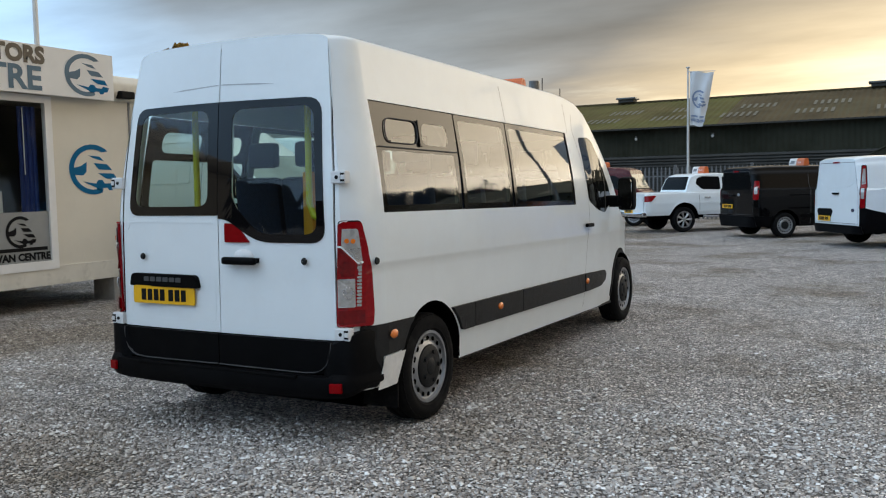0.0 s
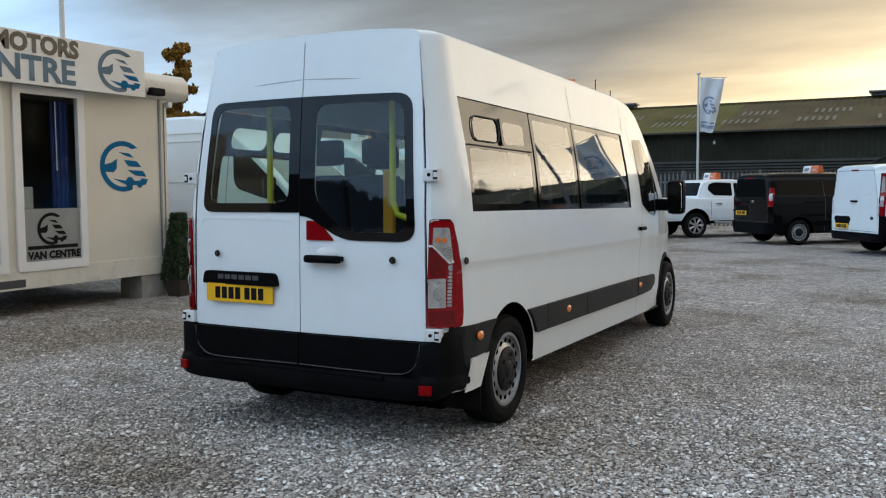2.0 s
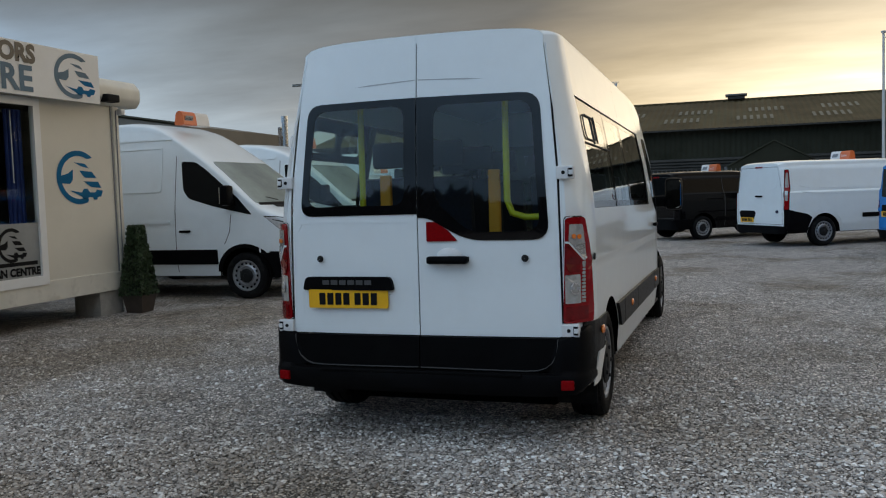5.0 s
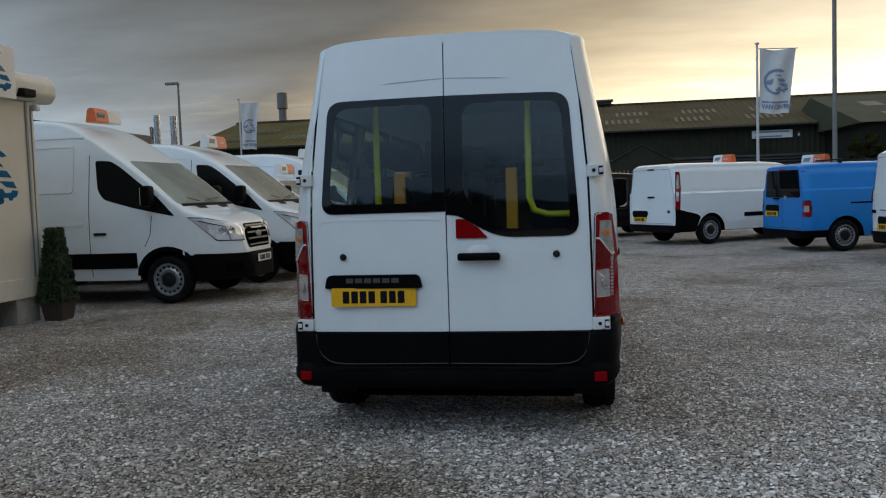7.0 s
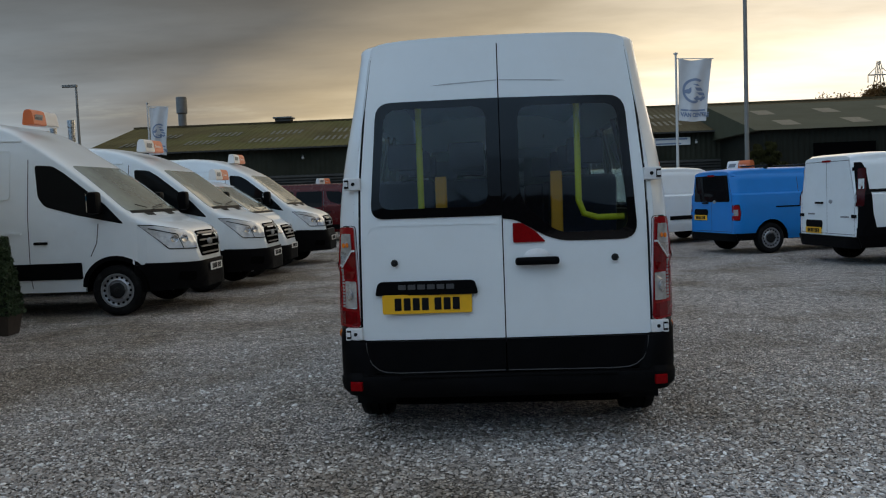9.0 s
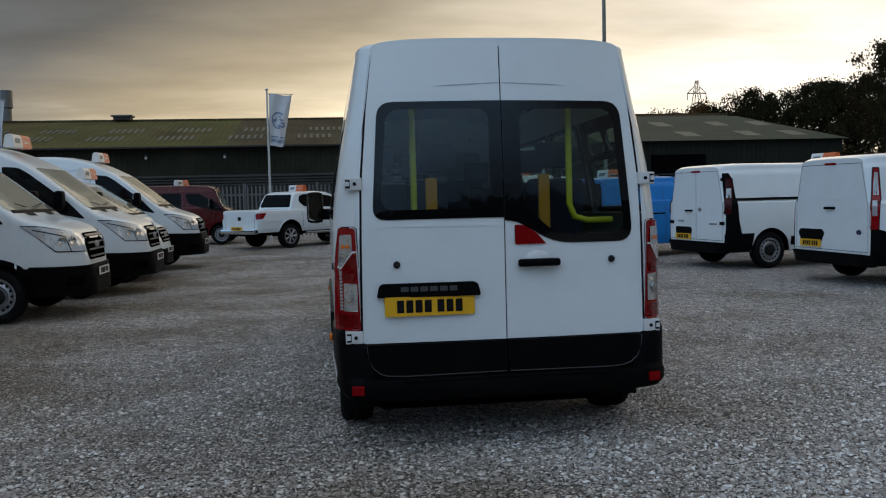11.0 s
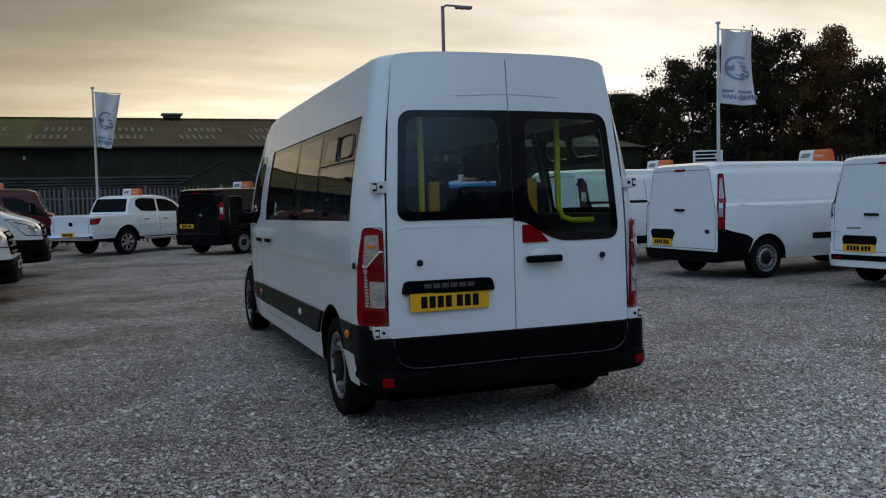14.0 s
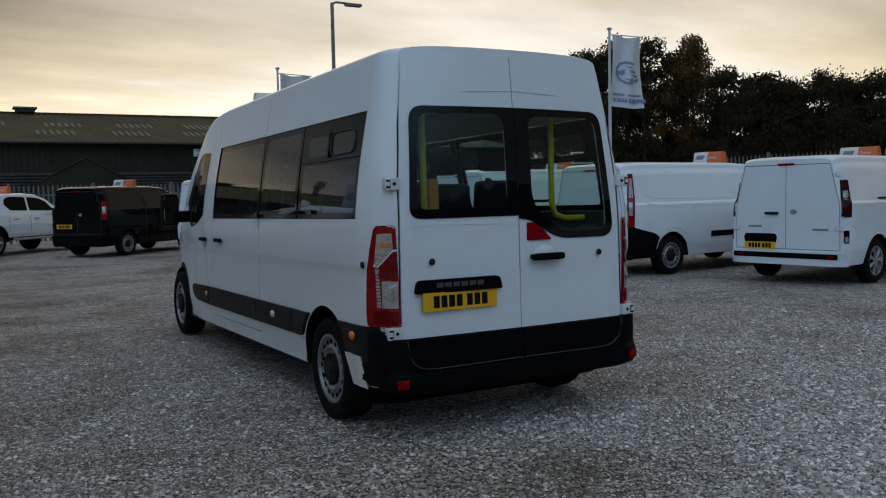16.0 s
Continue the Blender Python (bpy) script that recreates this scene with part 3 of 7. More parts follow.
def bus_lean(y, z, u):
    k = max(0.0, 1 - y / 0.35)
    return k * (0.12 * max(0.0, (z - 1.3) / 1.07) ** 1.4 * (0.62 + 0.38 * min(1.0, abs(u) / 0.73) ** 2) + 0.025 * min(1.0, abs(u) / 0.83) ** 2)


BUS_TOP = [(0, 2.392), (0.12, 2.400), (0.6, 2.402), (2.0, 2.402), (3.5, 2.396), (3.75, 2.385), (4.0, 2.355), (4.2, 2.28), (4.4, 2.15), (4.6, 1.97), (4.8, 1.76), (5.0, 1.55), (5.2, 1.36), (5.35, 1.28), (5.6, 1.20), (5.8, 1.09), (5.92, 0.96), (6.0, 0.78), (6.04, 0.55)]
BUS_W = [(0.25, 0.955), (0.36, 0.968), (0.55, 0.992), (0.80, 0.992), (1.05, 0.987), (1.063, 0.994), (1.08, 0.9935), (1.25, 0.991), (1.345, 0.987), (1.5, 0.972), (1.7, 0.942), (2.02, 0.876), (2.31, 0.824), (2.6, 0.77)]
BUS_PLAN = [(0, 0.125), (0.03, 0.095), (0.07, 0.062), (0.12, 0.034), (0.18, 0.014), (0.28, 0.0), (4.2, 0.0), (4.7, 0.03), (5.2, 0.08), (5.6, 0.14), (5.85, 0.23), (6.0, 0.36), (6.04, 0.44)]
BUS_ZS = sorted({0.3 + 0.05 * i for i in range(15)} | {1.05, 1.063, 1.08, 1.12, 1.2, 1.28, 1.358, 1.45, 1.55, 1.65, 1.75, 1.85, 1.95, 2.016, 2.06, 2.10, 2.15, 2.2, 2.25, 2.3, 2.33})
WIN = (0.30, 3.60, 1.358, 2.016)
Body.fade = 0.33
body = Body(BUS_TOP, BUS_W, BUS_PLAN, 0.345, [(0.85, 0.38, 0.405), (5.2, 0.40, 0.42)], corner=0.085, lean=bus_lean, open_rear=True, holes=[WIN], zs=BUS_ZS, ys=(0.03, 0.07, 0.12, 0.18, 0.28, 0.30, 3.60))
part("body", body.bm.copy(), white_paint, bus, smooth=35)
# a solid twin of the skin, to lay trim on
whole = Body(BUS_TOP, BUS_W, BUS_PLAN, 0.25, [], corner=0.085, lean=bus_lean, zs=BUS_ZS)


def rear_f(off=0.0):
    def f(u, z):
        v = bus_lean(0, z, u)
        return Vector((u, v - 0.004 - off, z)), Vector((0, -1, 0.05 if z > 1.4 else 0)).normalized()
    return f


def door_edge(z):
    return lerp([(0.43, 0.80), (0.5, 0.834), (0.64, 0.841), (1.2, 0.834), (1.55, 0.825), (2.0, 0.785), (2.34, 0.740)], z)


SEAM = 0.0035
win_in = {-1: rounded([(-0.718, 1.405), (-0.078, 1.405), (-0.078, 1.985), (-0.668, 1.985)], 0.08), 1: rounded([(0.31, 1.24), (0.724, 1.24), (0.675, 1.978), (0.105, 1.978), (0.105, 1.43)], 0.085)}
win_out = {-1: rounded([(-0.003, 1.350), (-0.765, 1.350, 0.08), (-0.718, 2.028, 0.09), (-0.003, 2.028)], 0.003), 1: rounded([(0.003, 1.330), (0.075, 1.322, 0.08), (0.30, 1.192, 0.10), (0.776, 1.190, 0.10), (0.722, 2.022, 0.10), (0.003, 2.028)], 0.003)}
for s, nm in ((-1, "rear_door"), (1, "rear_door")):
    zl = [0.642, 0.9, 1.2, 1.55, 1.8, 2.0, 2.2, 2.30, 2.34]
    outer = [(s * SEAM, 0.642)] + [(s * (door_edge(z) - 0.006), z) for z in zl] + [(s * 0.69, 2.364), (s * 0.4, 2.376), (s * SEAM, 2.379)]
    door = part(nm, sheet(outer, [[(1.05 * (x - s * 0.38) + s * 0.38, 1.05 * (z - 1.66) + 1.66) for x, z in win_in[s]]], step=0.12, f=rear_f(0.0), thick=0.03), white_paint, bus)
    part("window_border", sheet(win_out[s], [win_in[s]], step=0.12, f=rear_f(0.006), thick=0.008), frit, door, "black border of the rear window")
    part("pane", sheet(win_in[s], step=0.15, f=rear_f(0.004)), tinted, door)
    low = [(s * SEAM, 0.452), (s * 0.66, 0.440), (s * 0.755, 0.452), (s * 0.80, 0.49), (s * 0.826, 0.56), (s * 0.834, 0.636), (s * SEAM, 0.636)]
    part("lower_cover", sheet(low, step=0.15, f=rear_f(0.022), thick=0.04), black_plastic, door, "black plastic lower door cover")
    part("lower_cover_lip", sheet(strip([(s * 0.01, 0.458), (s * 0.62, 0.452), (s * 0.70, 0.457), (s * 0.745, 0.472), (s * 0.782, 0.503), (s * 0.803, 0.545), (s * 0.812, 0.59), (s * 0.815, 0.632)], 0.0035), step=0.1, f=rear_f(0.036), thick=0.014), seam_dark, door)
    # pressed panel round the plate, and the round plug
    plug = (-0.633, 1.093) if s < 0 else (0.638, 1.088)
    bm = bmesh.new()
    lathe(bm, [(0.001, 0.012), (0.012, 0.012), (0.02, 0.004), (0.021, 0.0)], 16, "z")
    bmesh.ops.transform(bm, matrix=pose(plug[0], -0.006, plug[1], 90), verts=bm.verts)
    part("plug", bm, grey_plastic, door, "round grey plug", smooth=40)
    # crease over the window, its shade painted as a grey strip
    part("crease", sheet([(s * 0.01, 2.128), (s * 0.01, 2.134), (s * 0.30, 2.123), (s * 0.40, 2.114), (s * 0.30, 2.115)], step=0.1, f=rear_f(0.001), thick=0.002), crease_shade, door)
    # hinges wrap from the door to the pillar
    for z in (1.56, 0.683):
        e = door_edge(z)
        bm = bmesh.new()
        box(bm, (min(s * (e - 0.006), s * (e + 0.094)), -0.030, z - 0.036), (max(s * (e - 0.006), s * (e + 0.094)), 0.02, z + 0.036), 0.008)
        h = part("hinge", bm, hinge_white, bus)
        h.location.y = bus_lean(0, z, e)
        part("hinge_bolt", tube(bmesh.new(), [(s * (e + 0.036), -0.034, z), (s * (e + 0.036), -0.02, z)], 0.011, 8), ink, h)
        part("hinge_slot", boxed((min(s * (e + 0.062), s * (e + 0.088)), -0.034, z - 0.024), (max(s * (e + 0.062), s * (e + 0.088)), -0.02, z + 0.024)), ink, h)
        part("hinge_latch", boxed((min(s * (e + 0.066), s * (e + 0.090)), -0.038, z - 0.013), (max(s * (e + 0.066), s * (e + 0.090)), -0.03, z + 0.013), 0.003), hinge_white, h)
    if s > 0:
        part("brake_lamp", sheet(rounded([(0.058, 1.19), (0.245, 1.19), (0.185, 1.255), (0.11, 1.302), (0.058, 1.304)], 0.01), step=0.1, f=rear_f(0.012), thick=0.02), dark_red_lens, door, "red triangular brake lamp")
        bm = bmesh.new()
        box(bm, (0.066, -0.066, 1.060), (0.318, -0.028, 1.106), 0.018)
        box(bm, (0.08, -0.04, 1.07), (0.12, 0.0, 1.10), 0.004)
        box(bm, (0.27, -0.04, 1.07), (0.31, 0.0, 1.10), 0.004)
        part("handle", bm, black_plastic, door, "black door handle")
        bm = bmesh.new()
        bmesh.ops.create_uvsphere(bm, u_segments=24, v_segments=12, radius=1)
        bmesh.ops.transform(bm, matrix=Matrix.Translation((0.192, -0.002, 1.10)) @ Matrix.Diagonal((0.078, 0.034, 0.052, 1)), verts=bm.verts)
        part("handle_cup", bm, hinge_white, door, smooth=60)
    else:
        gar = part("plate_garnish", sheet(rounded([(-0.752, 0.905), (-0.735, 0.985, 0.03), (-0.17, 0.985, 0.03), (-0.152, 0.905)], 0.015), step=0.3, f=rear_f(0.03), thick=0.034), black_plastic, door, "dark grey strip with raised badge shapes")
        for k in range(6):
            x = -0.615 + k * 0.056
            part("badge_bar", sheet(rect(x, 0.938, x + 0.044, 0.966, 0.004), f=rear_f(0.034), thick=0.004), seam_dark, gar)
        plate(bus, (-0.45, -0.022, 0.853), 0, yellow_plate)
        part("door_pressing", sheet(rounded([(-0.775, 0.70), (-0.03, 0.70), (-0.03, 0.99), (-0.775, 0.99)], 0.05), [rounded([(-0.765, 0.71), (-0.04, 0.71), (-0.04, 0.98), (-0.765, 0.98)], 0.05)], step=0.3, f=rear_f(0.001), thick=0.004), white_paint, door)
        part("door_pressing", sheet(strip([(-0.79, 1.26), (-0.765, 1.305), (-0.70, 1.313), (-0.12, 1.308), (-0.05, 1.303)], 0.010), step=0.2, f=rear_f(0.002), thick=0.006), white_paint, door)

# dark gap behind the doors
gapb = bmesh.new()
sheet([(-door_edge(z) - 0.004, z) for z in (0.64, 1.2, 1.55, 2.0, 2.325)] + [(-0.69, 2.350), (-0.4, 2.362), (0, 2.365), (0.4, 2.362), (0.69, 2.350)] + [(door_edge(z) + 0.004, z) for z in (2.325, 2.0, 1.55, 1.2, 0.64)],
      [[(x * 0.985 - 0.0, z) for x, z in rounded([(-0.745, 1.375), (-0.03, 1.375), (-0.03, 2.01), (-0.70, 2.01)], 0.05)], [(x, z) for x, z in rounded([(0.27, 1.215), (0.752, 1.215), (0.70, 2.0), (0.07, 2.0), (0.07, 1.40)], 0.05)]], step=0.2, f=rear_f(-0.012), bm=gapb)
part("door_frame", gapb, ink, bus)
# roof rear edge and pillars join the doors
for s in (1, -1):
    bm = bmesh.new()
    zz = [0.45 + 0.05 * i for i in range(38)]
    a = [bm.verts.new((s * (door_edge(z) + 0.007), bus_lean(0, z, 0.83) - 0.003, z)) for z in zz]
    b = [bm.verts.new((s * body.half(min(z, 2.29), 0.0), bus_lean(0, z, 0.83) + 0.002, z)) for z in zz]
    for k in range(len(zz) - 1):
        bm.faces.new((a[k], a[k + 1], b[k + 1], b[k]))
    part("rear_pillar", bm, white_paint, bus, smooth=60)
bm = bmesh.new()
def lip_z(u):
    """Height of the roof's rear edge at u, on its rounded corners too."""
    lim = BUS_TOP[0][1] - 0.085
    q = min(1.0, abs(u) / body.half(lim, 0.0))
    return lim + 0.085 * math.sin(math.acos(q ** (1 / 0.42))) ** 0.42


us = [0.742 * math.sin(math.pi / 2 * (i / 20 - 1)) for i in range(41)]
e0 = [bm.verts.new((u, bus_lean(0, min(2.345, lip_z(u) - 0.03), u) - 0.0025, min(2.345, lip_z(u) - 0.03))) for u in us]
a = [bm.verts.new((u, bus_lean(0, lip_z(u), u) - 0.004, lip_z(u) + 0.003)) for u in us]
b = [bm.verts.new((u, 0.16, lip_z(u) + lerp(BUS_TOP, 0.16) - BUS_TOP[0][1] + 0.003)) for u in us]
for k in range(40):
    bm.faces.new((e0[k], e0[k + 1], a[k + 1], a[k]))
    bm.faces.new((a[k], a[k + 1], b[k + 1], b[k]))
part("roof_lip", bm, white_paint, bus, smooth=60)

# rear lamps on the corners
for s in (1, -1):
    e1 = Vector((0.72 * s, 0.69, 0)).normalized()
    d = Vector((-0.69 * s, 0.72, 0)).normalized()
    fo = lambda o, s=s, e1=e1, d=d: on(whole.tree, Vector((0.93 * s, 0.06, 0)) - d * 2, e1, (0, 0, 1), d, o)
    prof = [(-0.085, 0.722), (0.105, 0.722), (0.112, 0.80), (0.102, 1.02), (0.080, 1.17), (0.045, 1.31), (-0.07, 1.31)]
    lamp = part("rear_lamp", sheet(rounded(prof, 0.02), step=0.05, f=fo(0.022), thick=0.03), red_lens, bus, "tall red and clear rear lamp")
    cells = [("marker_cell", [(0.013 + 0.0006 * k, 0.836 + 0.0195 * k), (0.034 + 0.0006 * k, 0.836 + 0.0195 * k), (0.034 + 0.0006 * k, 0.851 + 0.0195 * k), (0.013 + 0.0006 * k, 0.851 + 0.0195 * k)], clear_lens) for k in range(13)]
    ribs = [("lens_rib", [(-0.040 + 0.0115 * k, 1.150 - 0.0115 * k), (0.034 - 0.001 * k, 1.163 - 0.0115 * k), (0.034 - 0.001 * k, 1.168 - 0.0115 * k), (-0.040 + 0.0115 * k, 1.155 - 0.0115 * k)], chrome) for k in range(6)]
    for nm, pr, mt in (("indicator", [(-0.070, 1.180), (0.026, 1.084), (0.044, 1.094), (0.020, 1.272), (-0.064, 1.272)], clear_lens), ("indicator_edge", [(-0.072, 1.168), (0.026, 1.072), (0.052, 1.080), (0.046, 1.093), (0.026, 1.083), (-0.072, 1.180)], hinge_white),
                       ("stop_lens", [(-0.072, 1.005), (0.004, 1.005), (0.008, 1.075), (-0.072, 1.155)], stop_lens), ("reversing_lens", [(-0.074, 0.832), (0.006, 0.832), (0.006, 0.992), (-0.074, 0.992)], clear_lens), ("tail_lens", [(-0.072, 0.740), (0.055, 0.740), (0.055, 0.815), (-0.072, 0.815)], stop_lens), *cells, *ribs):
        off = 0.0305 if nm == "lens_rib" else 0.026
        part(nm, sheet(rounded(pr, 0.002 if nm == "lens_rib" else 0.006), step=0.05, f=fo(off), thick=0.004), mt, lamp)
    for nm, u_, z_, r_, mt in (("bulb_ring", -0.034, 0.915, 0.034, chrome), ("lens_ring", -0.034, 0.915, 0.027, clear_lens), ("bulb", -0.052, 0.918, 0.010, steel), ("bulb", -0.016, 0.914, 0.010, steel), ("indicator_bulb", -0.040, 1.205, 0.014, amber_lens), ("indicator_bulb", -0.004, 1.203, 0.014, amber_lens)):
        part(nm, sheet([(u_ + r_ * math.cos(k * 0.524), z_ + r_ * math.sin(k * 0.524)) for k in range(12)], step=0.05, f=fo({"bulb_ring": 0.0305, "lens_ring": 0.032}.get(nm, 0.034)), thick=0.003), mt, lamp)
    part("lamp_gap", sheet(rounded([(-0.093, 0.714), (0.111, 0.714), (0.118, 0.80), (0.108, 1.03), (0.086, 1.18), (0.050, 1.318), (-0.078, 1.318)], 0.02), step=0.08, f=fo(0.003)), ink, bus)

# rear bumper: a swept wall with raised ends, set back above the ledge
path = [(0.987, 0.262), (0.987, 0.25), (0.980, 0.10), (0.96, 0.02), (0.93, -0.02), (0.895, -0.042), (0.85, -0.054), (0.838, -0.057), (0.832, -0.058), (0.75, -0.068), (0.5, -0.080), (0.25, -0.086), (0.0, -0.088)]
path = path + [(-u, v) for u, v in path[-2::-1]]
bm = bmesh.new()
rows = []
for u, v in path:
    a = abs(u)
    corner_ = a > 0.835
    zt = 0.70 if a > 0.97 else (lerp([(0.836, 0.625), (0.92, 0.655), (0.975, 0.695)], a) if corner_ else 0.428)
    zb = lerp([(0, 0.315), (0.7, 0.315), (0.95, 0.33), (0.98, 0.36)], a)
    n = Vector((u, v - 0.5, 0)).normalized()
    P = Vector((u, v, 0))
    back = lerp([(0.83, 0.032), (0.88, 0.028), (0.95, 0.015), (0.985, 0.004)], a)
    q = P + Vector((0, back, 0))
    seq = [P - n * 0.10 + Vector((0, 0, zb + 0.01)), P - n * 0.02 + Vector((0, 0, zb)), P + n * 0.004 + Vector((0, 0, zb + 0.03)), P + n * 0.004 + Vector((0, 0, 0.422)), P - n * 0.004 + Vector((0, 0, 0.440))]
    seq += [q + Vector((0, 0, 0.46)), q + Vector((0, 0, zt - 0.02)), q - n * 0.012 + Vector((0, 0, zt)), q - n * 0.07 + Vector((0, 0, zt + 0.002))] if corner_ else [P - n * 0.03 + Vector((0, 0, 0.443)), P - n * 0.05 + Vector((0, 0, 0.444)), P - n * 0.07 + Vector((0, 0, 0.444)), P - n * 0.09 + Vector((0, 0, 0.444))]
    rows.append([bm.verts.new(w_) for w_ in seq])
for r0, r1 in zip(rows, rows[1:]):
    for k in range(8):
        bm.faces.new((r0[k], r1[k], r1[k + 1], r0[k + 1]))
bumper = part("rear_bumper", bm, black_plastic, bus, "black plastic rear bumper", smooth=35)
for s in (1, -1):
    part("reflector", boxed((-0.036, -0.014, -0.027), (0.036, 0.012, 0.027), 0.005, m=pose(s * 0.872, -0.052, 0.388, 0, 0, s * 15)), dark_red_lens, bumper, "red reflector")
part("step_edge", boxed((-0.62, -0.092, 0.428), (0.62, -0.06, 0.447), 0.006), black_plastic, bumper)

for s in (1, -1):
    fs = lambda o, s=s: whole.side(s, o)
    # window band: border, panes, seams
    bands = [(0.30, 1.355), (1.365, 2.225), (2.235, 3.60)]
    for k, (a, b) in enumerate(bands):
        outer = rounded([(a + (0.0 if k else -0.01), 1.36), (b + (0.015 if k == 2 else -0.035), 1.36), (b + (0.06 if k == 2 else 0.03), 2.014), (a + (0.035 if k else 0.02), 2.014)], 0.02)
        clear_ = [rounded([(a + 0.05, 1.40), (b - 0.07 if k < 2 else b - 0.04, 1.40), (b - 0.035 if k < 2 else b - 0.01, 1.975), (a + 0.075, 1.975)], 0.04)]
        if k == 0:
            # two small panes over a rail, one of them slides
            clear_ = [rounded([(0.36, 1.40), (1.285, 1.40), (1.295, 1.725), (0.37, 1.725)], 0.03), rounded([(0.432, 1.777), (0.815, 1.777), (0.845, 1.920), (0.45, 1.920)], 0.065), rounded([(0.885, 1.777), (1.24, 1.777), (1.26, 1.920), (0.91, 1.920)], 0.065)]
        wn_ = part("side_window", sheet(outer, clear_, step=0.12, f=fs(-0.008), thick=0.010), window_trim, bus, "tinted side window with a black border")
        for hole_ in clear_:
            part("pane", sheet(hole_, step=0.09, f=fs(-0.0085)), side_glass, wn_, smooth=60)
        if k == 0:
            for (p0, p1) in ((0.44, 0.84),):
                part("sliding_vent", sheet(rounded([(p0 - 0.01, 1.772), (p1 - 0.02, 1.772), (p1 + 0.01, 1.925), (p0 + 0.015, 1.925)], 0.07), [rounded([(p0 - 0.006, 1.776), (p1 - 0.023, 1.776), (p1 + 0.006, 1.921), (p0 + 0.018, 1.921)], 0.066)], step=0.2, f=fs(0.002), thick=0.008), seam_dark, wn_)
            part("vent_catch", sheet(strip([(0.845, 1.765), (0.865, 1.93)], 0.03), step=0.2, f=fs(0.008), thick=0.012), frit, wn_)
            part("vent_rail", sheet(strip([(0.34, 1.745), (1.34, 1.745)], 0.005), step=0.2, f=fs(0.001), thick=0.006), seam_dark, wn_)
    # black strips along the side
    for a, b in ((1.262, 1.43), (1.44, 2.285), (2.295, 3.765), (3.79, 4.40), (4.405, 4.62)):
        if a > 1.2:
            zt = [(a, 0.545), (b, 0.545), (b, 0.712), (a, 0.712)]
            if a < 1.3:
                zt = [(1.245, 0.545), (b, 0.545), (b, 0.712), (1.105, 0.712), (1.185, 0.64)]
            if a == 3.79:
                zt = [(a, 0.545), (4.25, 0.555), (4.42, 0.60), (4.46, 0.66), (4.40, 0.70), (a, 0.712)]
            if a > 4.0:
                continue
            part("side_strip", sheet(rounded(zt, 0.012), step=0.2, f=fs(0.022), thick=0.026), grey_plastic, bus, "dark grey rubbing strip")
    part("side_strip", sheet(rounded([(0.10, 0.36), (0.225, 0.352), (0.255, 0.53), (0.475, 0.537), (0.505, 0.60), (0.555, 0.665), (0.615, 0.714), (0.10, 0.716)], 0.012), step=0.12, f=fs(0.012), thick=0.016), grey_plastic, bus)
    for y, z, mt in ((1.855, 0.636, amber_lens if s > 0 else hinge_white), (0.345, 0.648, amber_lens), (3.83, 0.64, amber_lens)):
        bm = bmesh.new()
        bmesh.ops.create_uvsphere(bm, u_segments=16, v_segments=8, radius=1)
        x = s * (whole.half(z, y) + 0.024)
        bmesh.ops.transform(bm, matrix=Matrix.Translation((x, y, z)) @ Matrix.Diagonal((0.014, 0.042, 0.027, 1)), verts=bm.verts)
        part("side_lamp", bm, mt, bus, "small oval side marker lamp", smooth=60)
    # panel seams
    seams = [[(3.84, 2.20), (3.80, 2.06), (3.93, 1.70), (3.965, 1.30), (3.90, 1.0), (3.83, 0.72), (3.80, 0.40)], [(3.66, 2.28), (3.66, 2.02)], [(2.25, 2.30), (2.27, 2.02)]]
    if s < 0:
        seams += [[(2.20, 1.36), (2.25, 0.45)], [(3.62, 1.36), (3.66, 0.45)], [(2.25, 0.45), (3.66, 0.45)]]
    for pts in seams:
        part("panel_gap", sheet(strip(pts, 0.0045), step=0.12, f=fs(0.0015)), seam_dark, bus)
    # cab door window and black quarter
    part("cab_window", sheet(rounded([(3.972, 1.39), (4.20, 1.305), (4.48, 1.268), (4.80, 1.40), (4.53, 1.78), (4.34, 1.975), (4.22, 2.005), (3.932, 1.99)], 0.05), step=0.12, f=fs(0.003), thick=0.003), cab_glass, bus, "dark cab door window")
    part("cab_window_seal", sheet(strip([(4.50, 1.285), (4.56, 1.55), (4.50, 1.80)], 0.03), step=0.12, f=fs(0.006), thick=0.004), grey_plastic, bus)
    if s < 0:
        part("window_rail", sheet(strip([(1.02, 1.405), (2.22, 1.405)], 0.028), step=0.2, f=fs(0.012), thick=0.016), frit, bus, "black rail along the foot of the side window")
        part("rail_catch", sheet(rounded([(2.19, 1.372), (2.27, 1.372), (2.27, 1.43), (2.19, 1.43)], 0.02), step=0.2, f=fs(0.022), thick=0.026), frit, bus)
    hy = (3.895,) if s > 0 else (3.895, 3.36)
    for y in hy:
        bm = boxed((min(s * 1.0, s * 1.035), y - 0.09, 1.145), (max(s * 1.0, s * 1.035), y + 0.09, 1.18), 0.012)
        part("door_handle", bm, black_plastic, bus, "black door handle")
    bm = bmesh.new()
    lathe(bm, [(0.001, 0.01), (0.018, 0.01), (0.022, 0.0)], 14)
    bmesh.ops.transform(bm, matrix=pose(s * 0.99, 0.205, 1.084) @ Matrix.Diagonal((s, 1, 1, 1)), verts=bm.verts)
    part("plug", bm, grey_plastic, bus)
    # mirror
    mh = bmesh.new()
    box(mh, (-0.090, -0.02, -0.17), (0.090, 0.13, 0.17), 0.055)
    for v in mh.verts:
        v.co.x += 0.05 * v.co.y * -s
        v.co.y += 0.10 * max(0.0, abs(v.co.z) - 0.08)
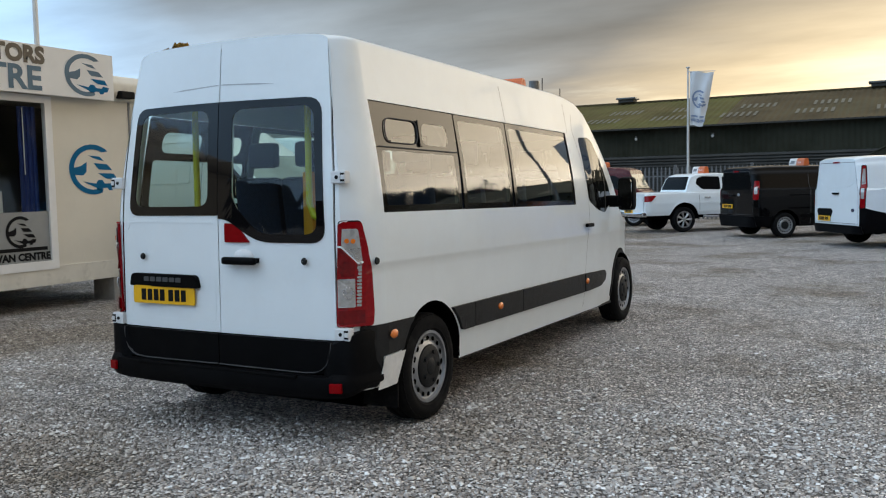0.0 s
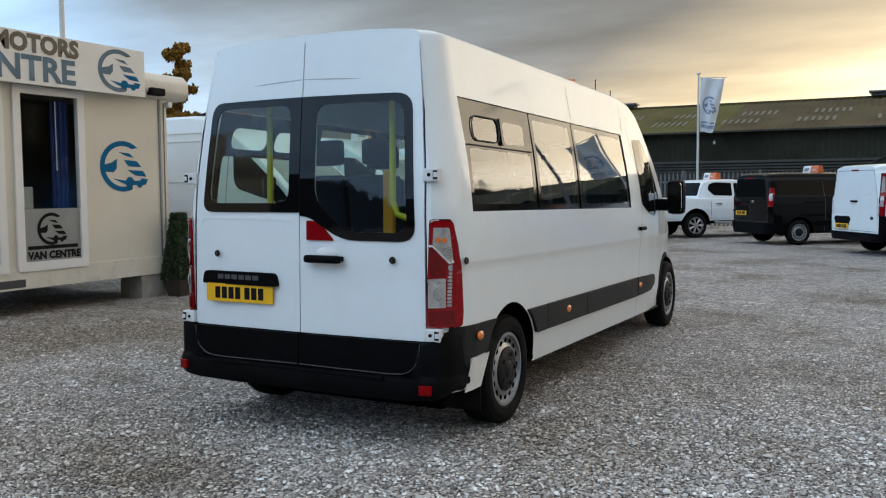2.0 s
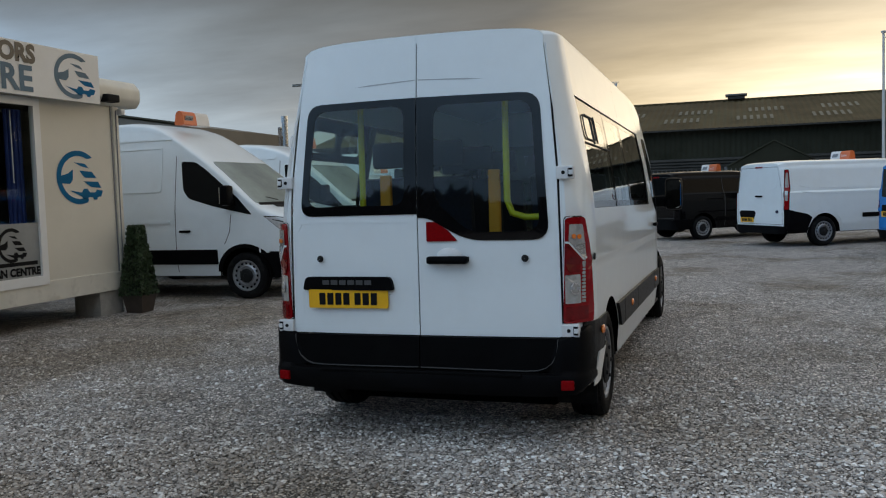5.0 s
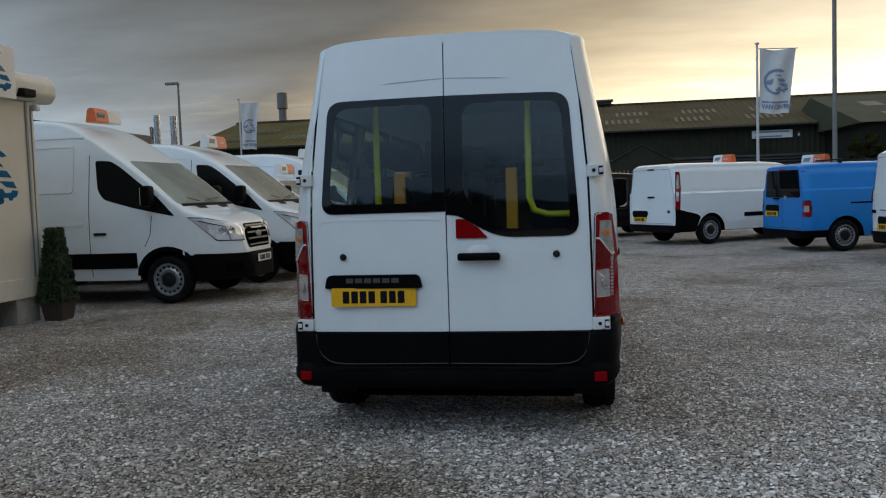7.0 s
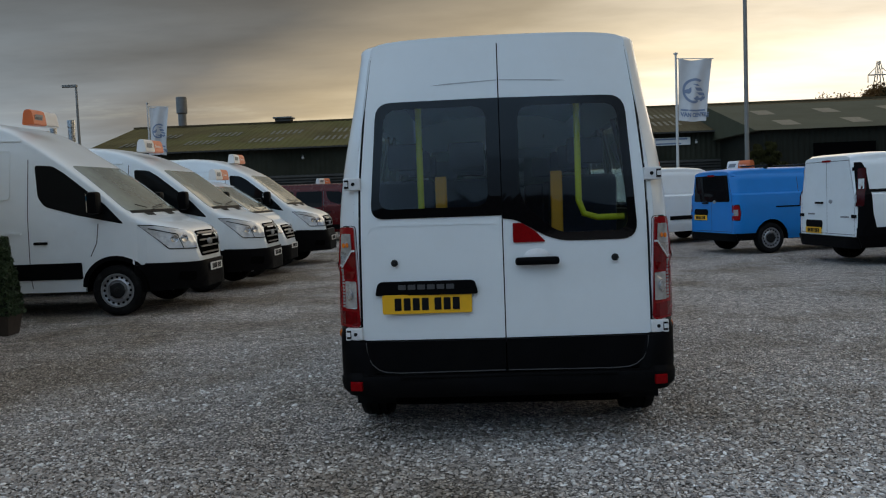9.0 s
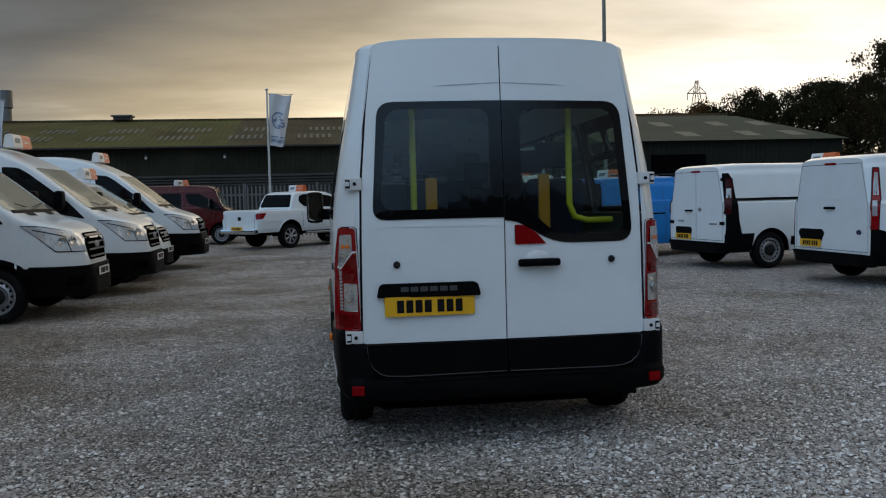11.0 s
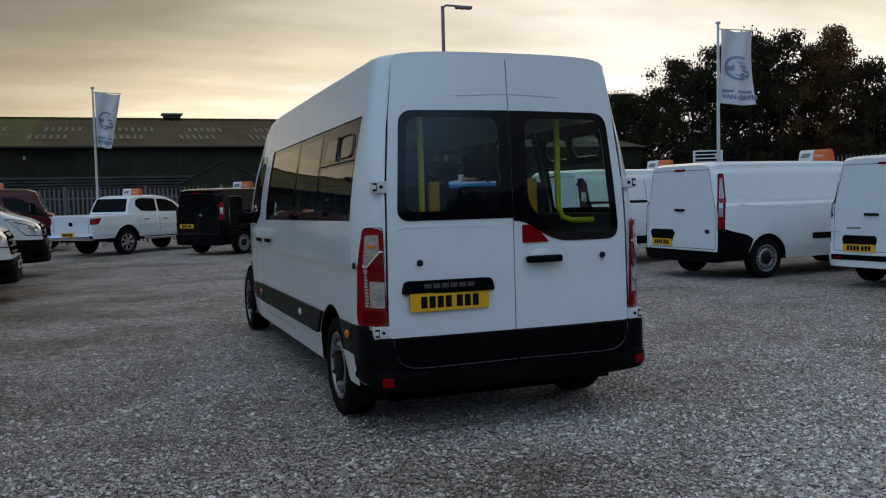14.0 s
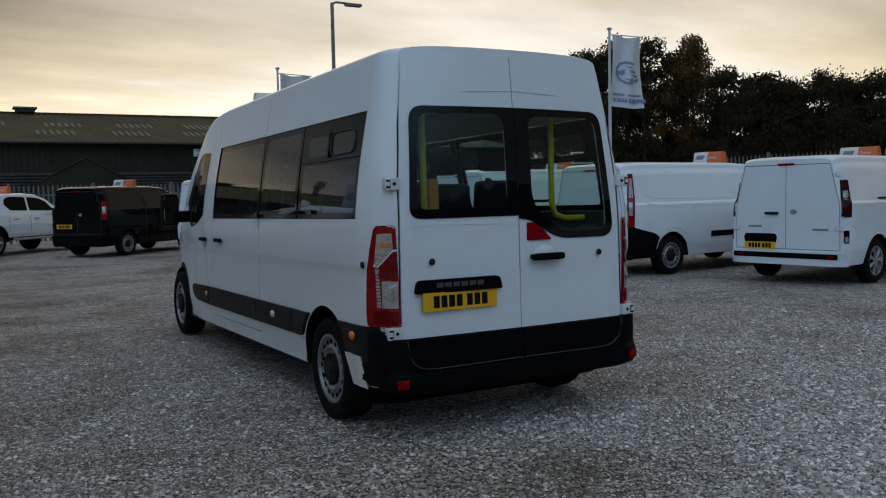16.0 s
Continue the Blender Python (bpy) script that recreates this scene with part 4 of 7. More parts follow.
    bmesh.ops.transform(mh, matrix=pose(s * 1.145, 4.63, 1.455), verts=mh.verts)
    mr = part("door_mirror", mh, black_plastic, bus, "black door mirror", smooth=40)
    part("mirror_glass", sheet(rect(-0.074, -0.145, 0.074, 0.145, 0.04), f=lambda a, b, s=s: (Vector((s * 1.145 + a * 0.94, 4.604 - s * a * 0.24 - b * 0.03, 1.455 + b)), Vector((-0.24 * s, -0.97, 0)).normalized()), thick=0.008), mirror_mat, mr)
    part("mirror_arm", boxed((min(s * 0.90, s * 1.08), 4.66, 1.32), (max(s * 0.90, s * 1.08), 4.76, 1.44), 0.03), black_plastic, mr)
    # wheels and arches
    wheel_mesh(bus, 0.87, s * 0.86, 0.357, 0.345, s, "dark" if s > 0 else "steel")
    wheel_mesh(bus, 5.2, s * 0.86, 0.427, 0.345, s, "dark" if s > 0 else "steel")
    wheel_house(bus, 0.85, 0.38, 0.407, 0.975, s)
    wheel_house(bus, 5.2, 0.40, 0.422, 0.93, s)
    part("front_arch_trim", sheet(strip([(5.2 + 0.45 * math.cos(radians(k)), 0.40 + 0.45 * math.sin(radians(k))) for k in range(0, 181, 12)], 0.05), step=0.1, f=fs(0.008), thick=0.012), black_plastic, bus)
    part("arch_panel", sheet([(0.228, 0.335), (0.415, 0.340), (0.482, 0.532), (0.262, 0.527)], step=0.1, f=on(whole.tree, (s * 3, 0, 0), (0, 1, 0), (0, 0, 1), (-s, 0, 0), 0.02), thick=0.004), mudflap_white, bus, "white panel before the rear bumper")
    part("mud_flap", boxed((min(s * 0.70, s * 0.955), 0.47, 0.17), (max(s * 0.70, s * 0.955), 0.482, 0.50), 0.004), rubber, bus, "black rubber mud flap")
    part("sill", boxed((min(s * 0.88, s * 0.955), 1.31, 0.33), (max(s * 0.88, s * 0.955), 4.75, 0.352), 0.006), grey_plastic, bus)
part("windscreen", sheet(rounded([(-0.80, 1.42), (0.80, 1.42), (0.68, 2.02), (-0.68, 2.02)], 0.05), step=0.12, f=whole.front(0.004), thick=0.004), screen_glass, bus)
part("front_bumper", sheet(rounded([(-0.85, 0.30), (0.85, 0.30), (0.85, 0.62), (-0.85, 0.62)], 0.03), step=0.12, f=whole.front(0.012), thick=0.02), black_plastic, bus)
for s in (1, -1):
    part("headlamp", sheet(rounded([(s * 0.42, 0.78), (s * 0.72, 0.80), (s * 0.78, 1.12), (s * 0.66, 1.10)], 0.03), step=0.1, f=whole.front(0.01), thick=0.014), clear_lens, bus)
part("roof_seam", sheet(strip([(-0.80, 2.25), (0.80, 2.25)], 0.008), step=0.1, f=whole.above(0.001)), seam_dark, bus)
part("roof_seam", sheet(strip([(-0.80, 3.66), (0.80, 3.66)], 0.008), step=0.1, f=whole.above(0.001)), seam_dark, bus)
# made-up black slabs set low to keep light from under the bus
part("underbody", boxed((-0.715, 0.46, 0.15), (0.715, 1.25, 0.40), 0.03), dark_wheel, bus)
part("gearbox", boxed((-0.42, 1.25, 0.22), (0.42, 5.6, 0.40), 0.03), dark_wheel, bus)
# floor closed along its length to cut the light beneath
for a, b, w_ in ((0.02, 0.42, 0.88), (0.42, 1.28, 0.62), (1.28, 4.75, 0.93), (4.75, 5.9, 0.55)):
    part("floor_pan", boxed((-w_, a, 0.40), (w_, b, 0.47)), dark_wheel, bus)
# spare wheel not seen, added to darken the gap under the rear
sw = bmesh.new()
lathe(sw, [(0.12, -0.07), (0.22, -0.09), (0.30, -0.095), (0.335, -0.06), (0.335, 0.06), (0.30, 0.095), (0.12, 0.07)], 28, "z")
bmesh.ops.transform(sw, matrix=pose(0.05, 1.45, 0.25), verts=sw.verts)
part("spare_wheel", sw, rubber, bus, "spare wheel added under the floor, out of sight", smooth=40)
part("exhaust_box", boxed((-0.35, 0.35, 0.20), (0.15, 0.85, 0.32), 0.05), dark_wheel, bus)
tb = tube(bmesh.new(), [(-0.74, 0.87, 0.34), (0.74, 0.87, 0.34)], 0.05, 10)
part("rear_axle", tb, dark_wheel, bus)
for y_, z_, top_ in ((3.908, 2.34, 2.57), (4.389, 2.12, 2.522)):
    part("aerial", tube(bmesh.new(), [(0.54, y_, z_), (0.54, y_, top_)], 0.005, 6), ink, bus)

# inside: lining, seats, grab rails
lining = material("grey_cabin_lining", (0.09, 0.095, 0.095), 0.8, var=0.06, scale=5)
seat_blue = material("blue_seat_fabric", (0.014, 0.02, 0.05), 0.9, var=0.25, scale=40)
rail_yellow = material("yellow_grab_rail", (0.58, 0.50, 0.018), 0.4, var=0.05, scale=10)
belt_orange = material("orange_yellow_panel", (0.66, 0.25, 0.010), 0.5, var=0.06, scale=10)
part("cabin_floor", boxed((-0.62, 0.06, 0.60), (0.62, 5.0, 0.63)), grey_plastic, bus)
part("headlining", sheet(rect(-0.74, 0.12, 0.74, 4.0, 0.05), step=0.3, f=lambda a, b: (Vector((a, b, 2.33 - 0.10 * (a / 0.74) ** 4)), Vector((0, 0, 1)))), lining, bus)
for s in (1, -1):
    part("side_lining", boxed((min(s * 0.93, s * 0.95), 0.32, 0.81), (max(s * 0.93, s * 0.95), 3.9, 1.35)), lining, bus)
    for y in (1.355, 2.23):
        part("window_pillar", sheet(strip([(y - 0.02, 1.36), (y + 0.02, 2.01)], 0.07), step=0.3, f=whole.side(s, -0.03), thick=0.02), lining, bus)


def bus_seat(x, y, rot=0):
    st = new("seat")
    st.empty_display_size = 0.1
    st.parent = bus
    st.matrix_local = pose(x, y, 0.63, 0, 0, rot)
    part("cushion", boxed((-0.21, -0.22, 0.36), (0.21, 0.24, 0.47), 0.04), seat_blue, st, "blue fabric seat cushion", smooth=50)
    bm = boxed((-0.21, -0.30, 0.44), (0.21, -0.20, 1.02), 0.045, m=pose(0, 0, 0, 8))
    part("backrest", bm, seat_blue, st, smooth=50)
    part("headrest", boxed((-0.13, -0.36, 1.05), (0.13, -0.28, 1.24), 0.035), seat_blue, st, smooth=50)
    part("seat_base", boxed((-0.17, -0.18, 0.0), (0.17, 0.2, 0.36), 0.02), grey_plastic, st)


for y in (1.55, 2.35, 3.15):
    for x in (-0.66, -0.22, 0.62):
        bus_seat(x, y)
for x in (-0.5, 0.5):
    bus_seat(x, 4.05)
for pts in ([(-0.49, 0.34, 1.40), (-0.49, 0.34, 2.16)], [(0.47, 0.28, 2.2), (0.47, 0.28, 1.42), (0.50, 0.28, 1.34), (0.58, 0.28, 1.315), (0.74, 0.28, 1.315)]):
    part("grab_rail", tube(bmesh.new(), pts, 0.02, 10), rail_yellow, bus, "bright yellow grab rail", smooth=60)
for x, z0, z1 in ((-0.37, 1.20, 1.60), (0.35, 1.15, 1.61)):
    part("ramp_post", boxed((x - 0.036, 0.42, z0 - 0.5), (x + 0.036, 0.46, z1), 0.01), belt_orange, bus, "orange-yellow upright of the folded ramp")


# ---- parked vehicles ----
Body.fade = 0.0
def vehicle(name, m, label, paint, sp, category="van", group="parked vans"):
    """sp: L length, w half width, H height, rear and front axle places, r wheel radius, sill, screen (y of its foot and z), nose height, lamps, windows."""
    t = thing(name, m, label, category, group)
    L, w, H, ra, fa, r, sill = (sp[k] for k in ("L", "w", "H", "ra", "fa", "r", "sill"))
    ys, zs, nz, yt = sp["screen_y"], sp["screen_z"], sp["nose"], sp["roof_y"]
    top = sp.get("top") or [(0, H - 0.06), (0.10, H - 0.02), (0.5, H), (yt - 0.5, H), (yt, H - 0.03), (yt + 0.25, H - 0.12), (ys - 0.15, zs + 0.14), (ys, zs), (ys + 0.1, zs - 0.04), (L - 0.38, nz + 0.10), (L - 0.18, nz), (L - 0.07, nz - 0.16), (L - 0.02, nz - 0.40), (L, sill + 0.28)]
    width = sp.get("width") or [(sill, w - 0.05), (sill + 0.2, w - 0.005), (0.75, w), (1.05, w - 0.005), (1.25, w - 0.02), (H * 0.62, w - 0.06), (H - 0.2, w - 0.06 - 0.19 * (H - 0.2 - H * 0.62)), (H, w - 0.30)]
    plan = [(0, 0.08), (0.03, 0.05), (0.10, 0.015), (0.2, 0), (ys - 0.5, 0), (ys, 0.04), (L - 0.9, 0.05), (L - 0.6, 0.09), (L - 0.45, 0.14), (L - 0.3, 0.23), (L - 0.18, 0.34), (L - 0.08, 0.46), (L, 0.58)]
    ar = r + 0.075
    b = Body(top, width, plan, sill, [(ra, r, ar), (fa, r, ar)], corner=sp.get("corner", 0.12), step=0.09)
    w2 = Body(top, width, plan, sill - 0.05, [], corner=sp.get("corner", 0.12), step=0.09)
    part("body", b.bm.copy(), paint, t, smooth=38)
    R = w2.rear
    hw = lambda z: w2.half(z, 0.0)
    lowmat = black_plastic if sp.get("black_low", True) else paint
    # lower bumpers
    part("rear_bumper", sheet(rounded([(-w + 0.07, sill - 0.02), (w - 0.07, sill - 0.02), (w - 0.07, sp.get("bump", 0.62)), (-w + 0.07, sp.get("bump", 0.62))], 0.02), step=0.15, f=R(0.05), thick=0.09), lowmat, t, smooth=40)
    for s in (1, -1):
        S = lambda o, s=s: w2.side(s, o)
        bz = sp.get("bump", 0.62) + sp.get("flare", 0.0)
        swept = [(0.0, sill), (ra - ar - 0.02, sill), (ra - ar * 0.98, 0.50), (ra - ar * 0.80, 0.66), (ra - ar * 1.05, 0.735, 0.08), (0.22, bz - 0.03, 0.08), (0.0, bz + 0.04)]
        part("bumper_side", sheet(rounded(swept if sp.get("creases") else [(0.0, sill), (ra - ar - 0.02, sill), (ra - ar * 0.90, bz), (0.0, bz)], 0.02), step=0.12, f=S(0.012), thick=0.03), lowmat, t)
        a0, a1 = ra + ar + 0.03, fa - ar - 0.03
        if sp.get("strip"):
            z0, z1 = sp["strip"]
            a0 = sp.get("strip_from", a0)
            part("side_strip", sheet(rounded([(a0, z0), (a1, z0), (a1, z1), (a0, z1)], 0.015), step=0.25, f=S(0.014), thick=0.02), black_plastic, t)
        for zc in sp.get("creases", ()):
            part("body_crease", sheet(strip([(0.42, zc + 0.05), (0.7, zc), (1.6, zc - 0.02), (sp["cab"] - 0.12, zc - 0.02)], 0.022), step=0.2, f=S(0.007), thick=0.010), paint, t)
        if sp.get("creases"):
            part("arch_pressing", sheet(strip([(ra + (ar + 0.10) * math.cos(radians(k)), r + (ar + 0.10) * math.sin(radians(k))) for k in range(18, 150, 11)], 0.05), step=0.1, f=S(0.008), thick=0.011), paint, t)
        if sp.get("side_door", True):
            d0, d1 = sp.get("slide", (ra + 0.95, ra + 1.95))
            for y in (d0, d1):
                part("panel_gap", sheet(strip([(y, sill + 0.05), (y, H - 0.22)], 0.012), step=0.15, f=S(0.002)), seam_dark, t)
            zt = sp.get("track", 1.0)
            if zt:
                part("door_track", sheet(strip([(0.16 if sp.get("black_pillar") else ra + 0.1, zt), (d0 - 0.02, zt)], 0.05 if sp.get("black_pillar") else 0.03), step=0.2, f=S(0.004)), black_plastic, t)
        if sp.get("press"):
            for lo_, hi_ in ((1.62, H - 0.42),):
                o_ = [(ra - 0.55, lo_), (sp["cab"] - 0.25, lo_), (sp["cab"] - 0.25, hi_), (ra - 0.45, hi_)]
                part("side_pressing", sheet(rounded(o_, 0.06), [rounded([(a_ + (0.028 if a_ < 2 else -0.028), c_ + (0.028 if c_ < 1.9 else -0.028)) for a_, c_ in o_], 0.05)], step=0.25, f=S(0.012), thick=0.016), paint, t)
            part("waist_rib", sheet(strip([(0.15, 1.16), (sp["cab"] - 0.1, 1.16)], 0.035), step=0.25, f=S(0.014), thick=0.018), paint, t)
            part("waist_rib", sheet(strip([(0.15, H - 0.30), (sp["cab"] - 0.1, H - 0.30)], 0.03), step=0.25, f=S(0.012), thick=0.016), paint, t)
        if sp.get("side_glass"):
            for a_, b_ in sp["side_glass"]:
                part("side_window", sheet(rounded([(a_, 1.22), (b_, 1.20), (b_, H - 0.27), (a_ + 0.04, H - 0.27)], 0.05), step=0.15, f=S(0.004), thick=0.004), dark_glass, t, "dark side window")
        # cab door
        c0 = sp.get("cab", ys - 1.35)
        ap = sp.get("pillar_set", 0.0)
        wz0, wz1 = zs + 0.02, min(H - 0.28, zs + 0.72)
        part("cab_window", sheet(rounded([(c0 + 0.14, wz0 + 0.26), (c0 + 0.24, wz0 + 0.13), (ys - 0.75, wz0 + 0.0), (ys - 0.05 - ap * 0.3, wz0 - 0.14), (ys - 0.26 - ap * 0.5, wz0 + 0.14), (ys - 0.70 - ap, wz1 - 0.12), (ys - 0.86 - ap, wz1 - 0.02), (c0 + 0.09, wz1)], 0.05), step=0.12, f=S(0.004), thick=0.004), dark_glass, t, "dark cab door window")
        for pts in ([(c0, sill + 0.06), (c0, wz1 + 0.08)], [(fa - 0.32, 0.82), (fa - 0.23, 1.0), (fa - 0.20, zs - 0.10)]):
            part("panel_gap", sheet(strip(pts, 0.012), step=0.12, f=S(0.002)), seam_dark, t)
        x = s * (w + 0.02)
        part("door_handle", boxed((min(x, x - s * 0.05), c0 + 0.07, 1.0), (max(x, x - s * 0.05), c0 + 0.26, 1.035), 0.01), black_plastic, t)
        mz = zs + 0.03
        mr = part("door_mirror", boxed((min(s * (w + 0.02), s * (w + 0.21)), ys - 0.52, mz), (max(s * (w + 0.02), s * (w + 0.21)), ys - 0.38, mz + 0.30), 0.05), black_plastic, t, "black door mirror", smooth=40)
        part("mirror_glass", boxed((min(s * (w + 0.04), s * (w + 0.19)), ys - 0.526, mz + 0.03), (max(s * (w + 0.04), s * (w + 0.19)), ys - 0.516, mz + 0.27)), mirror_mat, mr)
        part("mirror_arm", boxed((min(s * (w - 0.08), s * (w + 0.05)), ys - 0.47, mz + 0.02), (max(s * (w - 0.08), s * (w + 0.05)), ys - 0.40, mz + 0.10), 0.02), black_plastic, mr)
        for y, z in ((ra, r), (fa, r)):
            wheel_mesh(t, y, s * (w - 0.13), r, r, s, sp.get("hub", "steel"), style=sp.get("rim", "steel"))
            wheel_house(t, y, r, ar + 0.003, w - 0.02, s)
        if sp.get("black_arch"):
            for y in (ra, fa):
                part("arch_trim", sheet(strip([(y + (ar + 0.025) * math.cos(radians(k)), r + (ar + 0.025) * math.sin(radians(k))) for k in range(4, 177, 12)], 0.06), step=0.1, f=S(0.012), thick=0.016), black_plastic, t)
        # rear lamps
        lz0, lz1, lw = sp.get("lamp", (0.95, 1.65, 0.13))
        e1 = Vector((0.72 * s, 0.69, 0)).normalized()
        d = Vector((-0.69 * s, 0.72, 0)).normalized()
        fo = lambda o, s=s, e1=e1, d=d: on(w2.tree, Vector(((w - 0.06) * s, 0.05, 0)) - d * 2, e1, (0, 0, 1), d, o)
        lm = part("rear_lamp", sheet(rounded([(-lw * 0.45, lz0), (lw * 0.45, lz0), (lw * 0.55, (lz0 + lz1) / 2), (lw * (0.35 if sp.get("barn", True) else 0.10), lz1), (-lw * 0.45, lz1)], 0.02), step=0.06, f=fo(0.026 if sp.get("black_pillar") else 0.012), thick=0.03), sp.get("lens", red_lens), t, "tall red and clear rear lamp", smooth=40)
        part("lamp_gap", sheet(rounded([(-lw * 0.45 - 0.012, lz0 - 0.012), (lw * 0.45 + 0.012, lz0 - 0.012), (lw * 0.55 + 0.012, (lz0 + lz1) / 2), (lw * (0.35 if sp.get("barn", True) else 0.10) + 0.014, lz1 + 0.014), (-lw * 0.45 - 0.012, lz1 + 0.014)], 0.02), step=0.06, f=fo(0.004)), ink, t)
        for z0, z1 in sp.get("clears", ((0.40, 0.56),)):
            zz0, zz1 = lz0 + (lz1 - lz0) * z0, lz0 + (lz1 - lz0) * z1
            part("clear_segment", sheet(rounded([(-lw * 0.32, zz0), (lw * 0.30, zz0), (lw * (0.26 if z1 < 0.8 else 0.04), zz1), (-lw * 0.32, zz1)], 0.01), step=0.08, f=fo(0.030 if sp.get("black_pillar") else 0.016), thick=0.004), clear_lens, lm)
        if sp.get("low_lamp"):
            ll = part("lower_lamp", sheet(rect(-0.045, 0.64, 0.035, 0.83, 0.01), step=0.06, f=fo(0.012), thick=0.02), dark_wheel, t, "small dark lower lamp")
            part("reversing_lens", sheet(rect(-0.03, 0.66, 0.02, 0.74, 0.01), step=0.06, f=fo(0.016), thick=0.004), clear_lens, ll)
        if sp.get("black_pillar"):
            part("rear_pillar_trim", sheet(rounded([(0.01, sill + 0.2), (0.34, sill + 0.2), (0.25, 0.90), (0.21, H - 0.32), (0.15, H - 0.19), (0.04, H - 0.19)], 0.02), step=0.08, f=S(0.014), thick=0.02), black_plastic, t, "black rear corner trim")
        for z in sp.get("hinges", (0.85, 1.65)):
            part("hinge", sheet(rect(-0.14, z - 0.03, -0.05, z + 0.03, 0.01), step=0.1, f=fo(0.02), thick=0.02), (black_plastic if sp.get("black_pillar") else hinge_white) if paint is white_paint else paint, t)
    if sp.get("step_strip"):
        z0, z1 = sp["step_strip"]
        part("step_strip", sheet(rounded([(-w + 0.12, z0), (w - 0.14, z0), (w - 0.14, z1), (-w + 0.12, z1)], 0.02), step=0.15, f=R(0.056), thick=0.012), black_plastic, t, "black tread strip on the bumper")
        for s in (1, -1):
            part("bumper_reflector", sheet(rect(s * (w - 0.24) - 0.05, z0 + 0.025, s * (w - 0.24) + 0.05, z1 - 0.025, 0.008), step=0.1, f=R(0.064), thick=0.01), dark_red_lens, t)
    # rear doors
    zr0, zr1 = sp.get("bump", 0.62) + 0.03, H - 0.14
    if sp.get("barn", True):
        part("panel_gap", sheet(strip([(0.0, zr0), (0.0, zr1)], 0.008), step=0.15, f=R(0.003)), seam_dark, t)
    e = lambda z: hw(min(z, H - 0.2)) - 0.04
    part("panel_gap", sheet([(-e(zr0), zr0), (e(zr0), zr0), (e(1.2), 1.2), (e(zr1) , zr1), (-e(zr1), zr1), (-e(1.2), 1.2)], [[(x * 0.992, zr0 + 0.008 + (z - zr0) * (1 - 0.016 / (zr1 - zr0))) for x, z in [(-e(zr0), zr0), (e(zr0), zr0), (e(1.2), 1.2), (e(zr1), zr1), (-e(zr1), zr1), (-e(1.2), 1.2)]]], step=0.15, f=R(0.003)), seam_dark, t)
    if sp.get("rear_glass"):
        part("rear_window", sheet(rounded(sp["rear_glass"], 0.06), step=0.12, f=R(0.005), thick=0.005), dark_glass, t, "dark rear window")
    elif not sp.get("barn", True):
        part("door_pressing", sheet(strip([(-w + 0.29, H - 0.34), (-w + 0.27, 1.50), (-w + 0.31, 1.39), (-w + 0.42, 1.325), (-w + 0.60, 1.30), (w - 0.60, 1.30), (w - 0.42, 1.325), (w - 0.31, 1.39), (w - 0.27, 1.50), (w - 0.29, H - 0.34)], 0.035), step=0.2, f=R(0.004), thick=0.008), paint, t)
        part("door_pressing", sheet(strip([(-w + 0.16, 0.98), (w - 0.16, 0.98)], 0.02), step=0.2, f=R(0.003), thick=0.006), paint, t)
    else:
        for s in (1, -1):
            part("door_pressing", sheet(rounded([(s * 0.07, 1.27, 0.06), (s * (w - 0.22), 1.29, 0.16), (s * (w - 0.30), H - 0.28, 0.05), (s * 0.07, H - 0.28, 0.05)], 0.08), [rounded([(s * 0.084, 1.286, 0.055), (s * (w - 0.234), 1.306, 0.15), (s * (w - 0.314), H - 0.294, 0.045), (s * 0.084, H - 0.294, 0.045)], 0.075)], step=0.3, f=R(0.003), thick=0.004), paint, t)
    px, pz = sp.get("plate", (-0.45, 0.78))
    q, _ = R(0.0)(px, pz)
    part("plate_recess", sheet(rounded([(px - 0.25, pz + 0.02), (px + 0.25, pz + 0.02), (px + 0.33, pz + 0.16), (px + 0.27, pz + 0.22), (px - 0.27, pz + 0.22), (px - 0.33, pz + 0.16)] if not sp.get("barn", True) else [(px - 0.25, pz + 0.02), (px + 0.25, pz + 0.02), (px + 0.28, pz + 0.13), (px + 0.25, pz + 0.185), (px - 0.25, pz + 0.185), (px - 0.28, pz + 0.13)], 0.02), step=0.3, f=R(0.006), thick=0.008), black_plastic, t)
    plate(t, (px, q.y - 0.022, pz), 0, yellow_plate)
    q, _ = R(0.0)(0.14, 1.02)
    if not sp.get("barn", True):
        part("rear_handle", boxed((-0.11, q.y - 0.045, 1.13), (0.11, q.y + 0.01, 1.17), 0.012), black_plastic, t)
    else:
        if paint is white_paint:
            part("door_pressing", sheet(strip([(-w + 0.14, 0.80), (w - 0.14, 0.80)], 0.014), step=0.2, f=R(0.002), thick=0.005), paint, t)
            for x0_, x1_, z_ in ((-0.62, -0.40, 0.86), (0.42, 0.66, 0.82)):
                part("lettering_bar", sheet(rect(x0_, z_, x1_, z_ + 0.028), step=0.2, f=R(0.004), thick=0.003), sign_grey, t)
        part("rear_handle", boxed((-0.33, q.y - 0.045, 1.06) if sp.get("lhandle", True) else (0.06, q.y - 0.045, 1.06), (-0.12, q.y + 0.01, 1.095) if sp.get("lhandle", True) else (0.27, q.y + 0.01, 1.095), 0.01), black_plastic, t)
    bm = bmesh.new()
    lathe(bm, [(0.001, 0.012), (0.05, 0.010), (0.055, 0.0)], 20, "z")
    bmesh.ops.transform(bm, matrix=pose(sp.get("badge_x", 0.12), q.y - 0.004, sp.get("badge_z", 1.10), 90) @ Matrix.Diagonal((1, 0.7, 1, 1)), verts=bm.verts)
    part("badge", bm, sp.get("badge", steel), t, "small maker's badge", smooth=40)
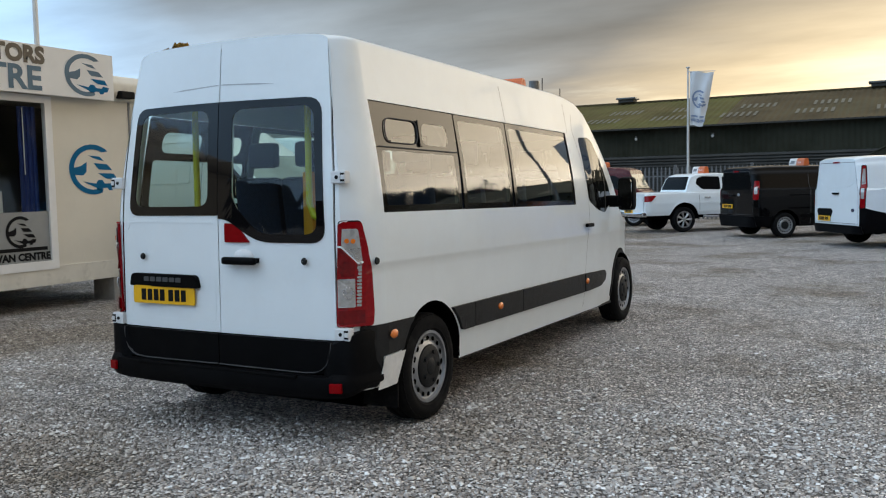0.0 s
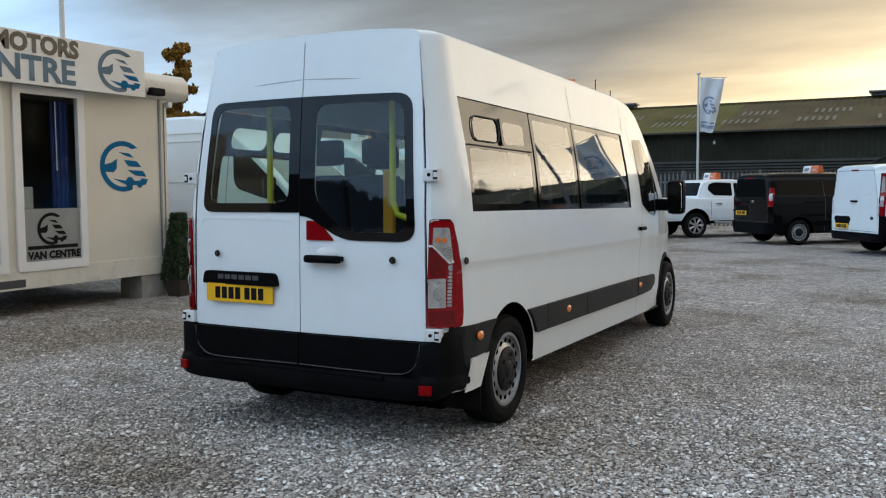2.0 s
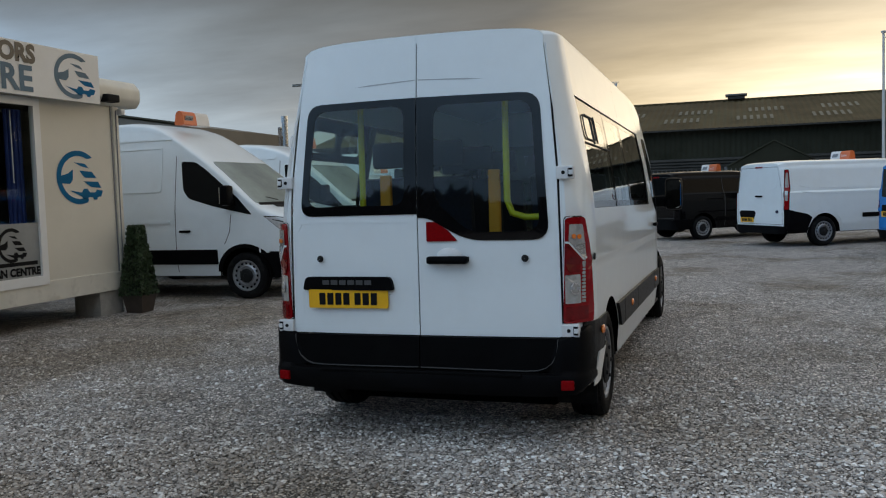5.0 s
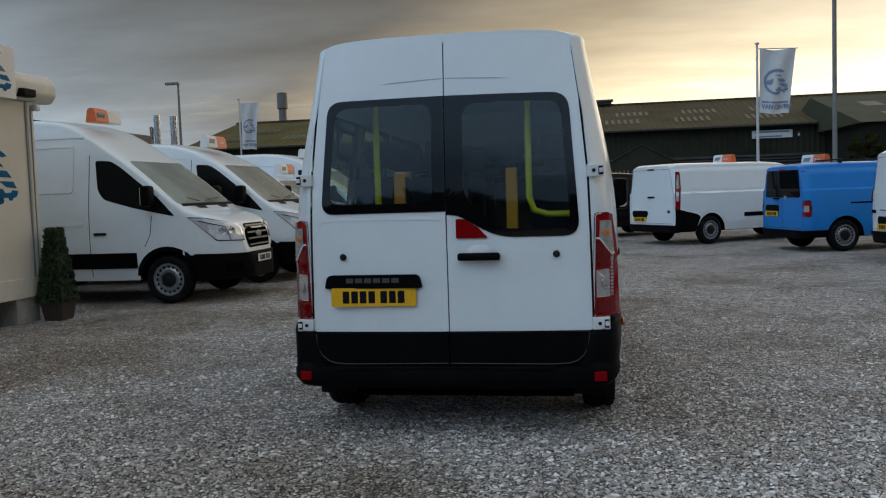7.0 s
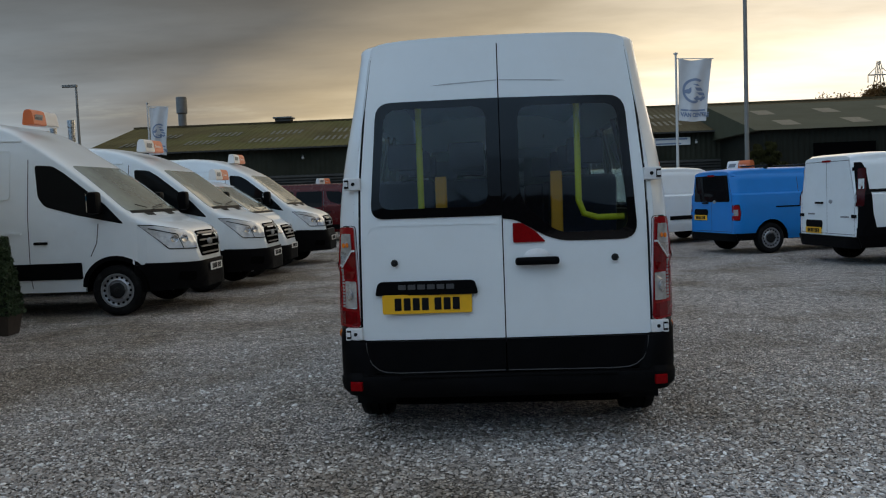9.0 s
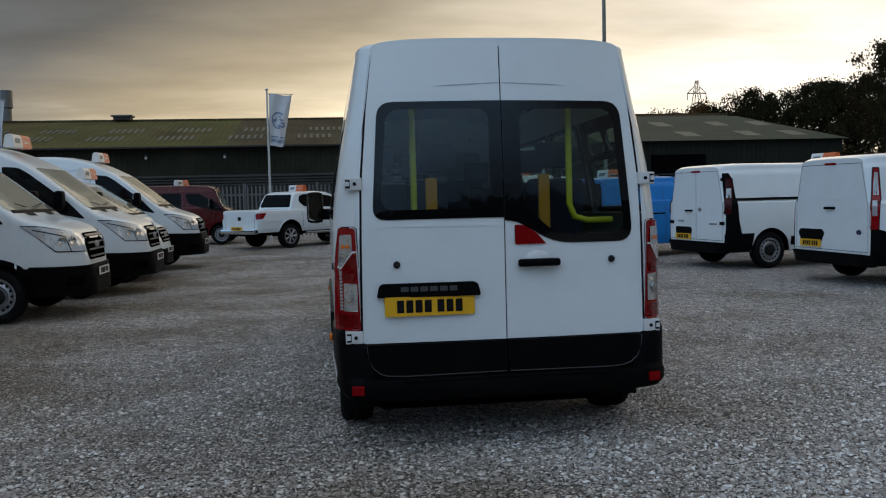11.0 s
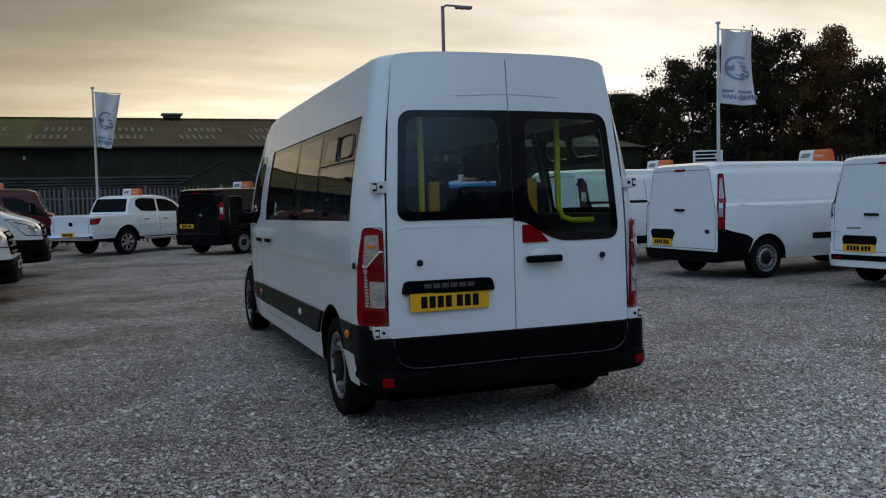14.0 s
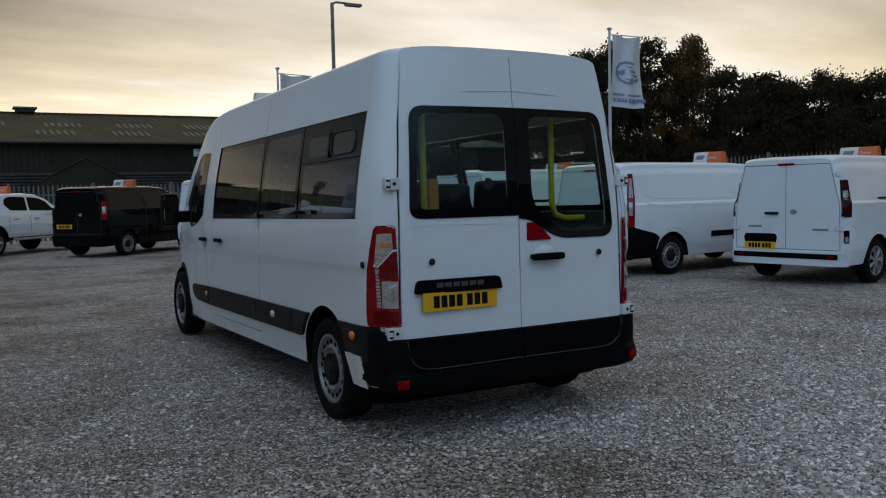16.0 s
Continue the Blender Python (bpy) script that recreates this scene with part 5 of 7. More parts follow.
    q, _ = R(0.0)(0.0, H - 0.17)
    part("high_brake_lamp", sheet(rounded([(-0.13, H - 0.155), (0.13, H - 0.155), (0.13, H - 0.12), (-0.13, H - 0.12)], 0.01), step=0.1, f=R(0.012), thick=0.014), dark_red_lens, t)
    # front
    F = w2.front
    part("windscreen", sheet(rounded([(-w + 0.18, zs + 0.06), (w - 0.18, zs + 0.06), (w - 0.30, H - 0.30 if H > 2.2 else H - 0.16), (-w + 0.30, H - 0.30 if H > 2.2 else H - 0.16)], 0.06) if not sp.get("screen_top") else rounded([(-w + 0.12, zs + 0.05), (w - 0.12, zs + 0.05), (w - 0.24, sp["screen_top"]), (-w + 0.24, sp["screen_top"])], 0.06), step=0.1, f=F(0.005), thick=0.005), screen_glass, t, "windscreen")
    part("wiper_panel", sheet(rounded([(-w + 0.16, zs + 0.025), (w - 0.16, zs + 0.025), (w - 0.18, zs + 0.06), (-w + 0.18, zs + 0.06)], 0.01), step=0.12, f=F(0.006), thick=0.006), black_plastic, t)
    for s in (1, -1):
        part("wiper", tube(bmesh.new(), [F(0.03)(s * 0.1 + 0.2, zs + 0.07)[0], F(0.03)(s * 0.35 + 0.1, zs + 0.10)[0], F(0.03)(s * 0.55, zs + 0.12)[0]], 0.006, 6), ink, t)
    gw, g0, g1 = sp.get("grille", (0.44, nz - 0.34, nz - 0.03))
    gr = part("grille", sheet(rounded([(-gw + 0.06, g0), (gw - 0.06, g0), (gw, (g0 + g1) / 2), (gw - 0.08, g1), (-gw + 0.08, g1), (-gw, (g0 + g1) / 2)], 0.04), step=0.12, f=F(0.014), thick=0.03), dark_wheel, t, "black radiator grille", smooth=40)
    for k in range(4):
        z = g0 + 0.04 + (g1 - g0 - 0.08) * k / 3
        part("grille_bar", sheet(rect(-gw + 0.07, z - 0.012, gw - 0.07, z + 0.012, 0.008), step=0.15, f=F(0.026), thick=0.014), grille_metal, gr)
    q, _ = F(0.0)(0.0, (g0 + g1) / 2)
    bm = bmesh.new()
    lathe(bm, [(0.001, 0.02), (0.07, 0.018), (0.08, 0.0)], 20, "z")
    bmesh.ops.transform(bm, matrix=pose(0, q.y + 0.026, (g0 + g1) / 2 + 0.02, -90) @ Matrix.Diagonal((1.2, 0.6, 1, 1)), verts=bm.verts)
    part("badge", bm, steel, t, "oval maker's badge", smooth=40)
    for s in (1, -1):
        hp = sp.get("head") or [(-0.26, nz - 0.17), (0.16, nz - 0.13), (0.40, nz + 0.09), (0.26, nz + 0.08), (-0.22, nz - 0.03)]
        hd = Vector((-0.70 * s, -0.714, 0))
        HF = lambda o, s=s, hd=hd: on(w2.tree, Vector((s * (w - 0.30), L - 0.26, 0)) - hd * 3, Vector((0.714 * s, -0.70, 0)), (0, 0, 1), hd, o)
        c0x, c0z = sum(a for a, _ in hp) / len(hp), sum(c for _, c in hp) / len(hp)
        hl = part("headlamp", sheet(rounded(hp, 0.02), step=0.06, f=HF(0.012), thick=0.02), head_lens, t, "large clear headlamp", smooth=40)
        part("lamp_surround", sheet(rounded([(c0x + (a - c0x) * 1.05, c0z + (c - c0z) * 1.09) for a, c in hp], 0.02), step=0.06, f=HF(0.005), thick=0.01), ink, hl)
        part("lamp_divider", sheet(strip([(hp[0][0] + 0.22, hp[0][1] + 0.012), (hp[0][0] + 0.30, c0z + 0.02), (hp[2][0] - 0.10, hp[2][1] - 0.045)], 0.012), step=0.05, f=HF(0.015), thick=0.004), grey_plastic, hl)
        for dx in (-0.16, -0.02):
            bm = bmesh.new()
            q, n = HF(0.016)(c0x + dx, c0z - 0.04)
            lathe(bm, [(0.055, 0.0), (0.052, 0.01), (0.035, 0.004), (0.001, 0.002)], 18, "z")
            bmesh.ops.transform(bm, matrix=Matrix.Translation(q) @ n.to_track_quat("Z", "Y").to_matrix().to_4x4(), verts=bm.verts)
            part("bulb_ring", bm, chrome, hl, smooth=50)
    fb = sp.get("front_bump", 0.62)
    part("front_bumper", sheet(rounded([(-w + 0.10, sill - 0.03), (w - 0.10, sill - 0.03), (w - 0.05, fb), (-w + 0.05, fb)], 0.04), step=0.1, f=F(0.03), thick=0.06), lowmat, t, "black lower front bumper", smooth=45)
    for s in (1, -1):
        part("bumper_corner", sheet(rounded([(fa + ar + 0.02, sill + 0.0), (L - 0.12, sill + 0.0), (L - 0.12, fb), (fa + ar * 0.9, fb + 0.02)], 0.02), step=0.08, f=w2.side(s, 0.02), thick=0.05), lowmat, t, smooth=45)
        part("fog_recess", sheet(rounded([(s * 0.55, sill + 0.08), (s * 0.74, sill + 0.10), (s * 0.74, sill + 0.22), (s * 0.55, sill + 0.20)], 0.03), step=0.1, f=F(0.034), thick=0.006), dark_wheel, t)
    q, _ = F(0.0)(0.0, sill + 0.20)
    plate(t, (0, q.y + 0.05, sp.get("front_plate", sill + 0.24)), 0, white_plate, face=1)
    for s in (-1, 1):
        part("washer_jet", sheet(rounded([(s * 0.22, L - 0.78), (s * 0.55, L - 0.80), (s * 0.52, L - 0.72), (s * 0.25, L - 0.70)], 0.02), step=0.1, f=w2.above(0.004)), ink, t)
    part("underbody", boxed((-w + 0.2, 0.1, sill - 0.02), (w - 0.2, L - 0.4, sill + 0.12)), dark_wheel, t)
    return t


def at(x, y, az):
    return pose(x, y, 0, 0, 0, -az)


NOSE = [(3.82, 2.12), (4.06, 1.94), (4.31, 1.74), (4.56, 1.53), (4.78, 1.36), (4.92, 1.30), (5.15, 1.23), (5.30, 1.17), (5.41, 1.09), (5.47, 0.98), (5.51, 0.80), (5.53, 0.55)]
HIGH = dict(L=5.53, w=1.03, H=2.73, ra=1.02, fa=4.51, r=0.345, sill=0.34, screen_y=4.78, screen_z=1.36, nose=1.12, roof_y=3.30, strip=(0.52, 0.74), press=True, bump=0.60, side_door=False, cab=3.34, screen_top=2.06, front_bump=0.68, black_arch=True, pillar_set=0.24, grille=(0.44, 0.74, 1.09), front_plate=0.58, head=[(-0.30, 0.87), (0.12, 0.885), (0.46, 1.21), (0.30, 1.20), (-0.26, 1.09)],
            width=[(0.34, 0.97), (0.55, 1.02), (0.8, 1.03), (1.3, 1.02), (1.5, 1.00), (2.2, 0.90), (2.5, 0.85), (2.8, 0.78)], top=[(0, 2.62), (0.12, 2.69), (0.6, 2.73), (2.45, 2.73), (2.8, 2.69), (3.05, 2.61), (3.3, 2.47), (3.55, 2.30)] + NOSE)
MID = dict(HIGH, H=2.50, top=[(0, 2.40), (0.12, 2.46), (0.6, 2.50), (2.55, 2.50), (2.9, 2.47), (3.2, 2.40), (3.42, 2.32), (3.62, 2.22)] + NOSE)
CUSTOM = dict(L=5.30, w=0.985, H=1.955, ra=1.0, fa=4.32, r=0.335, sill=0.32, screen_y=4.45, screen_z=1.22, nose=1.0, roof_y=3.35, strip=(0.62, 0.72), bump=0.48, flare=0.36, lamp=(0.85, 1.73, 0.105), slide=(2.0, 3.0), side_door=False, creases=(1.20, 1.33), strip_from=2.0, cab=3.05, screen_top=1.80, track=None, badge_x=0.66, badge_z=0.80, badge=badge_blue, clears=((0.22, 0.46), (0.56, 0.93)), plate=(-0.47, 0.60), grille=(0.40, 0.70, 0.98), front_bump=0.58, barn=False, hinges=())
COMBI = dict(L=5.0, w=0.965, H=1.95, lens=smoked_lens, clears=((0.45, 0.72),), ra=0.95, fa=4.05, r=0.335, sill=0.32, screen_y=4.2, screen_z=1.22, nose=1.02, roof_y=3.0, bump=0.50, flare=0.16, lamp=(1.02, 1.66, 0.12), slide=(1.75, 2.75), cab=2.8, screen_top=1.80, track=1.28, black_pillar=True, strip=(0.42, 0.58), plate=(-0.42, 0.58), front_bump=0.58)
SMALL = dict(L=4.42, w=0.91, H=1.84, clears=((0.30, 0.70),), ra=0.85, fa=3.55, r=0.32, sill=0.30, screen_y=3.75, screen_z=1.16, nose=0.95, roof_y=2.45, bump=0.56, lamp=(0.98, 1.45, 0.13), slide=(1.55, 2.45), cab=2.3, screen_top=1.68, track=1.08, strip=(0.50, 0.60), plate=(-0.42, 0.80), front_bump=0.58, rear_glass=[(-0.66, 1.14), (0.66, 1.14), (0.60, 1.66), (-0.60, 1.66)], grille=(0.36, 0.66, 0.92))

vehicle("panel_van", at(-13.30, 11.42, 90), "white high-roof panel van with black side strip beside the cabin", white_paint, HIGH)
vehicle("panel_van", at(-13.05, 14.15, 90), "white high-roof panel van in the row of parked vans", white_paint, MID)
vehicle("panel_van", at(-12.75, 16.65, 90), "white low-roof panel van with clear headlamps in the row", white_paint, dict(CUSTOM, L=4.97, black_low=True))
vehicle("panel_van", at(-12.95, 19.2, 90), "white high-roof panel van with a large black front bumper", white_paint, dict(MID, strip=None, front_bump=0.78))
vehicle("minivan", at(-12.25, 29.95, 90), "dark red van with dark side windows by the fence", red_paint, dict(COMBI, H=2.02, L=4.75, roof_y=3.62, screen_y=4.22, black_low=False, black_pillar=False, side_glass=((0.45, 1.70), (1.80, 2.75)), side_door=False))
vehicle("small_van", at(-3.95, 23.6, 51), "small glossy black van with dark rear window", black_paint, dict(SMALL))
vehicle("panel_van", at(-1.38, 20.75, 57), "white low-roof panel van with black rear corners", white_paint, CUSTOM)
vehicle("small_van", at(1.10, 18.0, 73), "bright blue small van with roof bars", blue_paint, dict(SMALL, H=1.80, bump=0.44, front_bump=0.45, strip=None, lamp=(0.72, 1.03, 0.15), plate=(-0.42, 0.76), track=0.97, rear_glass=[(-0.70, 1.10), (0.70, 1.10), (0.62, 1.66), (-0.62, 1.66)]))
vehicle("panel_van", at(2.32, 14.8, 80), "white panel van with black corner trim and lower body", white_paint, COMBI)
vehicle("panel_van", at(2.97, 11.4, 86), "long white panel van with black rear corners", white_paint, CUSTOM)
vehicle("panel_van", at(4.26, 8.34, 80), "white panel van with tall dark red lamps and alloy wheels", white_paint, dict(COMBI, black_pillar=False, black_low=False, rim="alloy", lamp=(1.03, 1.55, 0.14), lens=smoked_lens, low_lamp=True, step_strip=(0.40, 0.48), barn=True, bump=0.50))


# ---- pickup ----
def pickup(m):
    t = thing("pickup_truck", m, "white double-cab pickup with a rear canopy window and alloy wheels", "pickup truck", "parked vans")
    w, r, ra, fa, L = 0.90, 0.365, 1.22, 4.22, 5.15
    low = Body([(0, 1.14), (0.06, 1.17), (2.1, 1.175), (3.75, 1.16), (4.6, 1.07), (4.95, 0.95), (5.1, 0.75), (L, 0.60)], [(0.45, w - 0.05), (0.6, w - 0.01), (0.85, w), (1.05, w - 0.03), (1.2, w - 0.06)], [(0, 0.07), (0.05, 0.02), (0.15, 0), (3.9, 0), (4.6, 0.08), (5.0, 0.2), (L, 0.4)], 0.50, [(ra, r + 0.03, 0.47), (fa, r + 0.03, 0.46)], corner=0.06, step=0.08)
    part("body", low.bm.copy(), white_paint, t, smooth=38)
    cab = Body([(1.32, 1.14), (1.44, 1.47), (1.55, 1.65), (1.76, 1.705), (2.5, 1.72), (2.9, 1.69), (3.25, 1.57), (3.75, 1.28), (3.95, 1.12)], [(1.0, w - 0.03), (1.1, w - 0.04), (1.75, w - 0.24)], [(1.35, 0.08), (1.5, 0.03), (1.7, 0), (3.2, 0), (3.95, 0.12)], 1.0, [], corner=0.10, step=0.07)
    part("cab", cab.bm.copy(), white_paint, t, smooth=38)
    part("rear_window", sheet(rounded([(-0.70, 1.225), (0.70, 1.225), (0.61, 1.61), (-0.61, 1.61)], 0.06), step=0.12, f=cab.rear(0.006), thick=0.006), black_glass, t, "black canopy window")
    for s in (1, -1):
        S = cab.side(s, 0.006)
        part("side_window", sheet(rounded([(1.66, 1.40), (1.84, 1.24), (2.45, 1.22), (2.47, 1.60), (1.90, 1.62), (1.72, 1.56)], 0.05), step=0.12, f=S, thick=0.006), black_glass, t)
        part("side_window", sheet(rounded([(2.53, 1.22), (3.55, 1.20), (3.2, 1.48), (2.95, 1.57), (2.55, 1.60)], 0.05), step=0.12, f=S, thick=0.006), black_glass, t)
        part("rear_lamp", sheet(rounded([(-0.10, 0.90), (0.10, 0.91), (0.19, 1.08), (-0.10, 1.07)], 0.03), step=0.06, f=on(low.tree, Vector((s * (w - 0.05), 0.06, 0)) - Vector((-0.69 * s, 0.72, 0)) * 2, Vector((0.72 * s, 0.69, 0)), (0, 0, 1), (-0.69 * s, 0.72, 0), 0.012), thick=0.02), red_lens, t, "red rear lamp")
        for y in (2.5, 1.72, 3.4):
            part("panel_gap", sheet(strip([(y, 0.56), (y, 1.07)], 0.012), step=0.12, f=low.side(s, 0.002)), seam_dark, t)
        for y in (1.86, 2.62):
            part("door_handle", boxed((min(s * w, s * (w + 0.03)), y, 0.985), (max(s * w, s * (w + 0.03)), y + 0.2, 1.02), 0.01), chrome, t, "chrome door handle")
        part("door_mirror", boxed((min(s * (w), s * (w + 0.2)), 3.30, 1.10), (max(s * (w), s * (w + 0.2)), 3.42, 1.28), 0.04), black_plastic, t, smooth=40)
        part("side_step", tube(bmesh.new(), [(s * (w - 0.02), 1.85, 0.46), (s * (w + 0.02), 2.0, 0.44), (s * (w + 0.02), 3.6, 0.44), (s * (w - 0.02), 3.72, 0.46)], 0.035, 8), steel, t)
        for y in (ra, fa):
            wheel_mesh(t, y, s * (w - 0.12), r, r, s, "steel", 0.24, "alloy")
            wheel_house(t, y, r + 0.03, 0.475, w - 0.02, s)
            part("arch_flare", sheet(strip([(y + 0.485 * math.cos(radians(k)), r + 0.03 + 0.485 * math.sin(radians(k))) for k in range(8, 173, 12)], 0.05), step=0.1, f=low.side(s, 0.02), thick=0.03), white_paint, t)
    part("tailgate_gap", sheet(strip([(-0.70, 0.62), (-0.70, 1.04)], 0.012), step=0.1, f=low.rear(0.003)), seam_dark, t)
    part("tailgate_gap", sheet(strip([(0.70, 0.62), (0.70, 1.04)], 0.012), step=0.1, f=low.rear(0.003)), seam_dark, t)
    part("tailgate_handle", sheet(rect(-0.07, 0.86, 0.07, 0.97, 0.02), step=0.1, f=low.rear(0.012), thick=0.02), black_plastic, t)
    part("rear_bumper", boxed((-0.82, -0.12, 0.46), (0.82, 0.06, 0.60), 0.03), chrome, t, "chrome step bumper", smooth=40)
    plate(t, (0, -0.128, 0.62), 0, yellow_plate)
    part("underbody", boxed((-0.6, 0.1, 0.40), (0.6, 4.7, 0.55)), dark_wheel, t)
    part("windscreen", sheet(rounded([(-0.70, 1.22), (0.70, 1.22), (0.56, 1.56), (-0.56, 1.56)], 0.05), step=0.1, f=cab.front(0.005), thick=0.005), screen_glass, t)


pickup(at(-7.25, 25.5, 47))

# roof boards on the parked vans
for x, y, z, az in ((-10.05, 11.1, 2.66, 182), (-9.58, 13.9, 2.40, 5), (-9.25, 16.65, 1.95, 5), (-9.6, 19.2, 2.38, 5), (-9.6, 29.95, 2.0, 25), (-5.55, 26.9, 1.70, 137), (-2.55, 24.7, 1.81, 141), (0.55, 22.2, 1.95, 147), (1.9, 18.6, 1.77, 150), (5.3, 15.35, 1.94, 170), (6.1, 11.6, 1.96, 176), (7.4, 9.3, 1.94, 170)):
    roof_sign("roof_sign", pose(x, y, z, 0, 0, 90 - az))
roof_sign("roof_sign", pose(-3.655, 3.94, 0, PITCH) @ pose(-0.05, 4.0, 2.362) @ Matrix.Diagonal((1.08, 1.0, 1.11, 1)), "orange and white plastic dealer sign on the minibus roof")
for k in (0.9, 2.0):
    h = Vector((math.sin(radians(73)), math.cos(radians(73)), 0))
    rb = thing("roof_bar", at(1.10 + h.x * k, 18.0 + h.y * k, 73) @ pose(0, 0, 1.80), "black roof bar across the blue van", "roof bar", "roof bars")
    part("bar", boxed((-0.70, -0.02, 0.03), (0.70, 0.02, 0.06), 0.008), grey_plastic, rb)
    for s in (-1, 1):
        part("foot", boxed((s * 0.62 - 0.03, -0.03, -0.08), (s * 0.62 + 0.03, 0.03, 0.06), 0.008), grey_plastic, rb)

# ---- ground ----
gm = bpy.data.materials.new("grey_gravel_ground")
gm.use_nodes = True
g = gm.node_tree
gp = g.nodes["Principled BSDF"]
gco = g.nodes.new("ShaderNodeTexCoord").outputs["Object"]


def gn(kind, links=(), **kw):
    n = g.nodes.new(kind)
    for k, v in kw.items():
        n.inputs[k].default_value = v
    for a, b in links:
        g.links.new(a, n.inputs[b])
    return n


wob = gn("ShaderNodeTexNoise", [(gco, "Vector")], Scale=30.0, Detail=2.0)
wobs = g.nodes.new("ShaderNodeVectorMath")
wobs.operation = "MULTIPLY_ADD"
g.links.new(wob.outputs["Color"], wobs.inputs[0])
wobs.inputs[1].default_value = (0.016, 0.016, 0.0)
g.links.new(gco, wobs.inputs[2])
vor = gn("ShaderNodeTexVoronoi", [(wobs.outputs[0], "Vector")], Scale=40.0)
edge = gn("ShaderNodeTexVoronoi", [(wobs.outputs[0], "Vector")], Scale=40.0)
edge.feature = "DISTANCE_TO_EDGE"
vor2 = gn("ShaderNodeTexVoronoi", [(gco, "Vector")], Scale=95.0)
stain = gn("ShaderNodeTexNoise", [(gco, "Vector")], Scale=0.55, Detail=5.0, Roughness=0.6)
mid = gn("ShaderNodeTexNoise", [(gco, "Vector")], Scale=5.0, Detail=6.0, Roughness=0.75)


def grange(src, a, b, lo, hi):
    n = gn("ShaderNodeMapRange", [(src, 0)])
    for k, v in enumerate((a, b, lo, hi)):
        n.inputs[k + 1].default_value = v
    return n.outputs[0]


def gmul(a, b):
    n = gn("ShaderNodeMath", [(a, 0), (b, 1)])
    n.operation = "MULTIPLY"
    return n.outputs[0]


hsv = gn("ShaderNodeSeparateColor", [(vor.outputs["Color"], 0)])
gxyz = gn("ShaderNodeSeparateXYZ", [(gco, "Vector")])
worn = gn("ShaderNodeMath", [(stain.outputs["Fac"], 0), (grange(gxyz.outputs[0], -4.3, -7.0, 0.0, 0.10), 1)])
mixd = g.nodes.new("ShaderNodeMix")
mixd.data_type = "RGBA"
mixd.inputs[6].default_value, mixd.inputs[7].default_value = (0.62, 0.57, 0.535, 1), (0.36, 0.305, 0.245, 1)
g.links.new(grange(worn.outputs[0], 0.47, 0.68, 0.0, 1.0), mixd.inputs[0])
# stones of differing grey, shade painted into their joints, and worn or damp patches
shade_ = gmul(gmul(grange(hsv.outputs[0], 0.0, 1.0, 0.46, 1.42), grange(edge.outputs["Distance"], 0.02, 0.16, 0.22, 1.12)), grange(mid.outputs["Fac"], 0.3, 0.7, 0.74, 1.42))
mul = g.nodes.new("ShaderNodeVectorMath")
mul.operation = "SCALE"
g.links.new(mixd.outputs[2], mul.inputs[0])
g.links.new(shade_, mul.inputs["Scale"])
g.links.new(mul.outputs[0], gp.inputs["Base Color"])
gp.inputs["Roughness"].default_value = 0.85
gp.inputs["Specular IOR Level"].default_value = 0.3
gb = gn("ShaderNodeBump", [(grange(edge.outputs["Distance"], 0.0, 0.2, 0.0, 1.0), "Height")], Strength=1.0, Distance=0.018)
gb2 = gn("ShaderNodeBump", [(hsv.outputs[1], "Height"), (gb.outputs[0], "Normal")], Strength=0.6, Distance=0.012)
gb3 = gn("ShaderNodeBump", [(vor2.outputs["Distance"], "Height"), (gb2.outputs[0], "Normal")], Strength=0.5, Distance=0.006)
gb3.invert = True
g.links.new(gb3.outputs[0], gp.inputs["Normal"])
bm = bmesh.new()
N = 70
gv = [[None] * (N + 1) for _ in range(N + 1)]


def far_grid(i):
    k = (i / N) * 2 - 1
    return math.copysign(22 * abs(k) + 1500 * abs(k) ** 6, k)


for i in range(N + 1):
    for j in range(N + 1):
        x, y = far_grid(i) - 3, far_grid(j) + 8
        d = max(abs(x + 3) / 30, abs(y - 8) / 30)
        z = 0.0 if d > 1 else 0.012 * noise.noise((x * 0.5, y * 0.5, 0)) * (1 - d)
        gv[i][j] = bm.verts.new((x, y, z - 0.006))
for i in range(N):
    for j in range(N):
        bm.faces.new((gv[i][j], gv[i + 1][j], gv[i + 1][j + 1], gv[i][j + 1]))
tagged(part("ground", bm, gm, smooth=60), "grey crushed gravel yard with brown worn patches", "ground", kind="structure")

# ---- site cabin ----
CX = -9.80
cabin = thing("site_cabin", pose(CX, 9.0, 0), "beige steel site cabin raised on concrete blocks with white window frames", "cabin")
cabin_len, cabin_deep = 12.0, 3.0
z0, z1 = 0.50, 2.80
wins = [(-2.42, -1.41), (-3.60, -2.55), (-4.75, -3.72)]
holes = [[(a, 0.60), (b, 0.60), (b, 2.68), (a, 2.68)] for a, b in wins]
part("front_wall", sheet([(-cabin_len, z0), (0, z0), (0, z1), (-cabin_len, z1)], holes, f=lambda a, b: (Vector((0, a, b)), Vector((1, 0, 0))), thick=0.08), cabin_wall, cabin)
part("end_wall", boxed((-cabin_deep, -0.08, z0), (-0.08, 0.0, z1)), cabin_wall, cabin)
part("end_wall", boxed((-cabin_deep, -cabin_len, z0), (-0.08, -cabin_len + 0.08, z1)), cabin_wall, cabin)
part("back_wall", boxed((-cabin_deep, -cabin_len + 0.08, z0), (-cabin_deep + 0.08, -0.08, z1)), cabin_wall, cabin)
part("cabin_floor", boxed((-cabin_deep, -cabin_len, z0 - 0.02), (0, 0, z0 + 0.06)), concrete, cabin)
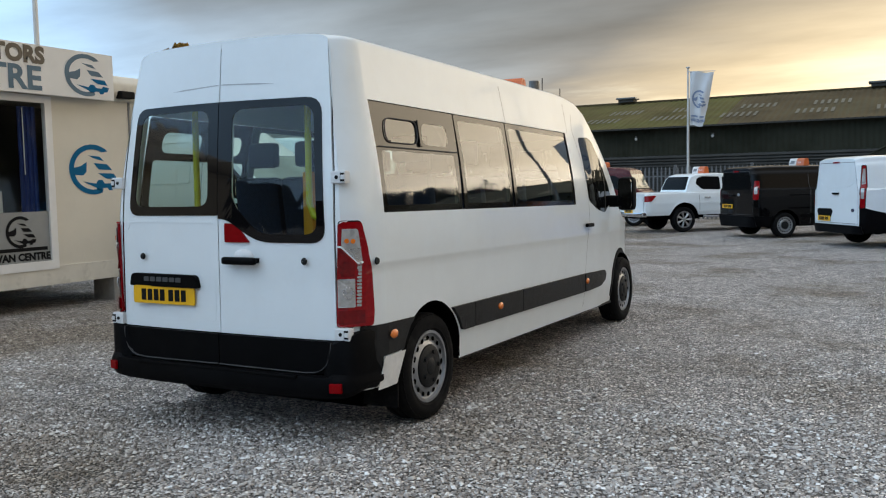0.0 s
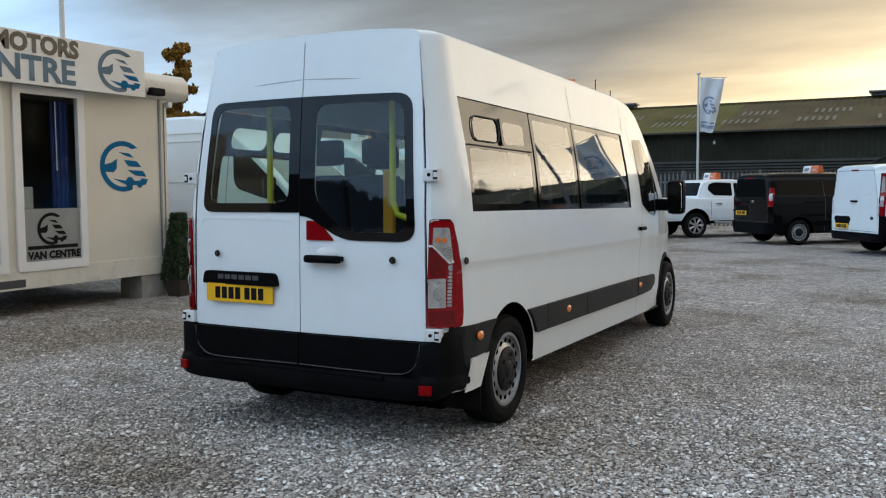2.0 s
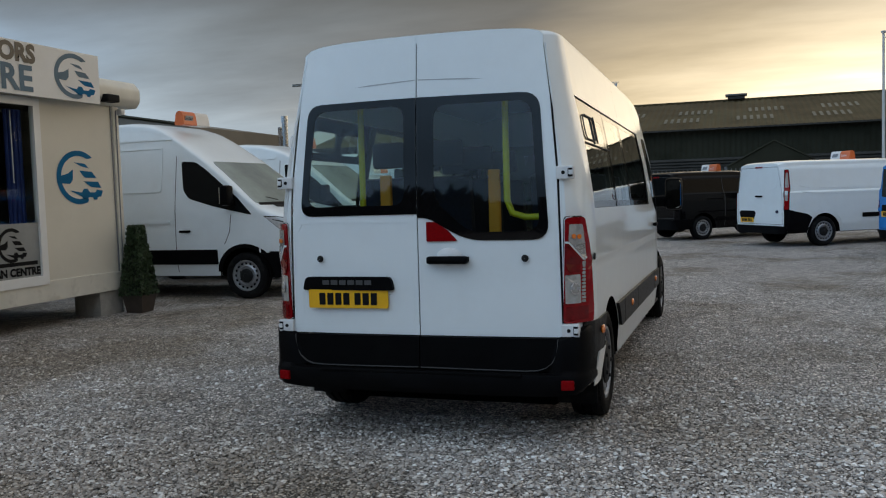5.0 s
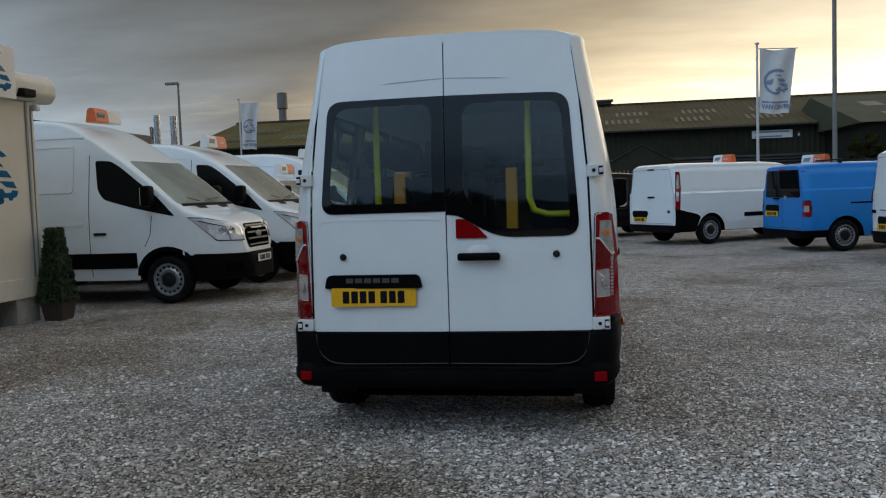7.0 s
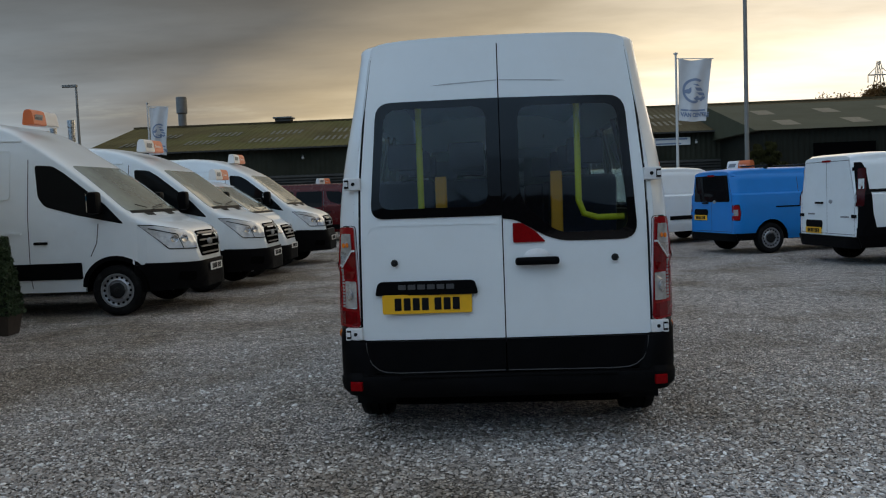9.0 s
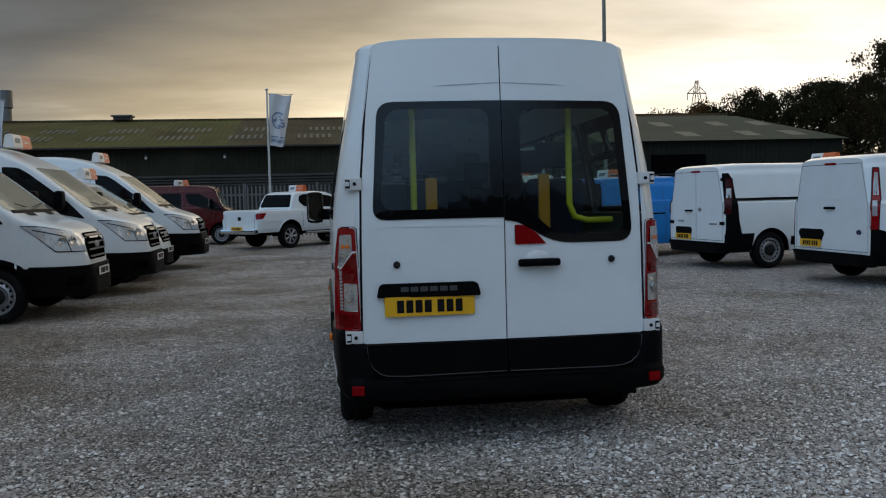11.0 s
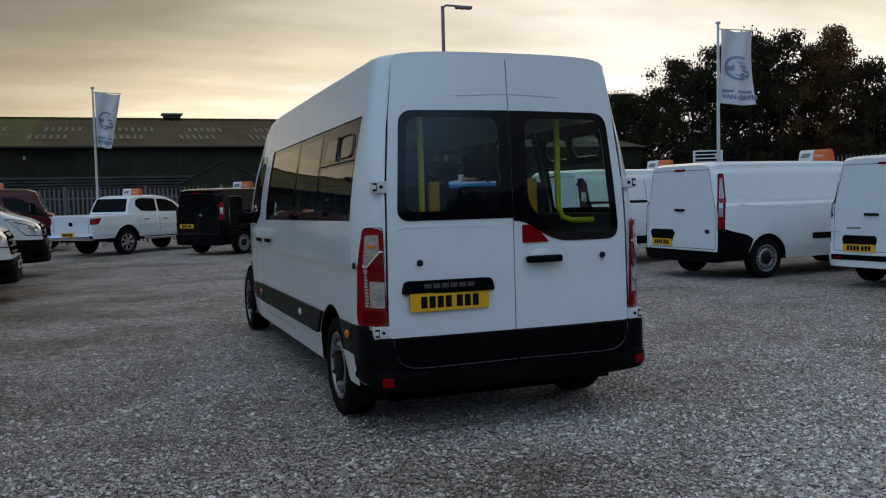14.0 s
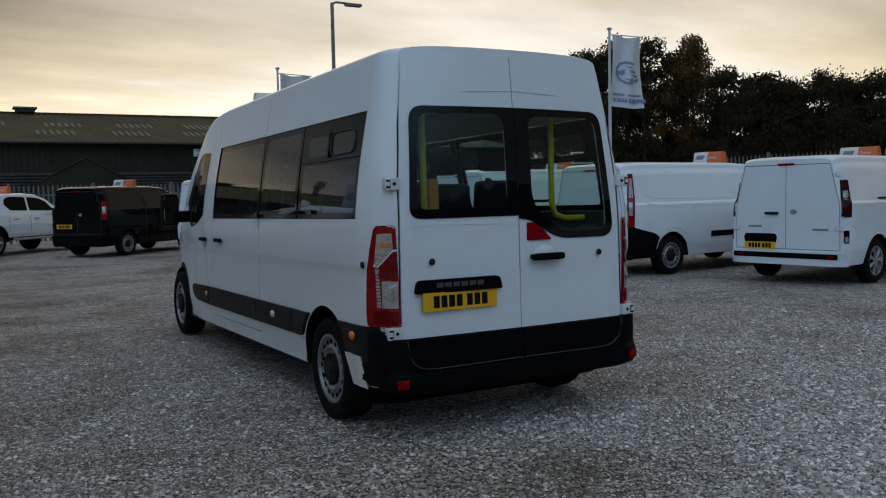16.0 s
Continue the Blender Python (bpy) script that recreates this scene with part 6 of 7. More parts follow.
part("base_rail", boxed((-cabin_deep, -cabin_len, 0.32), (0.018, 0.02, 0.565), 0.004), cabin_frame, cabin)
for a in (-2.75, -5.2):
    part("fork_pocket", boxed((-0.02, a, 0.345), (0.02, a + 0.42, 0.44)), seam_dark, cabin, "dark forklift pocket")
part("corner_post", boxed((-0.06, -0.10, 0.49), (0.02, 0.016, 2.80), 0.012), cabin_frame, cabin)
part("corner_groove", boxed((0.003, -0.135, 0.52), (0.012, -0.115, 2.78)), sign_grey, cabin)
bm = bmesh.new()
prof = rounded([(-0.24, 2.77), (0.07, 2.77), (0.14, 2.86), (0.14, 3.01), (0.05, 3.12), (-0.24, 3.14)], 0.03, 3)
ends = [[bm.verts.new((x, y, z)) for x, z in prof] for y in (-cabin_len - 0.2, 0.33)]
for e_ in ends:
    bm.faces.new(e_)
for k in range(len(prof)):
    bm.faces.new((ends[0][k - 1], ends[0][k], ends[1][k], ends[1][k - 1]))
part("roof_edge", bm, cabin_frame, cabin, "rounded cream roof edge", smooth=40)
part("roof_deck", boxed((-cabin_deep - 0.1, -cabin_len - 0.2, 2.80), (-0.08, 0.22, 3.10), 0.03), cabin_frame, cabin)
for a, b in wins:
    wdw = part("window_frame", sheet([(a, 0.53), (b, 0.53), (b, 2.75), (a, 2.75)], [[(a + 0.10, 0.64), (b - 0.10, 0.64), (b - 0.10, 2.66), (a + 0.10, 2.66)]], f=lambda p, q: (Vector((0.035, p, q)), Vector((1, 0, 0))), thick=0.07), upvc, cabin, "white window frame")
    part("pane", sheet([(a + 0.10, 0.64), (b - 0.10, 0.64), (b - 0.10, 2.66), (a + 0.10, 2.66)], f=lambda p, q: (Vector((0.0, p, q)), Vector((1, 0, 0)))), clear_glass, wdw)
    part("grey_film", sheet([(a + 0.10, 0.64), (b - 0.10, 0.64), (b - 0.10, 1.28), (a + 0.10, 1.28)], f=lambda p, q: (Vector((0.004, p, q)), Vector((1, 0, 0)))), film_grey, wdw, "grey film across the foot of the pane")
    c = (a + b) / 2
    logo(wdw, lambda p, q, c=c: (Vector((0.008, c - 0.02 + p, 1.03 + q)), Vector((1, 0, 0))), 0.40, ink)
    text_on("VAN CENTRE", c - 0.36, 0.67, 0.125, lambda p, q: (Vector((0.008, p, q)), Vector((1, 0, 0))), ink, wdw, bold=0.006)
    part("name_bar", sheet(rect(c - 0.36, 0.785, c + 0.36, 0.83), f=lambda p, q: (Vector((0.009, p, q)), Vector((1, 0, 0)))), ink, wdw)
curtain = material("blue_curtain", (0.01, 0.03, 0.16), 0.8, var=0.2, scale=6)
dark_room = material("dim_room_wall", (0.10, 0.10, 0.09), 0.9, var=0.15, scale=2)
# dark wall across the room, its dimness put into the colour
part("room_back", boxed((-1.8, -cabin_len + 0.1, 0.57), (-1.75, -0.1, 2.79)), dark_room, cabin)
for a, b in wins:
    bm = bmesh.new()
    for k in range(7):
        tube(bm, [(-0.16 + 0.02 * (k % 2), b - 0.13 - k * 0.035, 0.62), (-0.16 + 0.02 * (k % 2), b - 0.13 - k * 0.035, 2.62)], 0.022, 8)
    part("blind", bm, curtain, cabin, "blue vertical blind drawn aside", smooth=60)
    part("blind_chain", tube(bmesh.new(), [(-0.06, b - 0.36, 1.75), (-0.06, b - 0.36, 2.6)], 0.006, 5), upvc, cabin)
    part("desk", boxed((-0.9, a + 0.05, 1.22), (-0.3, b - 0.3, 1.26), 0.005), upvc, cabin)
    part("cupboard", boxed((-0.75, a + 0.12, 0.60), (-0.35, b - 0.4, 1.22), 0.01), sign_grey, cabin)
    part("printer", boxed((-0.75, a + 0.2, 1.262), (-0.4, b - 0.45, 1.55), 0.02), topper_white, cabin)
logo(cabin, lambda p, q: (Vector((0.004, -0.78 + p * 1.13, 1.82 + q)), Vector((1, 0, 0))), 0.68, logo_blue)
part("flood_lamp", boxed((0.08, -0.42, 2.80), (0.22, -0.18, 2.90), 0.02, m=None), ink, cabin, "black flood lamp under the roof edge")
part("alarm_box", boxed((0.0, -0.02, 2.66), (0.10, 0.06, 2.74), 0.02), hinge_white, cabin)
part("lamp_cable", tube(bmesh.new(), [(0.03, -0.05, 2.72), (0.02, -0.06, 0.5)], 0.008, 6), sign_grey, cabin)
# sign board on the roof edge
board = thing("sign_board", pose(-9.62, 8.47, 2.75, 0, 0, 0), "white sign board with brown and grey lettering on the cabin roof", "sign")
part("board_panel", boxed((-0.03, -9.0, 0.0), (0.012, 0.0, 0.61), 0.004), sign_white, board)
ff = lambda p, q: (Vector((0.014, p, q)), Vector((1, 0, 0)))
text_on("MOTORS", -2.24, 0.385, 0.28, ff, sign_brown, board, bold=0.014, squash=1.02)
text_on("CENTRE", -2.74, 0.055, 0.405, ff, sign_teal, board, bold=0.012, squash=1.08)
text_on("VAN", -3.85, 0.055, 0.405, ff, sign_teal, board, bold=0.014)
part("name_bar", sheet(rect(-3.9, 0.385, -2.42, 0.575), f=lambda p, q: (Vector((0.0155, p, q)), Vector((1, 0, 0)))), sign_brown, board)
logo(board, lambda p, q: (Vector((0.0155, -0.45 + p * 1.2, 0.305 + q)), Vector((1, 0, 0))), 0.55, sign_teal, foot=logo_blue)
for k, (x, y, lx, ly) in enumerate(((-10.02, 8.72, 0.42, 0.45), (-10.02, 5.9, 0.42, 0.45), (-12.5, 8.72, 0.42, 0.45), (-10.02, 2.2, 0.42, 0.45))):
    tagged(part("concrete_block", boxed((x - lx / 2, y - ly / 2, -0.01), (x + lx / 2, y + ly / 2, 0.318), 0.012), concrete), "weathered concrete block under the cabin", "concrete block", "cabin blocks")
# topiary in a planter
pot_mat = material("dark_brown_planter", (0.045, 0.032, 0.024), 0.6, var=0.15, scale=12)
leaf_mat = material("dark_box_leaf", (0.022, 0.045, 0.012), 0.6, var=0.4, scale=30)
plant = thing("potted_topiary", pose(-9.565, 8.97, 0), "clipped dark green cone of box in a square brown planter", "potted plant")
bm = bmesh.new()
a = [bm.verts.new((s * 0.12, q * 0.12, 0)) for s, q in ((1, 1), (-1, 1), (-1, -1), (1, -1))]
b = [bm.verts.new((s * 0.165, q * 0.165, 0.28)) for s, q in ((1, 1), (-1, 1), (-1, -1), (1, -1))]
c = [bm.verts.new((s * 0.145, q * 0.145, 0.28)) for s, q in ((1, 1), (-1, 1), (-1, -1), (1, -1))]
d = [bm.verts.new((s * 0.14, q * 0.14, 0.25)) for s, q in ((1, 1), (-1, 1), (-1, -1), (1, -1))]
for p, q in ((a, b), (b, c), (c, d)):
    for k in range(4):
        bm.faces.new((p[k], p[(k + 1) % 4], q[(k + 1) % 4], q[k]))
bm.faces.new(a)
bm.faces.new(d)
part("planter", bm, pot_mat, plant)


def leaf_cloud(points, size, rnd, aspect=0.6):
    """Many small leaf faces at points, as vertices and quads."""
    vs, fs = [], []
    for p in points:
        q = Euler((rnd.uniform(0, 6.3), rnd.uniform(0, 6.3), rnd.uniform(0, 6.3))).to_matrix()
        s = size * rnd.uniform(0.6, 1.4)
        i = len(vs)
        for a_, b_ in ((-1, 0), (0, -aspect), (1, 0), (0, aspect)):
            vs.append(Vector(p) + q @ Vector((a_ * s, b_ * s, 0.15 * s * abs(a_))))
        fs.append((i, i + 1, i + 2, i + 3))
    return vs, fs


def mesh_part(name, vs, fs, mat, parent=None, label=""):
    me = bpy.data.meshes.new(name)
    me.from_pydata([tuple(v) for v in vs], [], fs)
    me.materials.append(mat)
    ob = new(name, me)
    if parent is not None:
        ob.parent = parent
    if label:
        ob["label"] = label
    return ob


rnd = random.Random(12)
pts = []
for k in range(4200):
    z = rnd.uniform(0.24, 1.17)
    h = (z - 0.24) / 0.93
    half = 0.185 * (1 - h) + 0.075 * h
    u, v = rnd.uniform(-1, 1), 1.0 if rnd.random() < 0.8 else rnd.uniform(0.7, 1)
    sd = rnd.choice(((v, u), (-v, u), (u, v), (u, -v)))
    pts.append((sd[0] * half + rnd.gauss(0, 0.006), sd[1] * half + rnd.gauss(0, 0.006), z))
vs, fs = leaf_cloud(pts, 0.02, rnd)
mesh_part("foliage", vs, fs, leaf_mat, plant)
# solid dark cone that fills the inside of the leaves
core = bmesh.new()
bmesh.ops.create_cone(core, segments=4, radius1=0.235, radius2=0.09, depth=0.90, cap_ends=True, matrix=Matrix.Translation((0, 0, 0.69)) @ Matrix.Rotation(radians(45), 4, "Z"))
part("inner_growth", core, material("dark_topiary_core", (0.008, 0.013, 0.005), 0.9), plant)

# ---- warehouse ----
clad = material("dark_green_cladding", (0.035, 0.036, 0.025), 0.7, spec=0.12, var=0.15, scale=0.5, second=(0.018, 0.019, 0.012), sscale=0.25)
clad_low = material("dark_grey_cladding", (0.056, 0.055, 0.051), 0.7, spec=0.12, var=0.15, scale=0.6)
moss = material("mossy_sheet_roof", (0.105, 0.085, 0.036), 0.9, spec=0.1, var=0.28, scale=0.35, second=(0.115, 0.115, 0.035), sscale=0.12, cover=(0.45, 0.7), bump=0.006, bscale=8)
moss_grey = material("grey_sheet_roof", (0.092, 0.069, 0.038), 0.9, spec=0.1, var=0.25, scale=0.35, second=(0.10, 0.084, 0.046), sscale=0.16, cover=(0.45, 0.7), bump=0.006, bscale=8)
roof_light = material("pale_roof_light_sheet", (0.105, 0.095, 0.062), 0.6, var=0.3, scale=3)
fan_metal = material("weathered_metal", (0.16, 0.16, 0.155), 0.5, metal=0.5, var=0.15, scale=3)
wh = thing("warehouse", pose(0, 0, 0), "long dark green warehouse with a mossy ribbed roof", "warehouse")


def ribbed(x0, x1, p0, p1, pitch, depth, mat, name, parent, normal):
    """Corrugated sheet between the lines p0 and p1 of (y, z), running along x."""
    n = int((x1 - x0) / pitch)
    bm = bmesh.new()
    a, b = [], []
    nv = Vector(normal).normalized()
    prof = ((0.0, 0), (0.25, 1), (0.5, 1), (0.75, 0))
    for k in range(n):
        for q, h in prof:
            x = x0 + (k + q) * pitch
            a.append(bm.verts.new(Vector((x, p0[0], p0[1])) + nv * depth * h))
            b.append(bm.verts.new(Vector((x, p1[0], p1[1])) + nv * depth * h))
    for k in range(len(a) - 1):
        bm.faces.new((a[k], a[k + 1], b[k + 1], b[k]))
    return part(name, bm, mat, parent)


WY, EZ, RY, RZ = 58.4, 5.1, 69.0, 7.72
X0, X1 = -32.0, 30.0
ribbed(X0, X1, (WY, 3.15), (WY, EZ), 0.34, 0.035, clad, "upper_cladding", wh, (0, -1, 0))
for k in range(17):
    bm = bmesh.new()
    z = k * 0.188
    sl = [bm.verts.new((x, y, zz)) for x in (X0, X1) for y, zz in ((WY - 0.03, z), (WY - 0.17, z + 0.012), (WY - 0.17, z + 0.035), (WY - 0.03, z + 0.17))]
    for m in range(3):
        bm.faces.new((sl[m], sl[m + 4], sl[m + 5], sl[m + 1]))
    part("louvre", bm, clad_low, wh)
part("lower_wall", boxed((X0, WY - 0.02, 0), (X1, WY + 0.1, 3.2)), clad_low, wh)
ribbed(X0 - 0.3, -10.5, (WY - 0.5, EZ - 0.05), (RY, RZ), 0.42, 0.045, moss, "roof", wh, (0, -0.25, 1))
ribbed(X0 - 0.3 + int((-10.5 - X0 + 0.3) / 0.42) * 0.42 - 0.12, X1 + 0.3, (WY - 0.5, EZ - 0.05), (RY, RZ), 0.42, 0.045, moss_grey, "roof", wh, (0, -0.25, 1))
ribbed(X0 - 0.3, X1 + 0.3, (RY, RZ), (RY + 10.6, EZ), 0.42, 0.045, moss_grey, "roof", wh, (0, 0.25, 1))
part("gutter", boxed((X0 - 0.3, WY - 0.62, EZ - 0.13), (X1 + 0.3, WY - 0.50, EZ - 0.03)), clad_low, wh)
part("ridge_cap", boxed((X0 - 0.3, RY - 0.25, RZ - 0.02), (X1 + 0.3, RY + 0.25, RZ + 0.12)), moss_grey, wh)
for x in (X0, X1 - 0.2):
    bm = bmesh.new()
    vv = [bm.verts.new(p) for p in ((x, WY, 0), (x, RY + 10.6, 0), (x, RY + 10.6, EZ), (x, RY, RZ), (x, WY, EZ))]
    w2_ = [bm.verts.new(v.co + Vector((0.2, 0, 0))) for v in vv]
    bm.faces.new(vv)
    bm.faces.new(w2_[::-1])
    for k in range(5):
        bm.faces.new((vv[k], vv[k - 1], w2_[k - 1], w2_[k]))
    part("gable", bm, clad, wh)
part("back_wall", boxed((X0, RY + 10.5, 0), (X1, RY + 10.6, EZ)), clad, wh)
sl = (RZ - EZ) / (RY - WY + 0.5)
for x in [-30 + 4.7 * i for i in range(12)]:
    for y0 in (60.2, 63.4):
        zz = EZ - 0.05 + (y0 - WY + 0.5) * sl + 0.085
        for j in range(6):
            xa = x + j * 0.42 + (0.8 if y0 > 62 else 0)
            bm = bmesh.new()
            bm.faces.new([bm.verts.new(p) for p in ((xa, y0, zz), (xa + 0.2, y0, zz), (xa + 0.2, y0 + 1.6, zz + 1.6 * sl), (xa, y0 + 1.6, zz + 1.6 * sl))])
            part("roof_light", bm, roof_light, wh)
for x in (-19.95, -1.8):
    v = thing("roof_vent", pose(x, 69.0, RZ + 0.1), "dark box ventilator on the warehouse ridge", "roof ventilator", "roof ventilators")
    bm = bmesh.new()
    box(bm, (-0.62, -0.5, 0), (0.62, 0.5, 0.22))
    part("vent_base", bm, clad_low, v)
    part("vent_hood", boxed((-0.78, -0.62, 0.225), (0.78, 0.62, 0.37), 0.05), fan_metal, v, smooth=40)
for x in (-16.3, -11.25, 10.4):
    l = thing("wall_lamp", pose(x, WY - 0.1, 4.35), "small white bulkhead lamp on the warehouse wall", "wall lamp", "wall lamps")
    bm = bmesh.new()
    bmesh.ops.create_uvsphere(bm, u_segments=14, v_segments=8, radius=0.09)
    part("globe", bm, topper_white, l, smooth=60)
    part("bracket", boxed((-0.06, 0.02, 0.02), (0.06, 0.15, 0.20), 0.01), fan_metal, l)
# low gabled porch against the wall
porch = thing("lean_to", pose(0.28, WY - 3.9, 0), "low dark shed with a shallow gable beside the warehouse", "shed")
bm = bmesh.new()
vv = [bm.verts.new((x, y, z)) for y in (0, 3.7) for x, z in ((-2.6, 0), (2.6, 0), (2.6, 2.5), (0, 3.93), (-2.6, 2.5))]
bm.faces.new(vv[:5])
bm.faces.new(vv[5:][::-1])
for k in range(5):
    bm.faces.new((vv[k], vv[(k + 1) % 5], vv[5 + (k + 1) % 5], vv[5 + k]))
part("shed_body", bm, clad, porch)
for s in (1, -1):
    part("barge_board", tube(bmesh.new(), [(0, -0.03, 3.95), (s * 2.7, -0.03, 2.48)], 0.05, 4), clad, porch)

# second shed to the right
shed = thing("green_shed", pose(0, 0, 0), "green metal shed with a pale green hipped roof", "shed")
green_roof = material("grey_green_sheet_roof", (0.066, 0.068, 0.043), 0.8, spec=0.15, var=0.12, scale=0.4, second=(0.066, 0.07, 0.048), sscale=0.2)
bm = bmesh.new()
shed_clad = material("black_green_cladding", (0.019, 0.020, 0.015), 0.7, spec=0.1, var=0.15, scale=0.5)
part("shed_wall", box(bm, (12.0, 49.4, 0), (27.2, 60.0, 4.42)), shed_clad, shed)
ribbed(12.0, 27.2, (49.39, 0.0), (49.39, 4.4), 0.30, 0.035, shed_clad, "front_cladding", shed, (0, -1, 0))
bm = bmesh.new()
vv = [bm.verts.new(p) for p in ((11.5, 49.0, 4.42), (27.5, 49.0, 4.42), (27.5, 70.0, 4.42), (11.5, 70.0, 4.42), (11.5, 60, 6.8), (28.7 - 3.2, 60, 6.8))]
for ids in ((0, 1, 5, 4), (1, 2, 5), (2, 3, 4, 5), (0, 4, 3), (3, 2, 1, 0)):
    bm.faces.new([vv[i] for i in ids])
part("shed_roof", bm, green_roof, shed)
for x in (13.5, 17.5, 21.5, 24.5):
    for y0 in (50.5, 55.0):
        zz = 4.42 + (y0 - 49) * 2.38 / 11 + 0.02
        bm = bmesh.new()
        bm.faces.new([bm.verts.new(p) for p in ((x, y0, zz), (x + 1.1, y0, zz), (x + 1.1, y0 + 2, zz + 0.433), (x, y0 + 2, zz + 0.433))])
        part("roof_light", bm, roof_light, shed)
# black panel on the wall, painted for the shade inside the doorway
part("shed_door", boxed((14.8, 49.22, 0), (18.2, 49.42, 3.6)), dark_wheel, shed, "dark open doorway")

# ---- poles, flags, chimneys ----
flag_mat = material("white_flag_cloth", (0.62, 0.62, 0.63), 0.8, var=0.05, scale=4)
flag_blue = material("faded_blue_print", (0.20, 0.25, 0.36), 0.8)
pole_mat = material("pale_flagpole", (0.55, 0.55, 0.54), 0.4, var=0.08, scale=3)
post_mat = material("galvanised_post", (0.20, 0.20, 0.19), 0.55, metal=0.4, var=0.15, scale=4)


def flag(x, y, h, fw, fh, az, seed, droop=0.0):
    """A tall pole with a banner on a top arm."""
    t = thing("flagpole", pose(x, y, 0, 0, 0, -az), "white banner with a blue emblem on a pale pole", "flag", "flags")
    part("pole", tube(bmesh.new(), [(0, 0, -0.02), (0, 0, h * 0.5), (0, 0, h)], 0.05, 10, r_end=0.03), pole_mat, t, smooth=60)
    bm = bmesh.new()
    lathe(bm, [(0.001, h + 0.08), (0.06, h + 0.06), (0.065, h + 0.03), (0.03, h)], 12, "z")
    part("finial", bm, pole_mat, t, smooth=60)
    part("arm", tube(bmesh.new(), [(0.02, 0, h - 0.10), (fw + 0.1, 0, h - 0.14)], 0.014, 6), pole_mat, t)
    zt = h - 0.12

    def f(a, b):
        u = a / fw
        k = 1 - (zt - b) / fh
        return Vector((0.06 + a * (1 - droop * (1 - k)), 0.07 * math.sin(5 * u + seed + 2.5 * k) * (0.3 + u) * (1.2 - k) + 0.05 * math.sin(9 * u - 4 * k + seed), b - 0.05 * u + 0.02 * math.sin(6 * u + seed))), Vector((0, -1, 0))
    part("banner", sheet(rect(0.0, zt - fh, fw, zt), step=0.045, f=f), flag_mat, t, smooth=80)
    for sgn in (1, -1):
        g_ = lambda a, b, sgn=sgn: (f(fw * 0.5 + a, zt - fh * 0.50 + b)[0] + Vector((0, -0.015 * sgn, 0)), Vector((0, -1, 0)))
        logo(t, g_, fw * 0.74, flag_blue)
        if sgn > 0:
            text_on("VAN CENTRE", -fw * 0.43, -fh * 0.425, fw * 0.165, g_, flag_blue, t, bold=0.008)
        part("name_bar", sheet(rect(-fw * 0.43, -fh * 0.335, fw * 0.43, -fh * 0.308), step=0.2, f=g_), flag_blue, t)


flag(-6.6, 30.0, 5.25, 0.80, 1.78, 2, 0.3, 0.44)
flag(7.53, 16.2, 5.38, 0.78, 1.74, 14, 1.4, -0.12)
flag(1.70, 24.0, 5.15, 0.95, 1.72, 0, 2.2, 0.20)
flag(-17.62, 34.42, 5.65, 0.80, 1.95, -4, 3.7, 0.25)

lamp = thing("street_lamp", pose(4.05, 25.4, 0), "tall dark grey lamp post with a short arm", "street lamp")
part("post", tube(bmesh.new(), [(0, 0, -0.02), (0, 0, 1.2), (0, 0, 1.25), (0, 0, 7.55)], 0.095, 12, r_end=0.055), post_mat, lamp, smooth=60)
part("arm", tube(bmesh.new(), [(0, 0, 7.5), (0.12, 0, 7.58), (0.5, -0.1, 7.55)], 0.035, 8), post_mat, lamp)
part("lamp_head", boxed((0.40, -0.22, 7.46), (0.95, -0.02, 7.56), 0.03), post_mat, lamp)
lamp2 = thing("street_lamp", pose(-25.6, 45.0, 0), "distant grey street lamp with a short arm", "street lamp")
part("post", tube(bmesh.new(), [(0, 0, -0.02), (0, 0, 8.0)], 0.11, 8, r_end=0.06), post_mat, lamp2)
part("lamp_head", boxed((-0.75, -0.1, 7.95), (0.05, 0.1, 8.1), 0.03), post_mat, lamp2)
flue = material("stainless_flue", (0.55, 0.55, 0.55), 0.25, metal=1.0, var=0.08, scale=2)
for x, y, z, r_ in ((-27.0, 45.0, 6.3, 0.17), (-26.0, 45.0, 6.2, 0.18), (-27.5, 45.3, 5.7, 0.10)):
    c = thing("flue", pose(x, y, 0), "shiny stainless steel flue pipe", "flue", "flues")
    bm = bmesh.new()
    lathe(bm, [(r_, 0), (r_, z - 0.4), (r_ * 1.12, z - 0.38), (r_ * 1.12, z), (r_ * 0.9, z), (r_ * 0.9, z - 0.3)], 20, "z")
    part("pipe", bm, flue, c, smooth=40)
ch = thing("chimney", pose(-30.4, 75.0, 0), "tall grey metal chimney behind the warehouse", "chimney")
bm = bmesh.new()
lathe(bm, [(0.36, 0), (0.36, 9.4), (0.48, 9.5), (0.48, 10.85), (0.42, 10.9), (0.40, 10.3)], 20, "z")
part("stack", bm, fan_metal, ch, smooth=40)

# palisade fence
fence_mat = material("galvanised_palisade", (0.15, 0.155, 0.16), 0.55, metal=0.2, var=0.15, scale=3)
pale_bm = bmesh.new()
vv = [pale_bm.verts.new(p) for p in ((-0.033, 0, 0.05), (0, -0.02, 0.05), (0.033, 0, 0.05), (0.033, 0, 1.9), (0.012, -0.012, 2.05), (0, -0.02, 2.0), (-0.012, -0.012, 2.05), (-0.033, 0, 1.9))]
pale_bm.faces.new((vv[0], vv[1], vv[5], vv[6], vv[7]))
pale_bm.faces.new((vv[1], vv[2], vv[3], vv[4], vv[5]))
pale_me = bpy.data.meshes.new("pale")
pale_bm.to_mesh(pale_me)
pale_me.materials.append(fence_mat)


